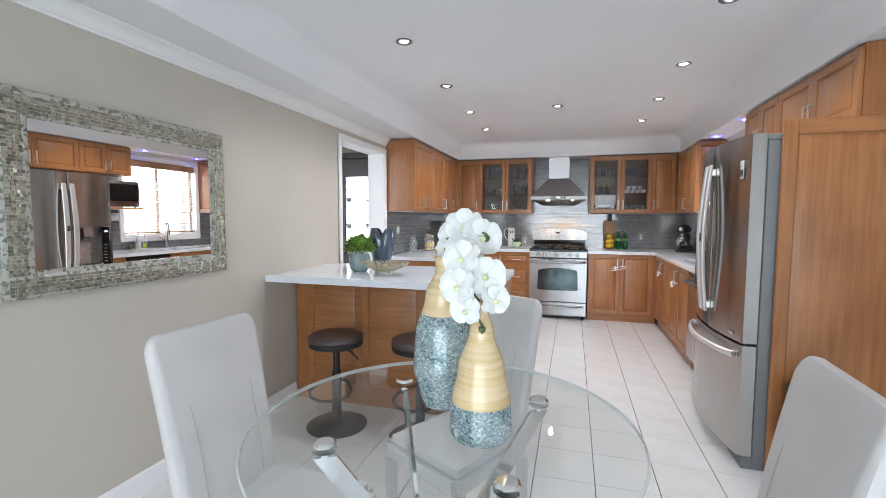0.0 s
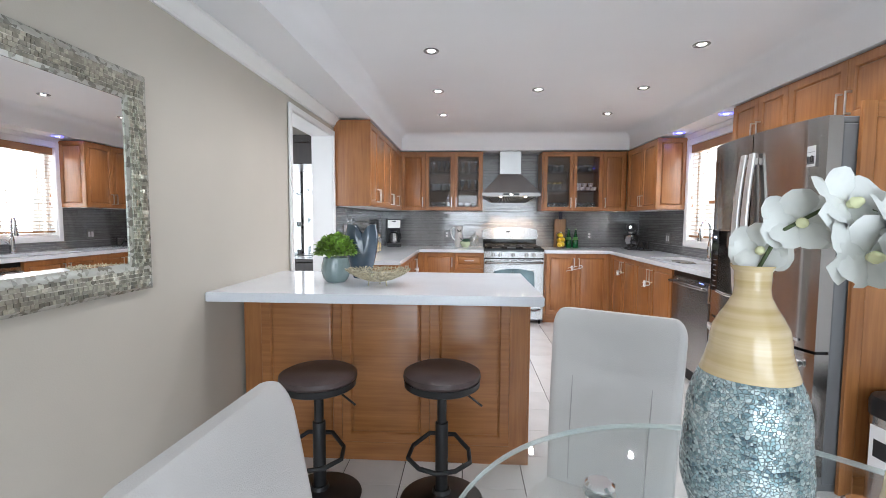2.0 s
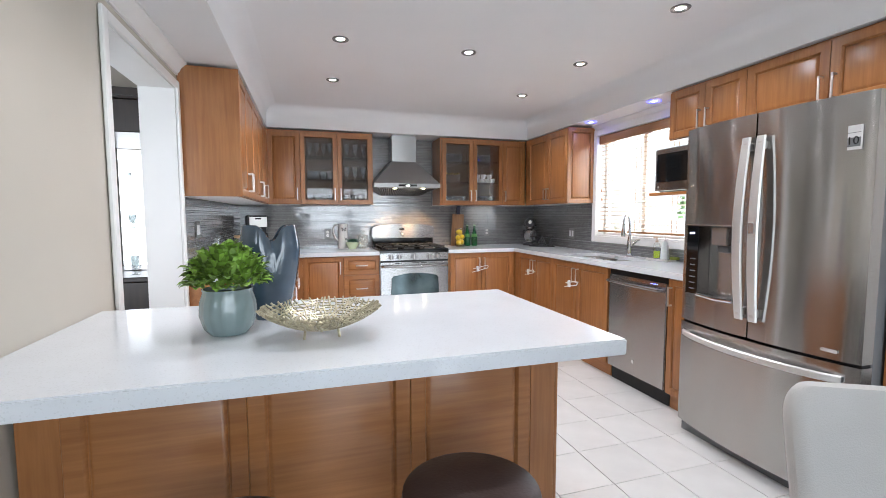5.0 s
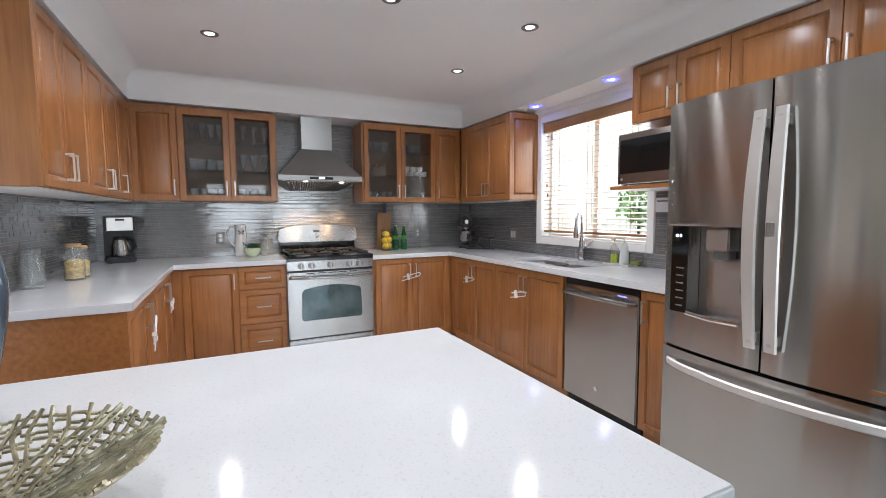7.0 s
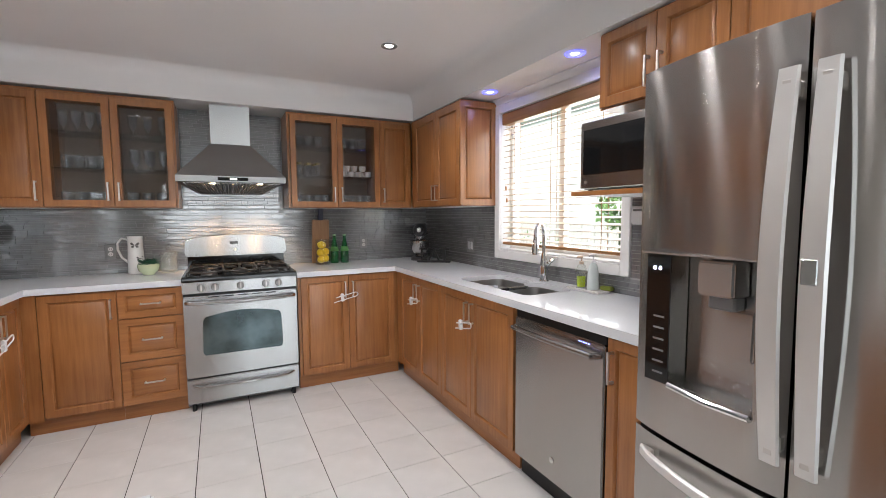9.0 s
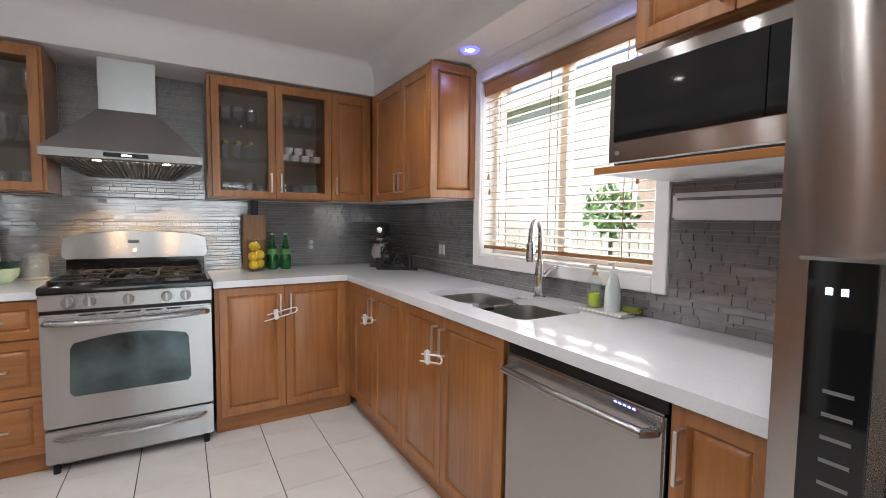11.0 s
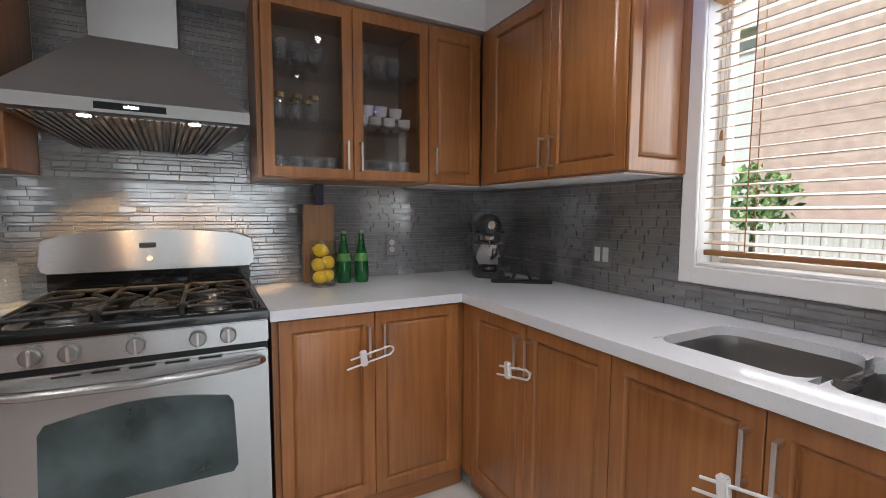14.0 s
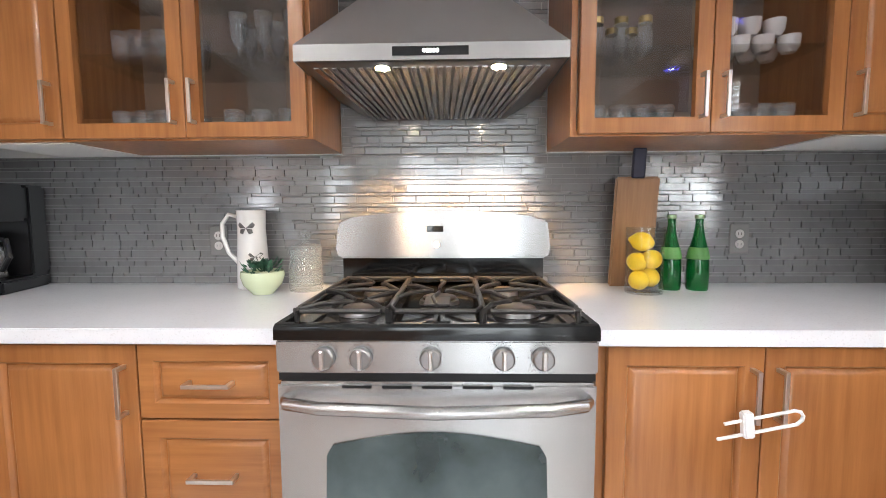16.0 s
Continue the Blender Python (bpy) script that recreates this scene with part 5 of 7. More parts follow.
for x0, z0, x1, z1 in ((0.014, 0.014, MWID - 0.014, MF - 0.014), (0.014, MHT - MF + 0.014, MWID - 0.014, MHT - 0.014), (0.014, MF - 0.014, MF - 0.014, MHT - MF + 0.014), (MWID - MF + 0.014, MF - 0.014, MWID - 0.014, MHT - MF + 0.014)):
    z = z0
    while z < z1 - 0.012:
        x = x0
        while x < x1 - 0.02:
            w_ = rr_.uniform(0.009, 0.019)
            d = min(x + w_ / 2, z + 0.0065, MWID - x - w_ / 2, MHT - z - 0.0065)
            hgt = 0.034 * (0.8 + 0.2 * (d - 0.012) / (MF * 0.5 - 0.012) if d < MF * 0.5 else 1 - 0.38 * (d - MF * 0.5) / (MF * 0.5 - 0.014))
            t_ = rr_.uniform(-0.0008, 0.0008)
            vs = [own.verts.new(p) for p in ((x, -hgt - 0.002 + t_, z), (x + w_, -hgt - 0.002 - t_, z), (x + w_, -hgt - 0.002 - t_, z + 0.0118), (x, -hgt - 0.002 + t_, z + 0.0118),
                                             (x, -hgt + 0.004, z), (x + w_, -hgt + 0.004, z), (x + w_, -hgt + 0.004, z + 0.0118), (x, -hgt + 0.004, z + 0.0118))]
            for q in ((0, 1, 2, 3), (0, 4, 5, 1), (1, 5, 6, 2), (2, 6, 7, 3), (3, 7, 4, 0)):
                own.faces.new([vs[j] for j in q])
            x += w_ + 0.0012
        z += 0.013
M_TESS = mat("champagne_tessera", (0.37, 0.355, 0.29), 0.25, metal=0.6, vary=0.2, scale=90, island=0.5)
part("tesserae", own, M_TESS, mr, "small silvery mosaic pieces", smooth=False, kind="stuff")

# ---- glass table ----
TX, TY, TR, TZ = 0.602, 1.56, 0.505, 0.835
tb = thing("round_glass_table", "round clear glass dining table on crossed chrome legs", "dining table", pose(TX, TY, 0))
part("tabletop", lathe([(0, TZ - 0.012), (TR - 0.004, TZ - 0.012), (TR, TZ - 0.008), (TR, TZ - 0.004), (TR - 0.004, TZ), (0, TZ)], 96), M_TGLASS, tb, "clear glass disc")
part("polished_edge", lathe([(TR + 0.0003, TZ - 0.0125), (TR + 0.0025, TZ - 0.0115), (TR + 0.004, TZ - 0.006), (TR + 0.0025, TZ - 0.0005), (TR + 0.0003, TZ + 0.0003)], 96), clear("polished_glass_edge", (0.86, 0.92, 0.90), 0.05, 1.5, body=0.45), tb, "pale grey green polished glass edge")
for k in range(4):
    a = radians(131 - 90 * k)
    hx, hy = 0.315 * math.cos(a), 0.315 * math.sin(a)
    fx, fy = -0.24 * math.cos(a - 0.35), -0.24 * math.sin(a - 0.35)
    leg = bmesh.new()
    d = Vector((fx - hx, fy - hy, 0)).normalized()
    s = Vector((-d.y, d.x, 0)) * 0.006
    rows = []
    for (px, py, pz) in ((hx, hy, TZ - 0.03), (fx, fy, 0.0)):
        p, e = Vector((px, py, pz)), d * 0.028
        rows.append([tuple(p - e - s), tuple(p + e - s), tuple(p + e + s), tuple(p - e + s)])
    lg = part("leg", ring_profile([rows[0], rows[1]]), M_CHROME, tb, "flat slanting chrome leg")
    hub = part("hub", lathe([(0, -0.028), (0.012, -0.028), (0.012, -0.012), (0.030, -0.012), (0.030, -0.0122), (0, -0.0122)], 20, center=(hx, hy, TZ)), M_CHROME, tb)
    part("hub_cap", lathe([(0, 0.0005), (0.028, 0.0005), (0.028, 0.004), (0.022, 0.009), (0, 0.009)], 20, center=(hx, hy, TZ), wobble=lambda q, z: 1 + 0.05 * math.cos(12 * q)), M_CHROME, hub)
part("cross_ring", lathe([(0.05, 0.40), (0.06, 0.41), (0.05, 0.42), (0.04, 0.41)], 20), M_CHROME, tb)

# ---- dining chairs ----
def curved_back(w, h0, h1, t):
    """A tall padded back, slightly curved, wider above, leaning back."""
    sec = []
    n = 20
    for k in range(n + 1):
        s = 0.9 * k / 12 if k < 13 else 0.9 + 0.1 * math.sin(math.pi / 2 * (k - 12) / 8)
        z = h0 + (h1 - h0) * s
        y = 0.21 + 0.10 * s ** 1.4
        half = (w / 2) * (0.90 + 0.10 * s)
        th = t * (1 - 0.35 * s)
        if s > 0.9:
            q = (s - 0.9) / 0.1
            half -= 0.038 * (1 - math.sqrt(max(0, 1 - q * q)))
            th *= 1 - 0.5 * q ** 2
        ring = []
        for x, yy in rounded(2 * half, th, th * 0.48, 3):
            ring.append((x, y + yy + 0.018 * (1 - (x / half) ** 2), z))
        sec.append(ring)
    return ring_profile(sec)


chair = thing("dining_chair", "light grey faux leather dining chair with tall stitched back", "chair", pose(0, 0, 0), "chairs round the table")
part("backrest", curved_back(0.415, 0.40, 1.034, 0.078), M_FABRIC, chair, "tall stitched backrest")
part("seat", box(-0.215, -0.22, 0.38, 0.215, 0.215, 0.485, 0.03, 4), M_FABRIC, chair)
for x in (-0.125, 0.125):
    pts = [(x * (0.9 + 0.1 * s), 0.21 + 0.10 * s ** 1.4 + 0.018 * (1 - (x / 0.2) ** 2) + 0.0375 * (1 - 0.35 * s), 0.42 + 0.60 * s) for s in [k / 12 for k in range(13)]]
    part("seam", sweep(pts, 0.0016, 6), M_SEAM, chair)
    pts = [(x * (0.9 + 0.1 * s), 0.21 + 0.10 * s ** 1.4 + 0.018 * (1 - (x / 0.2) ** 2) - 0.0375 * (1 - 0.35 * s), 0.50 + 0.52 * s) for s in [k / 12 for k in range(13)]]
    part("seam", sweep(pts, 0.0016, 6), M_SEAM, chair)
for x in (-0.19, 0.19):
    for y in (-0.19, 0.2):
        part("leg", ring_profile([[(x - 0.018, y - 0.018, 0.385), (x + 0.018, y - 0.018, 0.385), (x + 0.018, y + 0.018, 0.385), (x - 0.018, y + 0.018, 0.385)],
                                  [(x - 0.014, y - 0.014, 0), (x + 0.014, y - 0.014, 0), (x + 0.014, y + 0.014, 0), (x - 0.014, y + 0.014, 0)]]), M_FABRIC, chair)


def chair_pose(x, y, face):
    """The top of the back's middle stands over x, y; face: the way in which the sitter looks, in degrees from +x."""
    turn = pose(0, 0, 0, 0, 0, face + 90)
    off = turn @ Vector((0, 0.31, 0))
    return pose(x - off.x, y - off.y, 0, 0, 0, face + 90)


chair.matrix_basis = chair_pose(0.632, 2.43, -119)
copy_thing(chair, chair_pose(-0.228, 1.592, -3))
copy_thing(chair, chair_pose(1.51, 1.60, 176))

# ---- vases with orchids ----
def vase(x, y, h, rows, split, label):
    v = thing("tall_vase", label, "vase", pose(x, y, TZ + 0.0005) @ Matrix.Diagonal((0.95, 0.95, 0.86, 1)), "vases on the glass table")
    low = [(r, z) for r, z in rows if z <= split]
    high = [(r, z) for r, z in rows if z >= split]
    part("mosaic_body", lathe([(0, 0)] + low, 36), M_SHELL, v, "crackled pale blue shell mosaic")
    part("bamboo_neck", lathe(high + [(high[-1][0] - 0.006, high[-1][1] - 0.002), (high[-1][0] - 0.008, high[-1][1] - 0.06), (0, high[-1][1] - 0.08)], 36), M_BAMBOO, v, "wound golden bamboo")
    return v


def smooth_rows(keys, n=28):
    out = []
    zs = [k[1] for k in keys]
    for i in range(n + 1):
        z = zs[0] + (zs[-1] - zs[0]) * i / n
        j = max(q for q in range(len(zs)) if zs[q] <= z + 1e-9)
        j = min(j, len(zs) - 2)
        s = (z - zs[j]) / (zs[j + 1] - zs[j])
        s = s * s * (3 - 2 * s)
        out.append((keys[j][0] + (keys[j + 1][0] - keys[j][0]) * s, z))
    return out


VA = (0.570, 1.665)
VB = (0.714, 1.512)
rows = smooth_rows([(0.055, 0.0), (0.070, 0.03), (0.092, 0.13), (0.086, 0.24), (0.055, 0.38), (0.024, 0.465), (0.022, 0.49), (0.032, 0.505)])
va = vase(*VA, 0.5, sorted(rows + [(0.0687, 0.315)], key=lambda q: q[1]), 0.315, "tall rounded vase, shell mosaic below golden bamboo neck")
rows = smooth_rows([(0.074, 0.0), (0.082, 0.015), (0.079, 0.10), (0.062, 0.20), (0.032, 0.31), (0.018, 0.37), (0.019, 0.385), (0.026, 0.40)])
vb = vase(*VB, 0.4, sorted(rows + [(0.0785, 0.105)], key=lambda q: q[1]), 0.105, "conical vase, golden bamboo above shell mosaic base")


def petal_mesh(w, l, curl):
    own = bmesh.new()
    grid = []
    for i in range(7):
        s = i / 6
        row = []
        wide = w * math.sqrt(max(0.03, 1 - ((s - 0.54) / 0.51) ** 2))
        for j in range(7):
            t = j / 3 - 1
            row.append(own.verts.new((t * wide / 2, l * s, curl * l * (s ** 2) - 0.12 * w * t * t + 0.012 * math.sin(9 * s + 5 * t) * w * 3)))
        grid.append(row)
    for a, b in zip(grid, grid[1:]):
        for j in range(6):
            own.faces.new((a[j], a[j + 1], b[j + 1], b[j]))
    return own


PET_BIG = mesh_of("petal", petal_mesh(0.098, 0.060, 0.20), M_PETAL)
PET_SLIM = mesh_of("sepal", petal_mesh(0.060, 0.056, 0.18), M_PETAL)
bm = lathe([(0, 0), (0.006, 0.002), (0.010, 0.012), (0.006, 0.022), (0, 0.026)], 10)
LIP = mesh_of("lip", bm, M_YELLOWG)


def bloom(orchid, m):
    f = obj("flower", None, orchid, m)
    for k, (me, a) in enumerate(((PET_BIG, 90), (PET_BIG, -90), (PET_SLIM, 0), (PET_SLIM, 140), (PET_SLIM, -140))):
        obj("petal", me, f, pose(0, 0, 0.001 * k, 0, 0, a) @ pose(0, 0, 0, 8, 0, 0))
    obj("lip", LIP, f, pose(0, -0.006, 0.004))


def orchid(base, stem, blooms, label):
    o = thing("orchid_spray", label, "artificial flower", pose(*base), "orchids in the vases")
    part("stem", sweep(stem, 0.0028, 8), M_STEM, o)
    for (x, y, z, rx, rz, s) in blooms:
        bloom(o, pose(x, y, z, rx, 0, rz) @ Matrix.Scale(0.80 * s, 4))
    for p in stem[-1:]:
        part("bud", lathe([(0, -0.012), (0.008, -0.006), (0.009, 0.004), (0, 0.012)], 10, center=(p[0], p[1], p[2] - 0.01)), M_STEM, o)
    return o


orchid((VA[0], VA[1], TZ + 0.335), [(0, 0, -0.03), (0.0, 0.0, 0.08), (0.015, -0.03, 0.15), (0.07, -0.05, 0.19), (0.14, -0.08, 0.17)],
       [(0.04, -0.03, 0.165, 78, -20, 1.0), (0.075, -0.06, 0.190, 70, 10, 1.05), (0.125, -0.075, 0.160, 80, 25, 1.1), (0.085, -0.085, 0.125, 88, 0, 1.1), (0.010, 0.0, 0.125, 85, -40, 0.85)],
       "white orchid spray with yellow hearts in the tall vase")
orchid((VB[0], VB[1], TZ + 0.262), [(0, 0, -0.03), (0.0, 0.0, 0.07), (-0.02, -0.01, 0.10), (-0.03, -0.02, 0.08), (0.01, -0.045, 0.03)],
       [(0.01, -0.02, 0.145, 80, 15, 1.05), (-0.045, -0.02, 0.185, 75, -10, 1.0), (-0.05, -0.035, 0.12, 88, -15, 1.0), (0.035, -0.03, 0.09, 85, 40, 0.8), (-0.03, -0.045, 0.065, 95, -5, 0.8)],
       "white orchid spray drooping from the conical vase")

# ---- stools ----
st = thing("bar_stool", "round brown leather-look bar stool on a black pedestal", "bar stool", pose(-0.556, 2.985, 0) @ Matrix.Diagonal((1, 1, 1.03, 1)), "bar stools")
part("base", lathe([(0, 0), (0.195, 0), (0.198, 0.006), (0.185, 0.012), (0.10, 0.026), (0.045, 0.045), (0.038, 0.06), (0, 0.06)], 40), M_MATTBLK, st)
part("column", lathe([(0, 0.055), (0.030, 0.055), (0.030, 0.36), (0.0295, 0.362), (0.022, 0.365), (0.022, 0.53), (0, 0.53)], 20), M_MATTBLK, st)
loop = [(0.0, 0.02, 0.30), (0.06, 0.02, 0.30), (0.13, -0.04, 0.265), (0.14, -0.11, 0.245), (0.08, -0.17, 0.235), (0, -0.19, 0.23), (-0.08, -0.17, 0.235), (-0.14, -0.11, 0.245), (-0.13, -0.04, 0.265), (-0.06, 0.02, 0.30)]
fine = []
for k in range(len(loop)):
    a, b = Vector(loop[k]), Vector(loop[(k + 1) % len(loop)])
    fine += [a, (a + b) / 2]
part("foot_ring", sweep(fine, 0.010, 10, closed=True), M_MATTBLK, st)
part("seat_band", lathe([(0, 0.528), (0.165, 0.528), (0.176, 0.535), (0.178, 0.562), (0, 0.562)], 40), M_MATTBLK, st)
part("seat", lathe([(0.174, 0.5625), (0.181, 0.575), (0.178, 0.592), (0.155, 0.603), (0.08, 0.606), (0, 0.606)], 40), M_BROWN, st, "round mottled brown cushion")
part("lever", sweep([(0.0, 0.0, 0.52), (0.12, -0.03, 0.505), (0.19, -0.05, 0.465)], 0.005, 8), M_MATTBLK, st)
copy_thing(st, pose(0.030, 2.99, 0, 0, 0, -4) @ Matrix.Diagonal((1, 1, 1.03, 1)))

# ---- on the peninsula ----
pl = thing("potted_plant", "bushy lime green plant in a ribbed grey green glazed pot", "plant", pose(-0.592, 3.40, ISLAND + 0.0005))
part("pot", lathe([(0, 0), (0.052, 0), (0.066, 0.02), (0.077, 0.06), (0.075, 0.095), (0.066, 0.125), (0.070, 0.135), (0.064, 0.135), (0.060, 0.12), (0, 0.11)], 64, wobble=lambda a, z: 1 + (0.04 * abs(math.cos(8 * a)) if 0.01 < z < 0.128 else 0)), M_POT, pl, "ribbed glazed pot")
rng = random.Random(11)
own = bmesh.new()
for k in range(620):
    th, ph = rng.uniform(0, 2 * math.pi), math.acos(rng.uniform(-0.25, 1))
    rad = rng.uniform(0.72, 1.0) if k > 60 else rng.uniform(0.3, 0.7)
    d = Vector((math.sin(ph) * math.cos(th), math.sin(ph) * math.sin(th), math.cos(ph)))
    c = Vector((d.x * 0.100 * rad, d.y * 0.106 * rad, 0.163 + d.z * 0.085 * rad))
    out = (d + Vector((rng.gauss(0, 0.35), rng.gauss(0, 0.35), rng.gauss(0, 0.25) + 0.15))).normalized()
    side = out.cross(Vector((0, 0, 1))).normalized()
    up = side.cross(out)
    s = rng.uniform(0.024, 0.040)
    tilt = rng.uniform(-0.2, 0.9)
    ax = (out * (1 - tilt * 0.5) + up * tilt * 0.8).normalized()
    nrm = side.cross(ax)
    prof_l = ((0, 0.10, 0), (0.25, 0.30, 0.02), (0.55, 0.40, 0.05), (0.84, 0.28, 0.04), (1.0, 0.06, -0.03))
    rows = []
    for u_, w_, b_ in prof_l:
        ctr = c + ax * s * u_ + nrm * s * b_ * 2
        rows.append([own.verts.new(ctr + side * s * w_ + nrm * s * 0.12 * w_ * 3), own.verts.new(ctr), own.verts.new(ctr - side * s * w_ + nrm * s * 0.12 * w_ * 3)])
    for a, b in zip(rows, rows[1:]):
        own.faces.new((a[0], a[1], b[1], b[0])), own.faces.new((a[1], a[2], b[2], b[1]))
part("foliage", own, M_LEAF, pl, "dense rounded lime leaves", kind="stuff")
part("soil", lathe([(0, 0.112), (0.058, 0.112), (0.05, 0.12), (0, 0.122)], 20), M_STEM, pl)

bv = thing("heart_vase", "glossy blue grey ceramic vase with dipped heart-shaped rim", "vase", pose(-0.483, 3.56, ISLAND + 0.0005, 0, 0, 8))
sec = []
for k in range(23):
    s = k / 22
    z = 0.318 * s
    w = 0.050 + 0.048 * math.sin(min(1, s * 1.18) * math.pi * 0.5) - 0.012 * max(0, s - 0.75) * 4
    sec.append((w, z))
own = bmesh.new()
rings = []
NR = 40
def vase_ring(w, s, z, inset):
    ring = []
    for k in range(NR):
        a = 2 * math.pi * k / NR
        dip = 0.055 * math.exp(-((math.cos(a) - 0.05) / 0.30) ** 2) * max(0, (s - 0.55) / 0.45) ** 1.5
        flute = 1 - 0.30 * math.exp(-((math.cos(a) - 0.05) / 0.22) ** 2) * max(0, (s - 0.25) / 0.75)
        ring.append(own.verts.new(((w - inset) * math.cos(a), (w * 0.62 - inset) * math.sin(a) * flute, z - dip)))
    return ring
for i, (w, z) in enumerate(sec):
    rings.append(vase_ring(w, i / 22, z, 0))
for i in range(22, 8, -1):
    w, z = sec[i]
    rings.append(vase_ring(w, i / 22, z, 0.007))
for a, b in zip(rings, rings[1:]):
    for k in range(NR):
        own.faces.new((a[k], a[(k + 1) % NR], b[(k + 1) % NR], b[k]))
own.faces.new(rings[0][::-1]), own.faces.new(rings[-1])
part("vessel", own, M_BLUE, bv)

bw = thing("openwork_bowl", "wide pale gold openwork metal bowl on small feet", "bowl", pose(-0.327, 3.275, ISLAND + 0.0005) @ Matrix.Diagonal((0.94, 0.96, 1, 1)))
own = bmesh.new()
rng = random.Random(5)
def bowl_pt(r, a):
    q = r / 0.19
    return Vector((r * math.cos(a) * 0.96, r * math.sin(a) * 0.80, 0.022 + 0.062 * q ** 2.0))
spokes = 60
for k in range(spokes):
    a = 2 * math.pi * k / spokes
    r0 = 0.03 if k % 2 == 0 else 0.075
    pts = [bowl_pt(r0 + (0.19 + rng.uniform(-0.003, 0.004) - r0) * j / 6, a + 0.06 * math.sin(j * 1.3 + k)) for j in range(7)]
    pts[-1].z += 0.003
    sweep(pts, 0.0030, 6, own)
for j, r in enumerate((0.03, 0.045, 0.06, 0.075, 0.09, 0.105, 0.12, 0.134, 0.147, 0.160, 0.172, 0.183)):
    n = max(12, int(spokes * (0.5 if r < 0.07 else 1)))
    for k in range(n):
        if rng.random() < 0.05:
            continue
        a, b = 2 * math.pi * k / n, 2 * math.pi * (k + 1) / n
        dr = rng.uniform(-0.004, 0.004)
        sweep([bowl_pt(r + dr, a), bowl_pt(r + dr, b)], 0.0026, 5, own)
part("openwork", own, M_GOLD, bw, "interlaced twig pattern")
for k in range(3):
    a = radians(90 + 120 * k)
    part("foot", sweep([(0.06 * math.cos(a), 0.05 * math.sin(a), 0.0), (0.055 * math.cos(a), 0.045 * math.sin(a), 0.03)], 0.004, 8), M_GOLD, bw)

# ---- on the worktops ----
Z = COUNTER + 0.0005
cb = thing("cutting_board", "acacia cutting board leaning on the tiles", "cutting board", pose(1.436, 7.262, Z, 7, 0, 0))
part("blade_board", box(-0.078, -0.009, 0, 0.078, 0.009, 0.405, 0.006, 2), M_BOARD, cb)
part("strap", box(-0.022, -0.010, 0.4, 0.022, 0.006, 0.505, 0.003), mat("navy_strap", (0.01, 0.012, 0.035), 0.5), cb)
lj = thing("lemon_jar", "clear glass cylinder filled with yellow lemons", "jar", pose(1.432, 7.125, Z))
part("cylinder", lathe([(0, 0), (0.060, 0), (0.062, 0.004), (0.062, 0.225), (0.059, 0.225), (0.059, 0.008), (0, 0.008)], 32), M_GLASS, lj)
for x, y, z, a in ((-0.019, -0.004, 0.044, 80), (0.022, 0.010, 0.052, 95), (-0.021, 0.008, 0.105, 100), (0.021, -0.008, 0.116, 75), (-0.010, 0.002, 0.176, 140)):
    lm = solo("lemon", lathe([(0, -0.042), (0.011, -0.038), (0.028, -0.021), (0.034, 0), (0.028, 0.021), (0.011, 0.038), (0.006, 0.044), (0, 0.046)], 20), M_LEMON, "whole yellow lemon inside the glass cylinder", "lemon", pose(1.432 + x, 7.125 + y, Z + z, 0, 80, a), "lemons in the jar")
for x, y, label in ((1.553, 7.195, "green glass water bottle beside the lemon jar"), (1.645, 7.185, "green glass water bottle by the outlet")):
    bt = thing("green_bottle", label, "bottle", pose(x, y, Z), "green bottles")
    part("glass_body", lathe([(0, 0), (0.034, 0), (0.036, 0.006), (0.037, 0.06), (0.036, 0.10), (0.030, 0.145), (0.018, 0.195), (0.0125, 0.23), (0.013, 0.252), (0, 0.252)], 28), M_GREENGL, bt)
    part("label", lathe([(0.0345, 0.11), (0.0375, 0.112), (0.0335, 0.135), (0.0295, 0.152)], 28), M_LABEL, bt, "pale green paper label")
    part("cap", lathe([(0, 0.2525), (0.014, 0.2525), (0.015, 0.256), (0.014, 0.266), (0, 0.267)], 20), mat("foil_cap", (0.35, 0.5, 0.3), 0.4, metal=0.6), bt)

pi = thing("butterfly_pitcher", "tall white porcelain pitcher with grey butterflies", "pitcher", pose(0.022, 7.235, Z))
part("body", lathe([(0, 0), (0.056, 0), (0.058, 0.005), (0.056, 0.10), (0.050, 0.22), (0.052, 0.285), (0.054, 0.29), (0.050, 0.288), (0.047, 0.20), (0, 0.19)], 32), M_PORC, pi)
part("handle", sweep([(-0.048, 0, 0.265), (-0.085, 0, 0.275), (-0.112, 0, 0.24), (-0.112, 0, 0.19), (-0.090, 0, 0.13), (-0.052, 0, 0.09)], 0.0085, 10), M_PORC, pi)
M_BUTTER = mat("grey_print", (0.10, 0.095, 0.09), 0.4, vary=0.4, scale=60)
for cx, cz, sc, ang in ((0.004, 0.225, 1.0, 0), (0.030, 0.12, 0.7, 30)):
    own = bmesh.new()
    for sx in (-1, 1):
        for pts in (((0, 0), (0.022, 0.022), (0.030, 0.012), (0.022, 0.0)), ((0, 0), (0.020, -0.004), (0.024, -0.018), (0.010, -0.022))):
            vs = []
            for px, pz in pts:
                x = cx + sx * px * sc
                vs.append(own.verts.new((x, -math.sqrt(max(0.0001, 0.0555 ** 2 - x * x)) - 0.0006, cz + pz * sc)))
            own.faces.new(vs)
    part("butterfly", own, M_BUTTER, pi, "printed grey butterfly")
su = thing("succulent_bowl", "small succulent in a pale green footed bowl", "plant", pose(0.115, 7.105, Z))
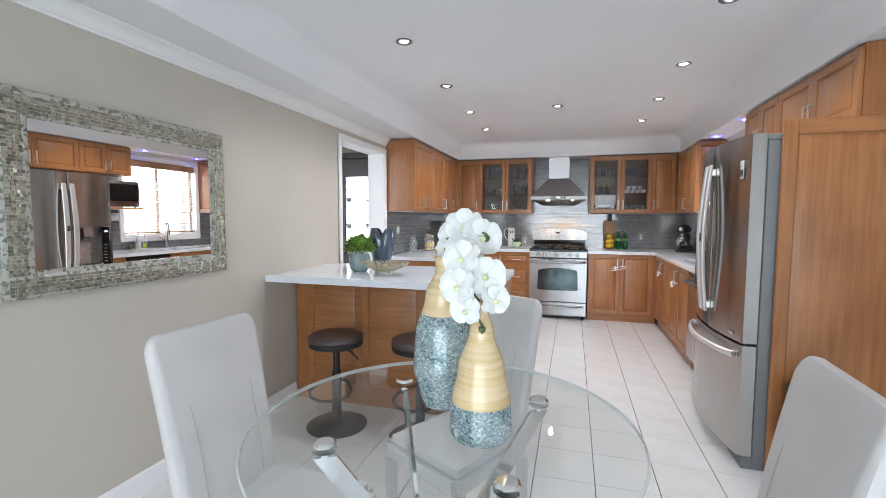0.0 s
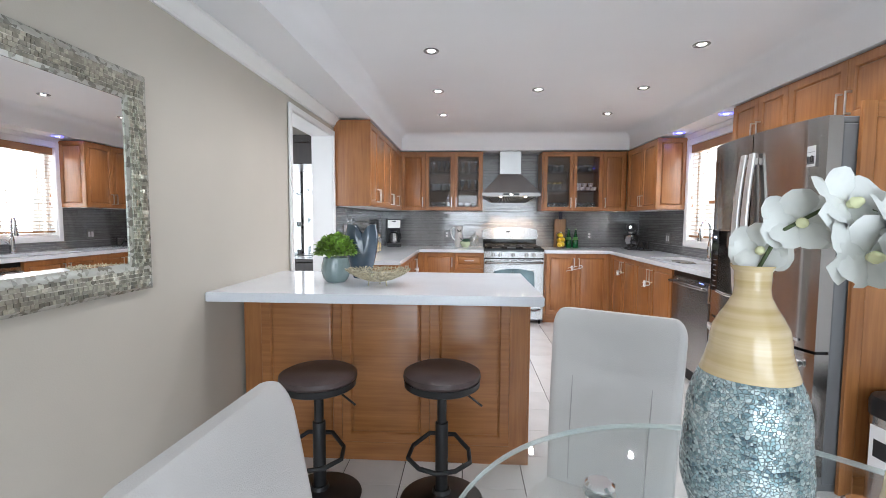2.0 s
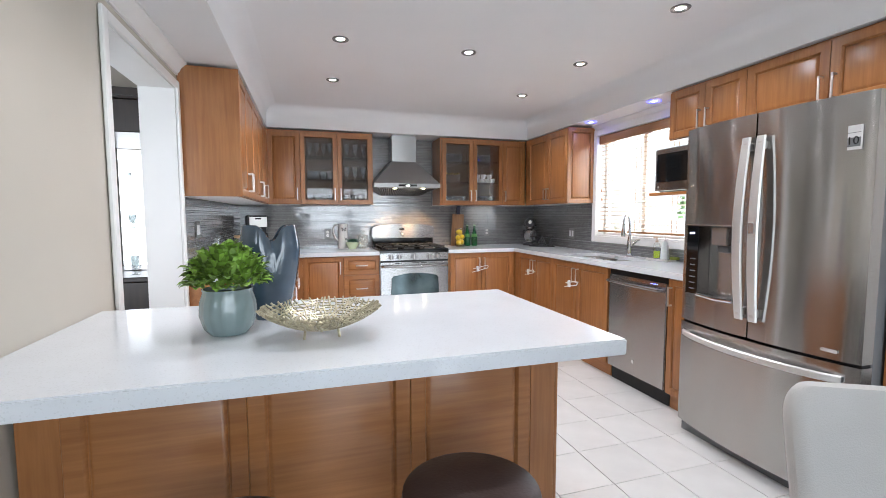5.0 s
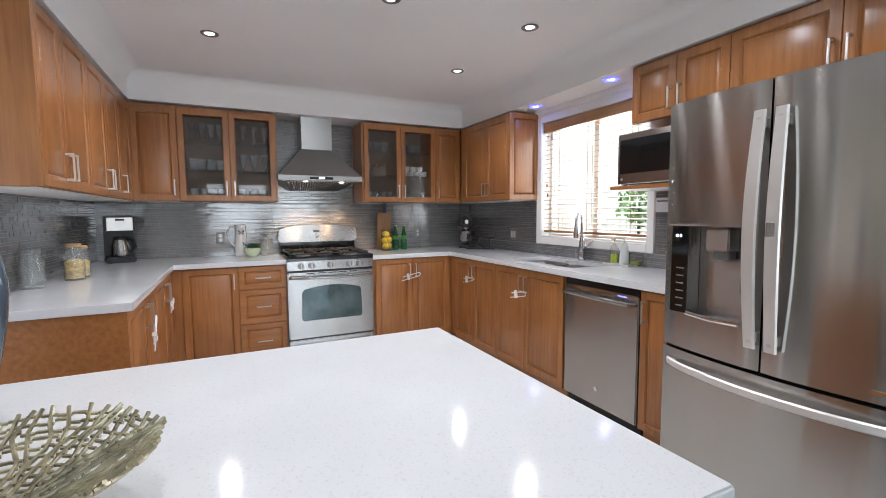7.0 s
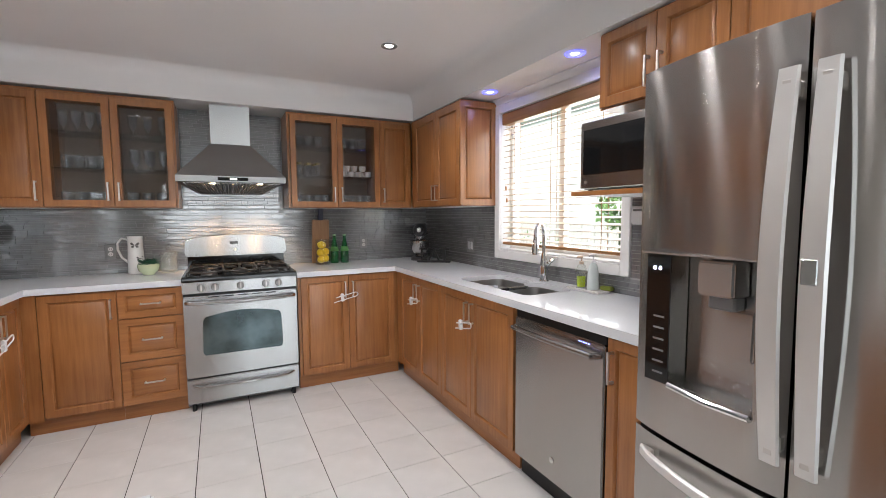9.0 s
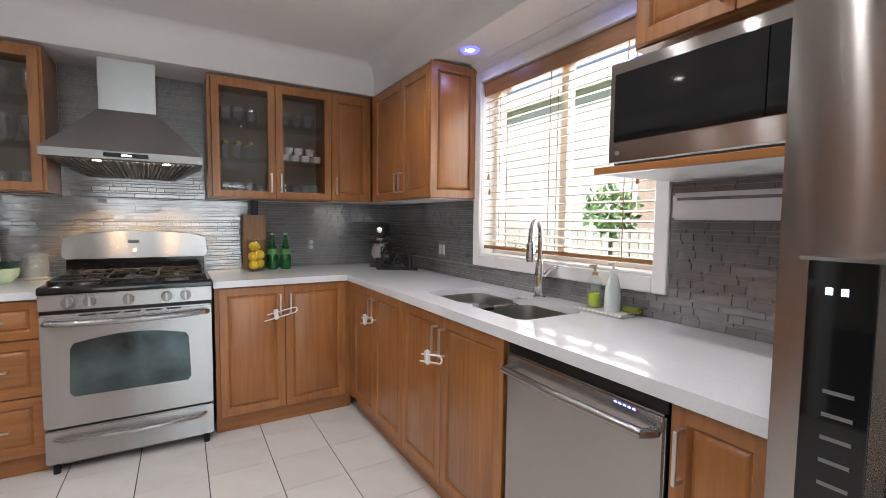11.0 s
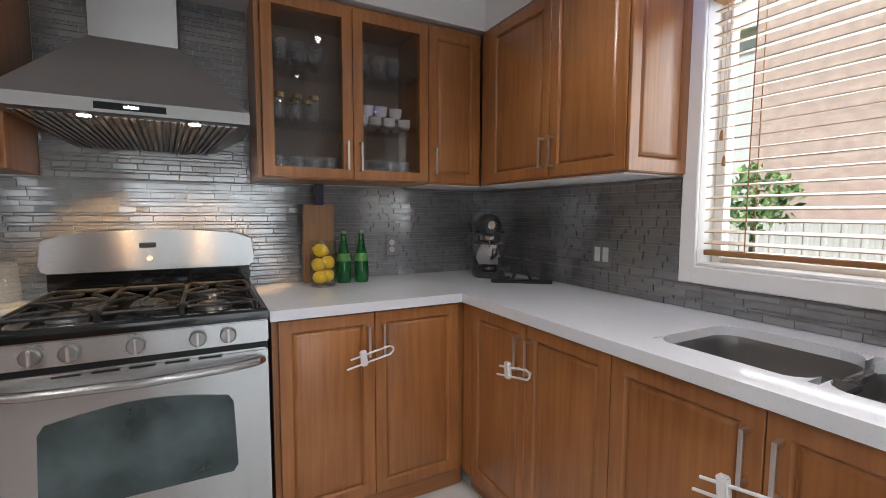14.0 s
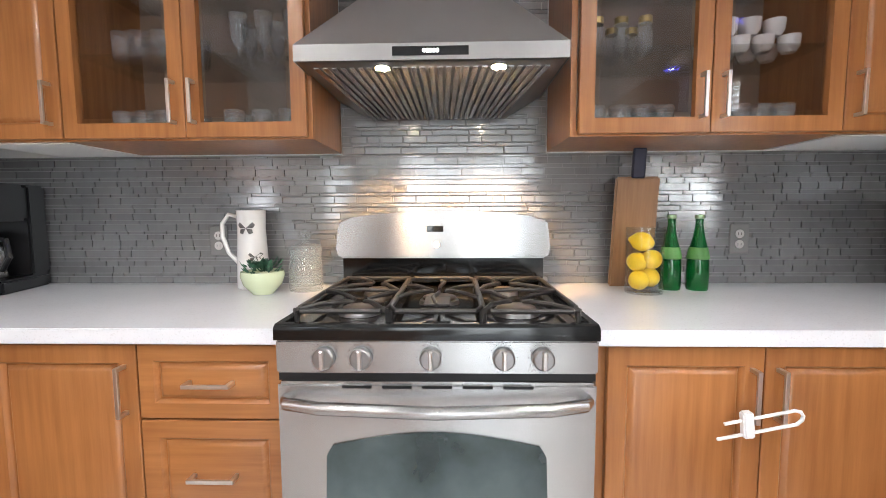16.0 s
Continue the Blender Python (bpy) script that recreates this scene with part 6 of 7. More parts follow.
part("bowl", lathe([(0, 0), (0.034, 0), (0.039, 0.006), (0.064, 0.034), (0.073, 0.064), (0.071, 0.080), (0.067, 0.079), (0.064, 0.065), (0, 0.06)], 32), M_CELADON, su)
own = bmesh.new()
rng = random.Random(3)
for k in range(110):
    a, rr2 = rng.uniform(0, 6.28), rng.uniform(0, 0.062)
    c = Vector((rr2 * math.cos(a), rr2 * math.sin(a), 0.075 + rng.uniform(0, 0.03)))
    tip = c + Vector((math.cos(a) * 0.018, math.sin(a) * 0.018, rng.uniform(0.008, 0.026)))
    side = (tip - c).cross(Vector((0, 0, 1))).normalized() * 0.007
    mid = (c + tip) / 2
    vs = [own.verts.new(p) for p in (c, mid + side, tip, mid - side, mid + Vector((0, 0, -0.006)))]
    own.faces.new((vs[0], vs[1], vs[2], vs[3])), own.faces.new((vs[0], vs[4], vs[2], vs[1])), own.faces.new((vs[0], vs[3], vs[2], vs[4]))
part("leaves", own, M_SUCC, su, "blue green fleshy leaves", kind="stuff")
cj = thing("cookie_jar", "empty clear glass cookie jar with ball lid", "jar", pose(0.243, 7.175, Z))
part("body", lathe([(0, 0), (0.056, 0), (0.060, 0.01), (0.060, 0.09), (0.055, 0.115), (0.056, 0.13), (0.062, 0.135), (0.062, 0.15), (0.054, 0.15), (0.052, 0.02), (0, 0.014)], 32), M_TUMBLER, cj)
part("lid", lathe([(0.058, 0.1505), (0.05, 0.165), (0.014, 0.172), (0.010, 0.178), (0.020, 0.19), (0.024, 0.203), (0.020, 0.216), (0, 0.222)], 28), M_TUMBLER, cj)

cm = thing("coffee_maker", "black and silver drip coffee maker with steel carafe", "coffee maker", pose(-0.905, 7.165, Z, 0, 0, 14) @ Matrix.Diagonal((1, 1, 1.08, 1)))
part("base", box(-0.10, -0.13, 0, 0.10, 0.13, 0.045, 0.008, 2), M_BLKPL, cm)
part("tower", box(-0.10, 0.03, 0.045, 0.10, 0.13, 0.36, 0.008, 2), M_BLKPL, cm)
part("head", box(-0.098, -0.12, 0.235, 0.098, 0.03, 0.36, 0.010, 2), M_BLKPL, cm)
part("front_plate", box(-0.088, -0.124, 0.245, 0.088, -0.1205, 0.345, 0.002), M_NICKEL, cm)
part("logo_plate", box(-0.03, -0.126, 0.32, 0.03, -0.1242, 0.335), M_BLKPL, cm)
ca = part("carafe", lathe([(0, 0.047), (0.058, 0.047), (0.062, 0.055), (0.060, 0.13), (0.045, 0.165), (0.044, 0.175), (0, 0.175)], 28, center=(0, -0.05, 0)), M_STEEL, cm)
part("carafe_lid", lathe([(0, 0.1755), (0.046, 0.1755), (0.040, 0.20), (0, 0.205)], 24, center=(0, -0.05, 0)), M_BLKPL, ca)
part("carafe_handle", sweep([(0.04, -0.06, 0.18), (0.09, -0.08, 0.175), (0.10, -0.085, 0.12), (0.065, -0.07, 0.075)], 0.009, 8), M_BLKPL, ca)
for x, y, h_, label in ((-0.925, 6.02, 0.20, "glass jar of yellow pasta with a cork lid"), (-0.93, 6.16, 0.18, "smaller glass jar of pasta beside the coffee maker"), (-1.03, 5.72, 0.19, "clear ribbed glass jar near the wall")):
    jr = thing("storage_jar", label, "jar", pose(x, y, Z), "storage jars")
    part("glass", lathe([(0, 0), (0.05, 0), (0.052, 0.01), (0.052, h_ * 0.75), (0.040, h_ * 0.9), (0.040, h_), (0.037, h_), (0.048, 0.02), (0, 0.01)], 28), M_TUMBLER, jr)
    if x > -1:
        part("pasta", lathe([(0, 0.012), (0.045, 0.012), (0.046, h_ * 0.55), (0.03, h_ * 0.62), (0, h_ * 0.6)], 20), M_PASTA, jr)
    part("lid", lathe([(0, h_ + 0.0005), (0.041, h_ + 0.0005), (0.041, h_ + 0.02), (0, h_ + 0.022)], 20), M_CORK if x > -1 else M_TUMBLER, jr)

mx = thing("stand_mixer", "dark grey stand mixer with a polished steel bowl in the corner", "stand mixer", pose(2.365, 7.065, Z, 0, 0, -118) @ Matrix.Diagonal((0.94, 0.94, 0.97, 1)))
part("base", ring_profile([[(x * k_ - 0.02, y * k_, z) for x, y in rounded(0.30, 0.19, 0.085, 8)] for z, k_ in ((0, 1.0), (0.018, 1.0), (0.028, 0.94), (0.032, 0.8))]), M_MIXER, mx)
part("column", ring_profile([[(x * sx - 0.115 + dx, y * sx, z) for x, y in rounded(0.10, 0.11, 0.04, 5)] for z, sx, dx in ((0.028, 1.15, 0), (0.08, 0.95, 0), (0.16, 0.88, -0.005), (0.235, 0.98, 0.01))]), M_MIXER, mx)
sec = []
for x, r, dz in ((-0.185, 0.02, 0.0), (-0.178, 0.04, 0.0), (-0.15, 0.058, 0.002), (-0.08, 0.070, 0.004), (0.02, 0.072, 0.004), (0.09, 0.066, 0.0), (0.128, 0.056, -0.004), (0.145, 0.040, -0.006), (0.150, 0.02, -0.006)):
    sec.append([(x, r * math.cos(a), 0.297 + dz + r * 0.92 * math.sin(a)) for a in [2 * math.pi * k / 28 for k in range(28)]])
part("motor_head", ring_profile(sec), M_MIXER, mx, "rounded bullet-shaped motor head")
part("hub_cap", disc_rod((0.147, 0, 0.305), (1, 0, 0), 0.024, 0.014, 24, bevel=0.004), M_CHROME, mx)
part("hub_knob", disc_rod((0.150, 0.026, 0.306), (0.3, 1, 0), 0.007, 0.022, 12, bevel=0.002), M_BLKPL, mx)
part("band", lathe([(0.045, 0.215), (0.056, 0.217), (0.060, 0.236), (0.056, 0.252), (0.045, 0.254)], 28, center=(0.055, 0, 0)), M_STEEL, mx, "ribbed chrome planetary ring")
part("beater_shaft", disc_rod((0.055, 0, 0.15), (0, 0, 1), 0.012, 0.066, 12), M_STEEL, mx)
part("bowl", lathe([(0, 0.034), (0.045, 0.034), (0.050, 0.046), (0.040, 0.056), (0.062, 0.072), (0.086, 0.11), (0.097, 0.15), (0.100, 0.195), (0.104, 0.197), (0.097, 0.198), (0.083, 0.11), (0, 0.06)], 36, center=(0.055, 0, 0)), M_BOWL, mx, "polished steel mixing bowl")
for y in (-0.062, 0.062):
    part("lock_lever", disc_rod((0.055, y, 0.262), (0, 1 if y > 0 else -1, 0), 0.006, 0.024, 12, bevel=0.002), M_BLKPL, mx)
sign = thing("letter_sign", "black wooden sign of standing letters reading EAT", "sign", pose(2.37, 6.765, Z, 0, 0, -38))
part("foot_bar", box(-0.155, -0.03, 0, 0.155, 0.03, 0.018, 0.003), M_MATTBLK, sign)
for ch, x in (("E", -0.135), ("A", -0.055), ("T", 0.050)):
    tx = bpy.data.curves.new("letter", "FONT")
    tx.body, tx.size, tx.extrude = ch, 0.165, 0.011
    tx.materials.append(M_MATTBLK)
    tagged(obj("letter", tx, sign, pose(x, 0.0, 0.0185, 90, 0, 0)), label="black standing letter %s" % ch)
tray = thing("soap_tray", "small white rectangular tray by the sink", "tray", pose(2.475, 4.965, Z))
part("dish", box(-0.05, -0.125, 0, 0.05, 0.125, 0.014, 0.006, 2), M_PORC, tray)
sb = thing("soap_bottle", "clear pump bottle of yellow green dish soap", "soap bottle", pose(2.475, 5.015, Z + 0.0145), "soap bottles")
part("bottle", lathe([(0, 0), (0.032, 0), (0.034, 0.006), (0.034, 0.10), (0.026, 0.125), (0.012, 0.135), (0, 0.135)], 24, squash=0.8), M_TUMBLER, sb)
part("soap", lathe([(0, 0.004), (0.023, 0.004), (0.024, 0.062), (0, 0.062)], 24), M_SOAPY, sb)
part("pump", join(lathe([(0, 0.136), (0.013, 0.136), (0.013, 0.15), (0.005, 0.152), (0.005, 0.172), (0, 0.172)], 12), box(-0.035, -0.006, 0.17, 0.008, 0.006, 0.181, 0.002)), M_SLAT, sb)
sb = thing("soap_bottle", "white pump bottle of pale hand soap", "soap bottle", pose(2.47, 4.92, Z + 0.0145), "soap bottles")
part("bottle", lathe([(0, 0), (0.036, 0), (0.038, 0.01), (0.035, 0.09), (0.024, 0.135), (0.014, 0.15), (0, 0.15)], 24, squash=0.75), M_SOAPW, sb)
part("pump", join(lathe([(0, 0.151), (0.014, 0.151), (0.014, 0.165), (0.005, 0.168), (0.005, 0.19), (0, 0.19)], 12), box(-0.035, -0.006, 0.188, 0.008, 0.006, 0.20, 0.002)), M_WPLAS, sb)
sp = solo("sponge", box(-0.02, -0.035, 0, 0.02, 0.035, 0.022, 0.005, 2), mat("olive_sponge", (0.22, 0.26, 0.04), 0.9), "olive green kitchen sponge behind the soap bottles", "sponge", pose(2.515, 4.86, Z + 0.0145, 0, 0, 10))
ct = solo("canister", lathe([(0, 0), (0.048, 0), (0.05, 0.006), (0.05, 0.155), (0.046, 0.16), (0.044, 0.02), (0, 0.015)], 28), M_STEEL_D, "dark metal canister at the end of the worktop", "canister", pose(2.40, 4.225, Z))

# ---- outlets and switches ----
def outlet(m, material, label, toggles=0):
    o = thing("wall_outlet" if not toggles else "light_switch", label, "wall outlet" if not toggles else "light switch", m)
    w = 0.036 if not toggles else 0.058
    part("plate", box(-w, -0.006, -0.058, w, 0, 0.058, 0.002), material, o)
    if toggles:
        for x in (-0.024, 0.024):
            part("rocker", box(x - 0.017, -0.010, -0.034, x + 0.017, -0.0062, 0.034, 0.002), M_WPLAS, o)
    else:
        for z in (-0.02, 0.02):
            s = part("socket", disc_rod((0, -0.0062, z), (0, -1, 0), 0.0165, 0.002, 20), M_NICKEL, o)
            for x in (-0.006, 0.006):
                part("slot", box(x - 0.001, -0.0088, z - 0.005, x + 0.001, -0.0083, z + 0.005), M_BLKPL, s)
outlet(pose(-0.15, WALL_N - 0.009, 1.122), M_PLATE, "duplex outlet in a steel plate on the tiles")
outlet(pose(1.868, WALL_N - 0.009, 1.122), M_PLATE, "duplex outlet in a steel plate near the bottles")
outlet(pose(WALL_E - 0.009, 6.40, 1.122, 0, 0, -90), M_PLATE, "double white rocker switch on the tiled wall", 2)
outlet(pose(WALL_W + 0.009, 5.35, 1.24, 0, 0, 90), M_PLATE, "double white rocker switch beside the dining opening", 2)

# ---- white cabinet locks ----
def cabinet_lock(m, dz=0.0):
    o = thing("cabinet_lock", "white plastic sliding child lock looped over two handles", "cabinet lock", m, "cabinet locks")
    part("loop", sweep([(-0.135, -0.012, -0.012), (0.052, -0.012, -0.012), (0.066, -0.012, -0.004), (0.070, -0.012, 0.006), (0.066, -0.012, 0.016), (0.052, -0.012, 0.022), (-0.112, -0.012, 0.022)], 0.0042, 8), M_WPLAS, o)
    part("slider", box(-0.074, -0.022, -0.028, -0.048, -0.001, 0.036, 0.004, 2), M_WPLAS, o, m=pose(0, 0, 0, 0, 6, 0))
def lock_at(x, y, z, rz):
    cabinet_lock(pose(x, y, z, 0, -12, 0) if rz == 0 else pose(x, y, z, 0, 0, rz) @ pose(0, 0, 0, 0, -12, 0))
lock_at(1.537, FN - 0.046, 0.728, 0)
lock_at(FE - 0.046, 6.215, 0.718, -90)
lock_at(FE - 0.046, 5.42, 0.705, -90)
cabinet_lock(pose(FW + 0.046, 5.52, 0.715, 0, 0, 90) @ pose(0, 0, 0, 0, -50, 0))
lock_at(FW + 0.046, 6.345, 0.70, 90)

# ---- glassware in the glass cabinets ----
TUM = lathe([(0, 0), (0.026, 0), (0.031, 0.004), (0.034, 0.095), (0.0325, 0.095), (0.029, 0.012), (0, 0.010)], 18)
TUM = mesh_of("tumbler", TUM, M_TUMBLER)
FLU = mesh_of("flute", lathe([(0, 0), (0.028, 0), (0.026, 0.004), (0.005, 0.012), (0.006, 0.03), (0.024, 0.07), (0.030, 0.15), (0.0285, 0.15), (0.020, 0.07), (0, 0.035)], 18), M_TUMBLER)
CUP = mesh_of("cup", lathe([(0, 0), (0.020, 0), (0.030, 0.015), (0.033, 0.05), (0.031, 0.05), (0.026, 0.015), (0, 0.01)], 18), M_PORC)
SPI = mesh_of("spice_jar", lathe([(0, 0), (0.022, 0), (0.023, 0.005), (0.023, 0.085), (0.018, 0.095), (0, 0.095)], 16), M_TUMBLER)
M_GOLDLID = mat("gold_lid", (0.55, 0.40, 0.16), 0.35, metal=0.8)
LID = mesh_of("lid", lathe([(0, 0.0955), (0.021, 0.0955), (0.021, 0.115), (0, 0.116)], 16), M_GOLDLID)
rng = random.Random(21)


def row_of(mesh, name, label, cat, x0, x1, n, z, y=7.10, lid=None, rows=2):
    for k in range(n):
        for j in range(rows):
            o = obj(name, mesh, None, pose(x0 + (x1 - x0) * (k + 0.5) / n + rng.uniform(-0.006, 0.006), y + 0.085 * j + rng.uniform(-0.006, 0.006), z, 0, 0, rng.uniform(0, 360)))
            tagged(o, label, cat, cat + "s in the cabinet")
            if lid is not None:
                obj("lid", lid, o)


ZB, Z1, Z2 = UZ0 + 0.0185, UZ0 + 0.2765, UZ0 + 0.5265
row_of(TUM, "tumbler", "clear glass tumbler in the glass-door cabinet", "glass", -0.37, -0.08, 4, ZB)
row_of(TUM, "tumbler", "clear glass tumbler in the glass-door cabinet", "glass", 0.0, 0.28, 3, ZB)
row_of(TUM, "tumbler", "clear glass tumbler on a glass shelf", "glass", -0.37, -0.08, 4, Z1)
row_of(FLU, "tall_glass", "tall footed glass on a glass shelf", "tall glass", 0.02, 0.30, 3, Z1)
row_of(FLU, "tall_glass", "tall footed glass on the upper glass shelf", "tall glass", -0.37, -0.08, 4, Z2, rows=1)
row_of(FLU, "tall_glass", "tall footed glass on the upper glass shelf", "tall glass", 0.02, 0.30, 3, Z2, rows=1)
row_of(TUM, "tumbler", "clear glass tumbler at the cabinet bottom", "glass", 1.21, 1.50, 4, ZB)
row_of(TUM, "tumbler", "clear glass tumbler at the cabinet bottom", "glass", 1.60, 1.88, 4, ZB)
row_of(SPI, "storage_jar", "small glass jar with a gold lid", "small jar", 1.21, 1.43, 3, Z1, lid=LID)
row_of(CUP, "teacup", "white porcelain teacup on a glass shelf", "teacup", 1.59, 1.89, 4, Z1)
row_of(CUP, "teacup", "white porcelain teacup stacked on another", "teacup", 1.62, 1.84, 3, Z1 + 0.0505, rows=1)
row_of(TUM, "tumbler", "clear glass tumbler on the upper shelf", "glass", 1.21, 1.45, 3, Z2)
row_of(TUM, "tumbler", "clear glass tumbler on the upper shelf", "glass", 1.60, 1.84, 3, Z2)

# ---- recessed lights ----
def downlight(x, y, z, glow, blue=False):
    d = thing("recessed_light", "small round recessed light with a steel trim ring" if not blue else "bluish recessed light over the window", "ceiling light", pose(x, y, z), "ceiling lights")
    part("trim_ring", lathe([(0.052, -0.0005), (0.054, -0.004), (0.050, -0.008), (0.036, -0.008), (0.030, -0.002), (0.030, -0.0005)], 28), mat("blue_led_ring", (0.10, 0.10, 1.0), 0.4, vary=0, emit=3) if blue else M_STEEL_D, d)
    part("bulb", lathe([(0, -0.007), (0.018, -0.006), (0.024, -0.002), (0.024, -0.0008), (0, -0.0008)], 20), glow, d)


CL = [(-0.115, 3.10), (-0.115, 4.06), (-0.13, 5.00), (-0.135, 5.90), (0.755, 4.985), (1.655, 3.04), (1.656, 4.02), (1.655, 4.965), (1.635, 5.89)]
for x, y in CL:
    downlight(x, y, CEIL, M_LAMP)
    lamp("downlight", "SPOT", 20, look((x, y, CEIL - 0.02), (x + 0.0001, y, 0)), (1, 0.96, 0.94), spot=radians(143), soft=0.018)
for y in (4.98, 5.82):
    downlight(2.365, y, SOFFIT, M_LAMPB, True)
    lamp("downlight_cool", "SPOT", 1.2, look((2.40, y, SOFFIT - 0.02), (2.42, y, 0)), (0.42, 0.45, 1), spot=radians(150), soft=0.03)
built("window_cornice", prism([(WALL_E, SOFFIT - 0.05), (WALL_E - 0.012, SOFFIT - 0.05), (WALL_E - 0.018, SOFFIT - 0.03), (WALL_E - 0.045, SOFFIT - 0.008), (WALL_E - 0.045, SOFFIT), (WALL_E, SOFFIT)], 4.74, 6.02), M_TRIM)

# ---- dining room hutch ----
ht = thing("china_hutch", "dark walnut china hutch with glass doors and shelves", "china cabinet", pose(-2.35, 5.47, 0))
HWD = 1.02
part("base", box(0, 0, 0, HWD, 0.45, 0.88, 0.006), M_DARKWD, ht)
part("ledge", box(-0.02, -0.02, 0.88, HWD + 0.02, 0.45, 0.915, 0.006), M_DARKWD, ht)
part("side", box(0, 0.02, 0.915, 0.05, 0.45, 1.90), M_DARKWD, ht)
part("side", box(HWD - 0.03, 0.40, 0.915, HWD, 0.45, 1.90), M_DARKWD, ht)
part("crown", box(-0.01, 0, 1.90, HWD + 0.01, 0.45, 2.12, 0.006), M_DARKWD, ht)
part("cornice", box(-0.05, -0.04, 2.12, HWD + 0.05, 0.45, 2.19, 0.015, 2), M_DARKWD, ht)
# mirror added so that the hutch back shows the glowing panel as window light
part("mirror_back", box(0.05, 0.43, 0.92, HWD - 0.03, 0.44, 1.90), M_MIRROR, ht)
part("middle_post", box(0.45, 0.02, 0.915, 0.48, 0.05, 1.90), M_DARKWD, ht)
for z in (1.24, 1.58):
    part("shelf", box(0.05, 0.04, z, HWD - 0.001, 0.43, z + 0.008), M_GLASS, ht, "clear glass shelf")
for z, n in ((0.9155, 5), (1.2485, 5), (1.5885, 6)):
    for k in range(n):
        me = (TUM, FLU, CUP)[(k + int(z * 10)) % 3]
        tagged(obj("glassware", me, None, pose(-2.2 + 0.16 * k, 5.62 + 0.05 * (k % 2), z)), "clear stemware or white cup on the hutch shelf", "glassware", "hutch glassware")

# ---- bin ----
bn = thing("pedal_bin", "stainless steel pedal bin with black lid beside the end panel", "trash bin", pose(2.13, 2.99, 0, 0, 0, 4))
part("body", ring_profile([[(x, y, z) for x, y in rounded(0.29, 0.24, 0.10, 6)] for z in (0.02, 0.46)]), M_STEEL, bn)
part("foot_rim", ring_profile([[(x, y, z) for x, y in rounded(0.30, 0.25, 0.105, 6)] for z in (0, 0.03)]), M_BLKPL, bn)
part("lid", ring_profile([[(x * s, y * s, z) for x, y in rounded(0.30, 0.25, 0.105, 6)] for z, s in ((0.461, 1.0), (0.525, 1.0), (0.545, 0.94), (0.553, 0.8))]), M_BLKPL, bn)
part("pedal", box(-0.05, -0.175, 0.012, 0.05, -0.125, 0.028, 0.004), M_BLKPL, bn)
part("sticker", box(-0.149, -0.05, 0.22, -0.1455, 0.05, 0.42), M_WPLAS, bn, "white product sticker")
part("print_bar", box(-0.1502, -0.03, 0.28, -0.1492, 0.03, 0.36), M_BLKPL, bn)

# ---- backsplash strips ----
def backing(name, x0, y0, z0, x1, y1, z1):
    return tagged(built(name, box(x0, y0, z0, x1, y1, z1), M_SGROUT), "grey glass and metal strip mosaic backsplash", "backsplash")


bs_n = backing("backsplash_north", WALL_W + 0.004, WALL_N - 0.004, COUNTER + 0.0006, WALL_E - 0.0045, WALL_N - 0.0005, UZ0 - 0.006)
bs_h = backing("backsplash_hood", 0.347, WALL_N - 0.0045, UZ0 - 0.005, 1.133, WALL_N - 0.0005, SOFFIT - 0.0008)
bs_e = backing("backsplash_east", WALL_E - 0.004, 4.16, COUNTER + 0.0006, WALL_E - 0.0005, WALL_N - 0.005, 1.049)
bs_e2 = backing("backsplash_east_corner", WALL_E - 0.004, 6.022, 1.0495, WALL_E - 0.0005, WALL_N - 0.005, UZ0 - 0.006)
bs_e3 = backing("backsplash_east_shelf", WALL_E - 0.004, 4.16, 1.0495, WALL_E - 0.0005, 4.738, 1.475)
bs_w = backing("backsplash_west", WALL_W + 0.0005, 5.02, COUNTER + 0.0006, WALL_W + 0.004, WALL_N - 0.005, UZ0 - 0.006)

HEIGHTS = (0.028, 0.014, 0.028, 0.021, 0.014)
LENGTHS = (0.048, 0.066, 0.09, 0.115, 0.14)
STRIP = {}
for h_ in set(HEIGHTS):
    for l_ in LENGTHS:
        STRIP[h_, l_] = mesh_of("mosaic_strip", box(0, -0.0045, 0, l_ - 0.003, 0, h_ - 0.003, 0.0012), M_STRIP, False)
budget = [300]
rng = random.Random(77)


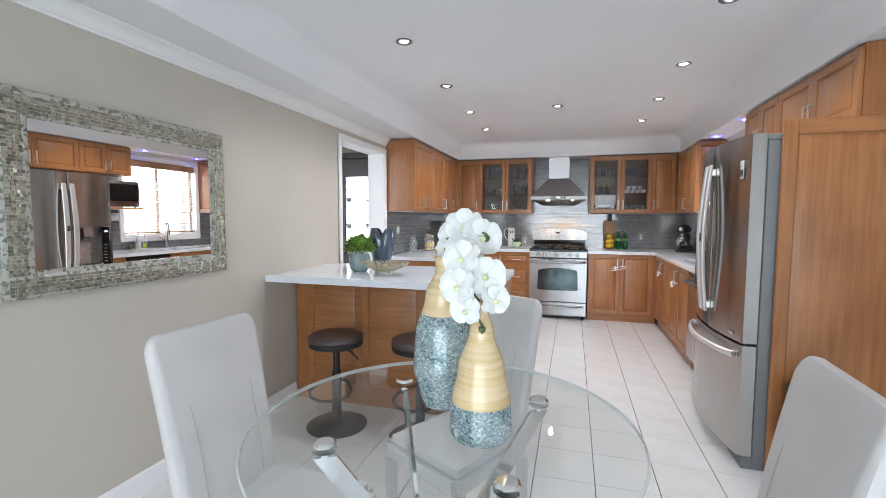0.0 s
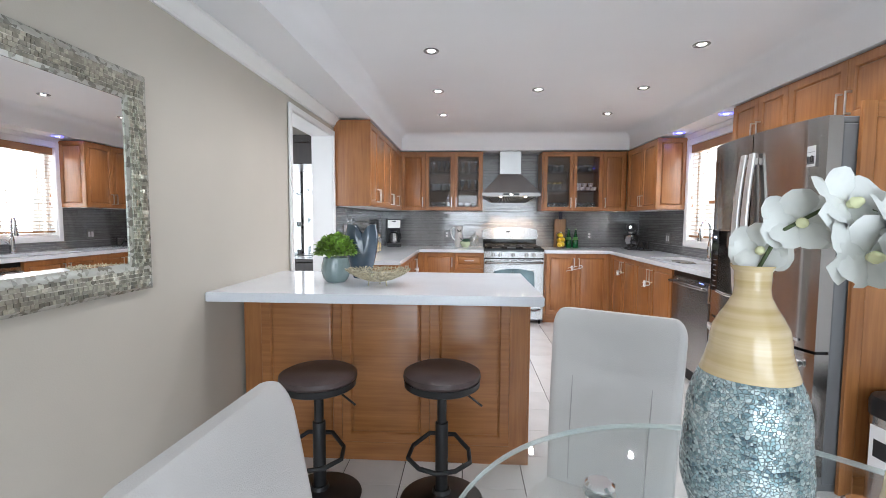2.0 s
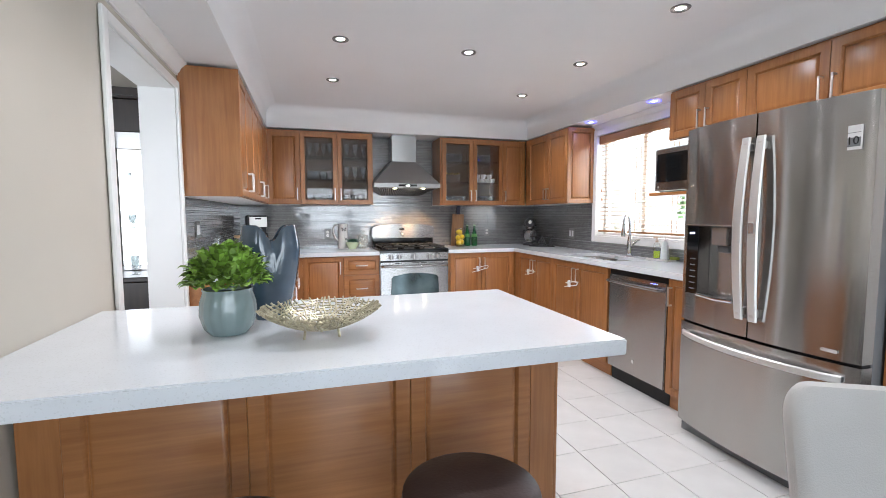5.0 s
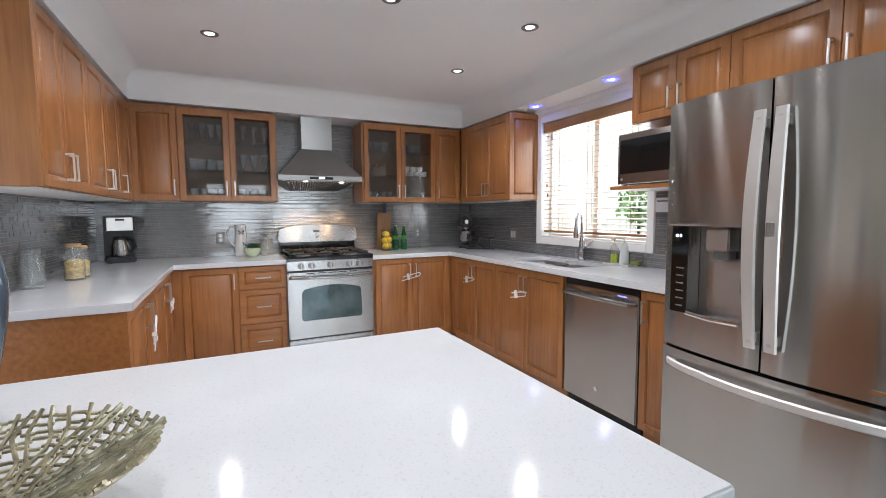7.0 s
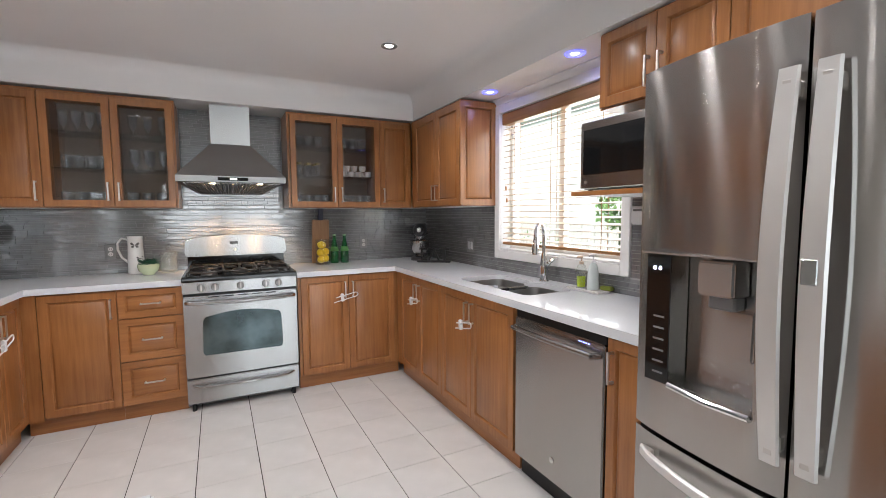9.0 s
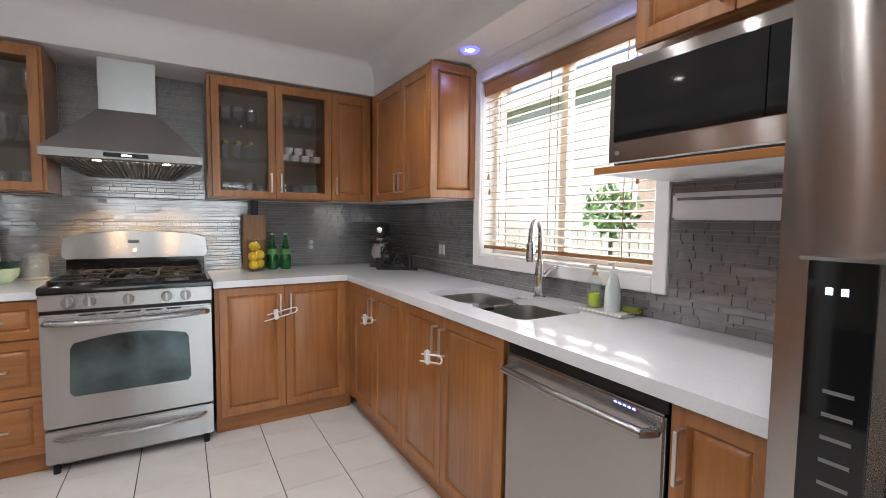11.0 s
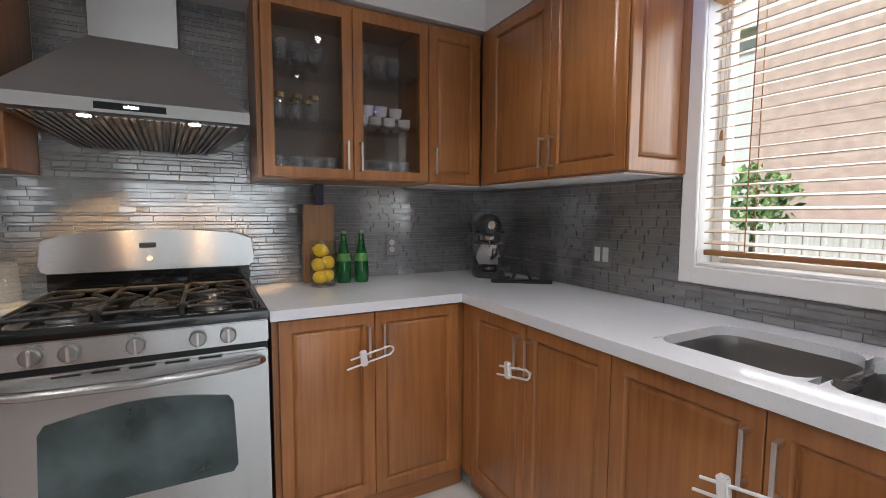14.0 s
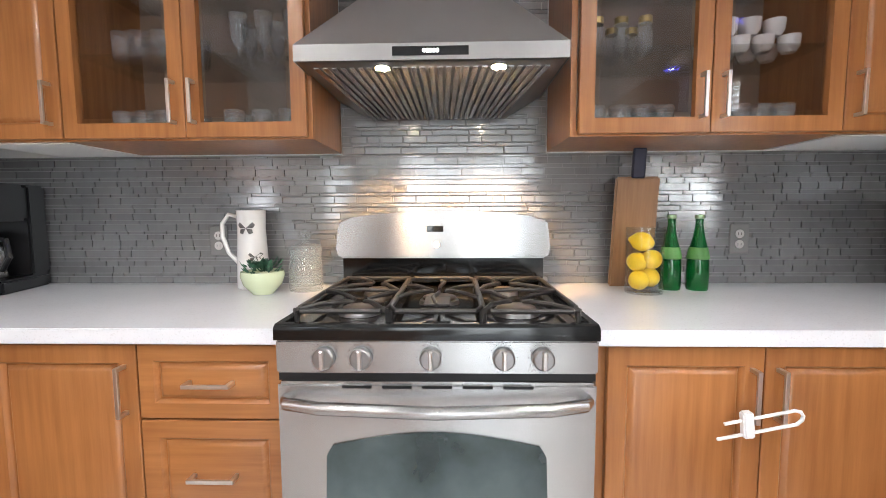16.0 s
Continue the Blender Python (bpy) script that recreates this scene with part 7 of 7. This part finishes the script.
def lay(holder, m, width, z0, z1, single=None):
    """Rows of strips in local x and z on the wall pose m; those for which single(x) holds are objects of their own, the rest one mesh."""
    verts, faces = [], []
    z, i = z0, 0
    while z < z1 - 0.006:
        h_ = HEIGHTS[i % 5]
        hh = min(h_, z1 - z)
        x = -rng.uniform(0, 0.06)
        while x < width - 0.004:
            l_ = rng.choice(LENGTHS)
            a, b = max(0.0, x), min(width, x + l_)
            if b - a > 0.006:
                whole = a == x and abs(b - x - l_) < 1e-9 and hh == h_
                if single and whole and budget[0] > 0 and single(a, z):
                    tilt = rng.uniform(-0.3, 0.3)
                    obj("mosaic_strip", STRIP[h_, l_], holder, m @ pose(a, -0.0002, z, rng.uniform(-0.3, 0.3), 0, tilt))
                    budget[0] -= 1
                else:
                    t1, t2 = rng.uniform(-0.0005, 0.0005), rng.uniform(-0.0001, 0.0001)
                    n0 = len(verts)
                    for px, pz, py in ((a, z, -0.0042 + t1 + t2), (b - 0.003, z, -0.0042 - t1 + t2), (b - 0.003, z + hh - 0.003, -0.0042 - t1 - t2), (a, z + hh - 0.003, -0.0042 + t1 - t2),
                                       (a, z, 0), (b - 0.003, z, 0), (b - 0.003, z + hh - 0.003, 0), (a, z + hh - 0.003, 0)):
                        verts.append(tuple(m @ Vector((px, py, pz))))
                    faces += [tuple(n0 + q for q in f) for f in ((0, 1, 2, 3), (0, 4, 5, 1), (1, 5, 6, 2), (2, 6, 7, 3), (3, 7, 4, 0))]
            x += l_
        z, i = z + h_, i + 1
    me = bpy.data.meshes.new("mosaic_strips")
    me.from_pydata(verts, [], faces)
    me.materials.append(M_STRIP)
    tagged(obj("mosaic_strips", me, holder), "grey glossy mosaic strips", kind="stuff")


lay(bs_h, pose(0.348, WALL_N - 0.0045, 0), 0.784, UZ0 - 0.004, SOFFIT - 0.002, lambda x, z: z < 1.6)
lay(bs_n, pose(WALL_W + 0.008, WALL_N - 0.004, 0), WALL_E - WALL_W - 0.016, COUNTER + 0.002, UZ0 - 0.008, lambda x, z: 1.2 < x < 2.6)
lay(bs_e, pose(WALL_E - 0.004, WALL_N - 0.008, 0, 0, 0, -90), WALL_N - 0.008 - 4.162, COUNTER + 0.002, 1.047)
lay(bs_e2, pose(WALL_E - 0.004, WALL_N - 0.008, 0, 0, 0, -90), WALL_N - 0.008 - 6.024, 1.05, UZ0 - 0.008)
lay(bs_e3, pose(WALL_E - 0.004, 4.736, 0, 0, 0, -90), 4.736 - 4.162, 1.05, 1.472)
lay(bs_w, pose(WALL_W + 0.004, 5.022, 0, 0, 0, 90), WALL_N - 0.01 - 5.022, COUNTER + 0.002, UZ0 - 0.008)

# ---- floor tiles ----
floor = tagged(obj("floor", None), "white square ceramic floor tiles with dark thin joints", "floor", kind="structure")
P, OX, OY = 0.3135, 1.067, 5.605
TILE = mesh_of("tile", box(0.0024, 0.0012, -0.006, P - 0.0024, P - 0.0012, 0, 0.0006), M_TILE, False)
verts, faces, singles = [], [], 0
for i in range(-8, 6):
    for j in range(-24, 7):
        x0, y0 = OX + P * i, OY + P * j
        a, b, c, d = max(x0, WALL_W + 0.001), min(x0 + P, WALL_E), max(y0, WALL_S + 0.001), min(y0 + P, WALL_N)
        if b - a < 0.02 or d - c < 0.02:
            continue
        if a == x0 and b == x0 + P and c == y0 and d == y0 + P and y0 > 0.9 and singles < 300:
            obj("tile", TILE, floor, pose(x0, y0, 0))
            singles += 1
        else:
            n0 = len(verts)
            for z in (0.0, -0.006):
                verts += [(a + 0.001, c + 0.001, z), (b - 0.001, c + 0.001, z), (b - 0.001, d - 0.001, z), (a + 0.001, d - 0.001, z)]
            faces += [tuple(n0 + q for q in f) for f in ((0, 1, 2, 3), (0, 4, 5, 1), (1, 5, 6, 2), (2, 6, 7, 3), (3, 7, 4, 0))]
me = bpy.data.meshes.new("cut_tiles")
me.from_pydata(verts, [], faces)
me.materials.append(M_TILE)
tagged(obj("cut_tiles", me, floor), "cut white floor tiles along the edges", kind="stuff")
bm = box(WALL_W - T, 4.035, -0.006, WALL_W, 4.97, 0.0)
built("threshold", bm, M_DARKWD)
built("dining_floor", box(DX - 3.4, DY0, -0.006, DX, DY1, -0.0005), M_DARKWD)
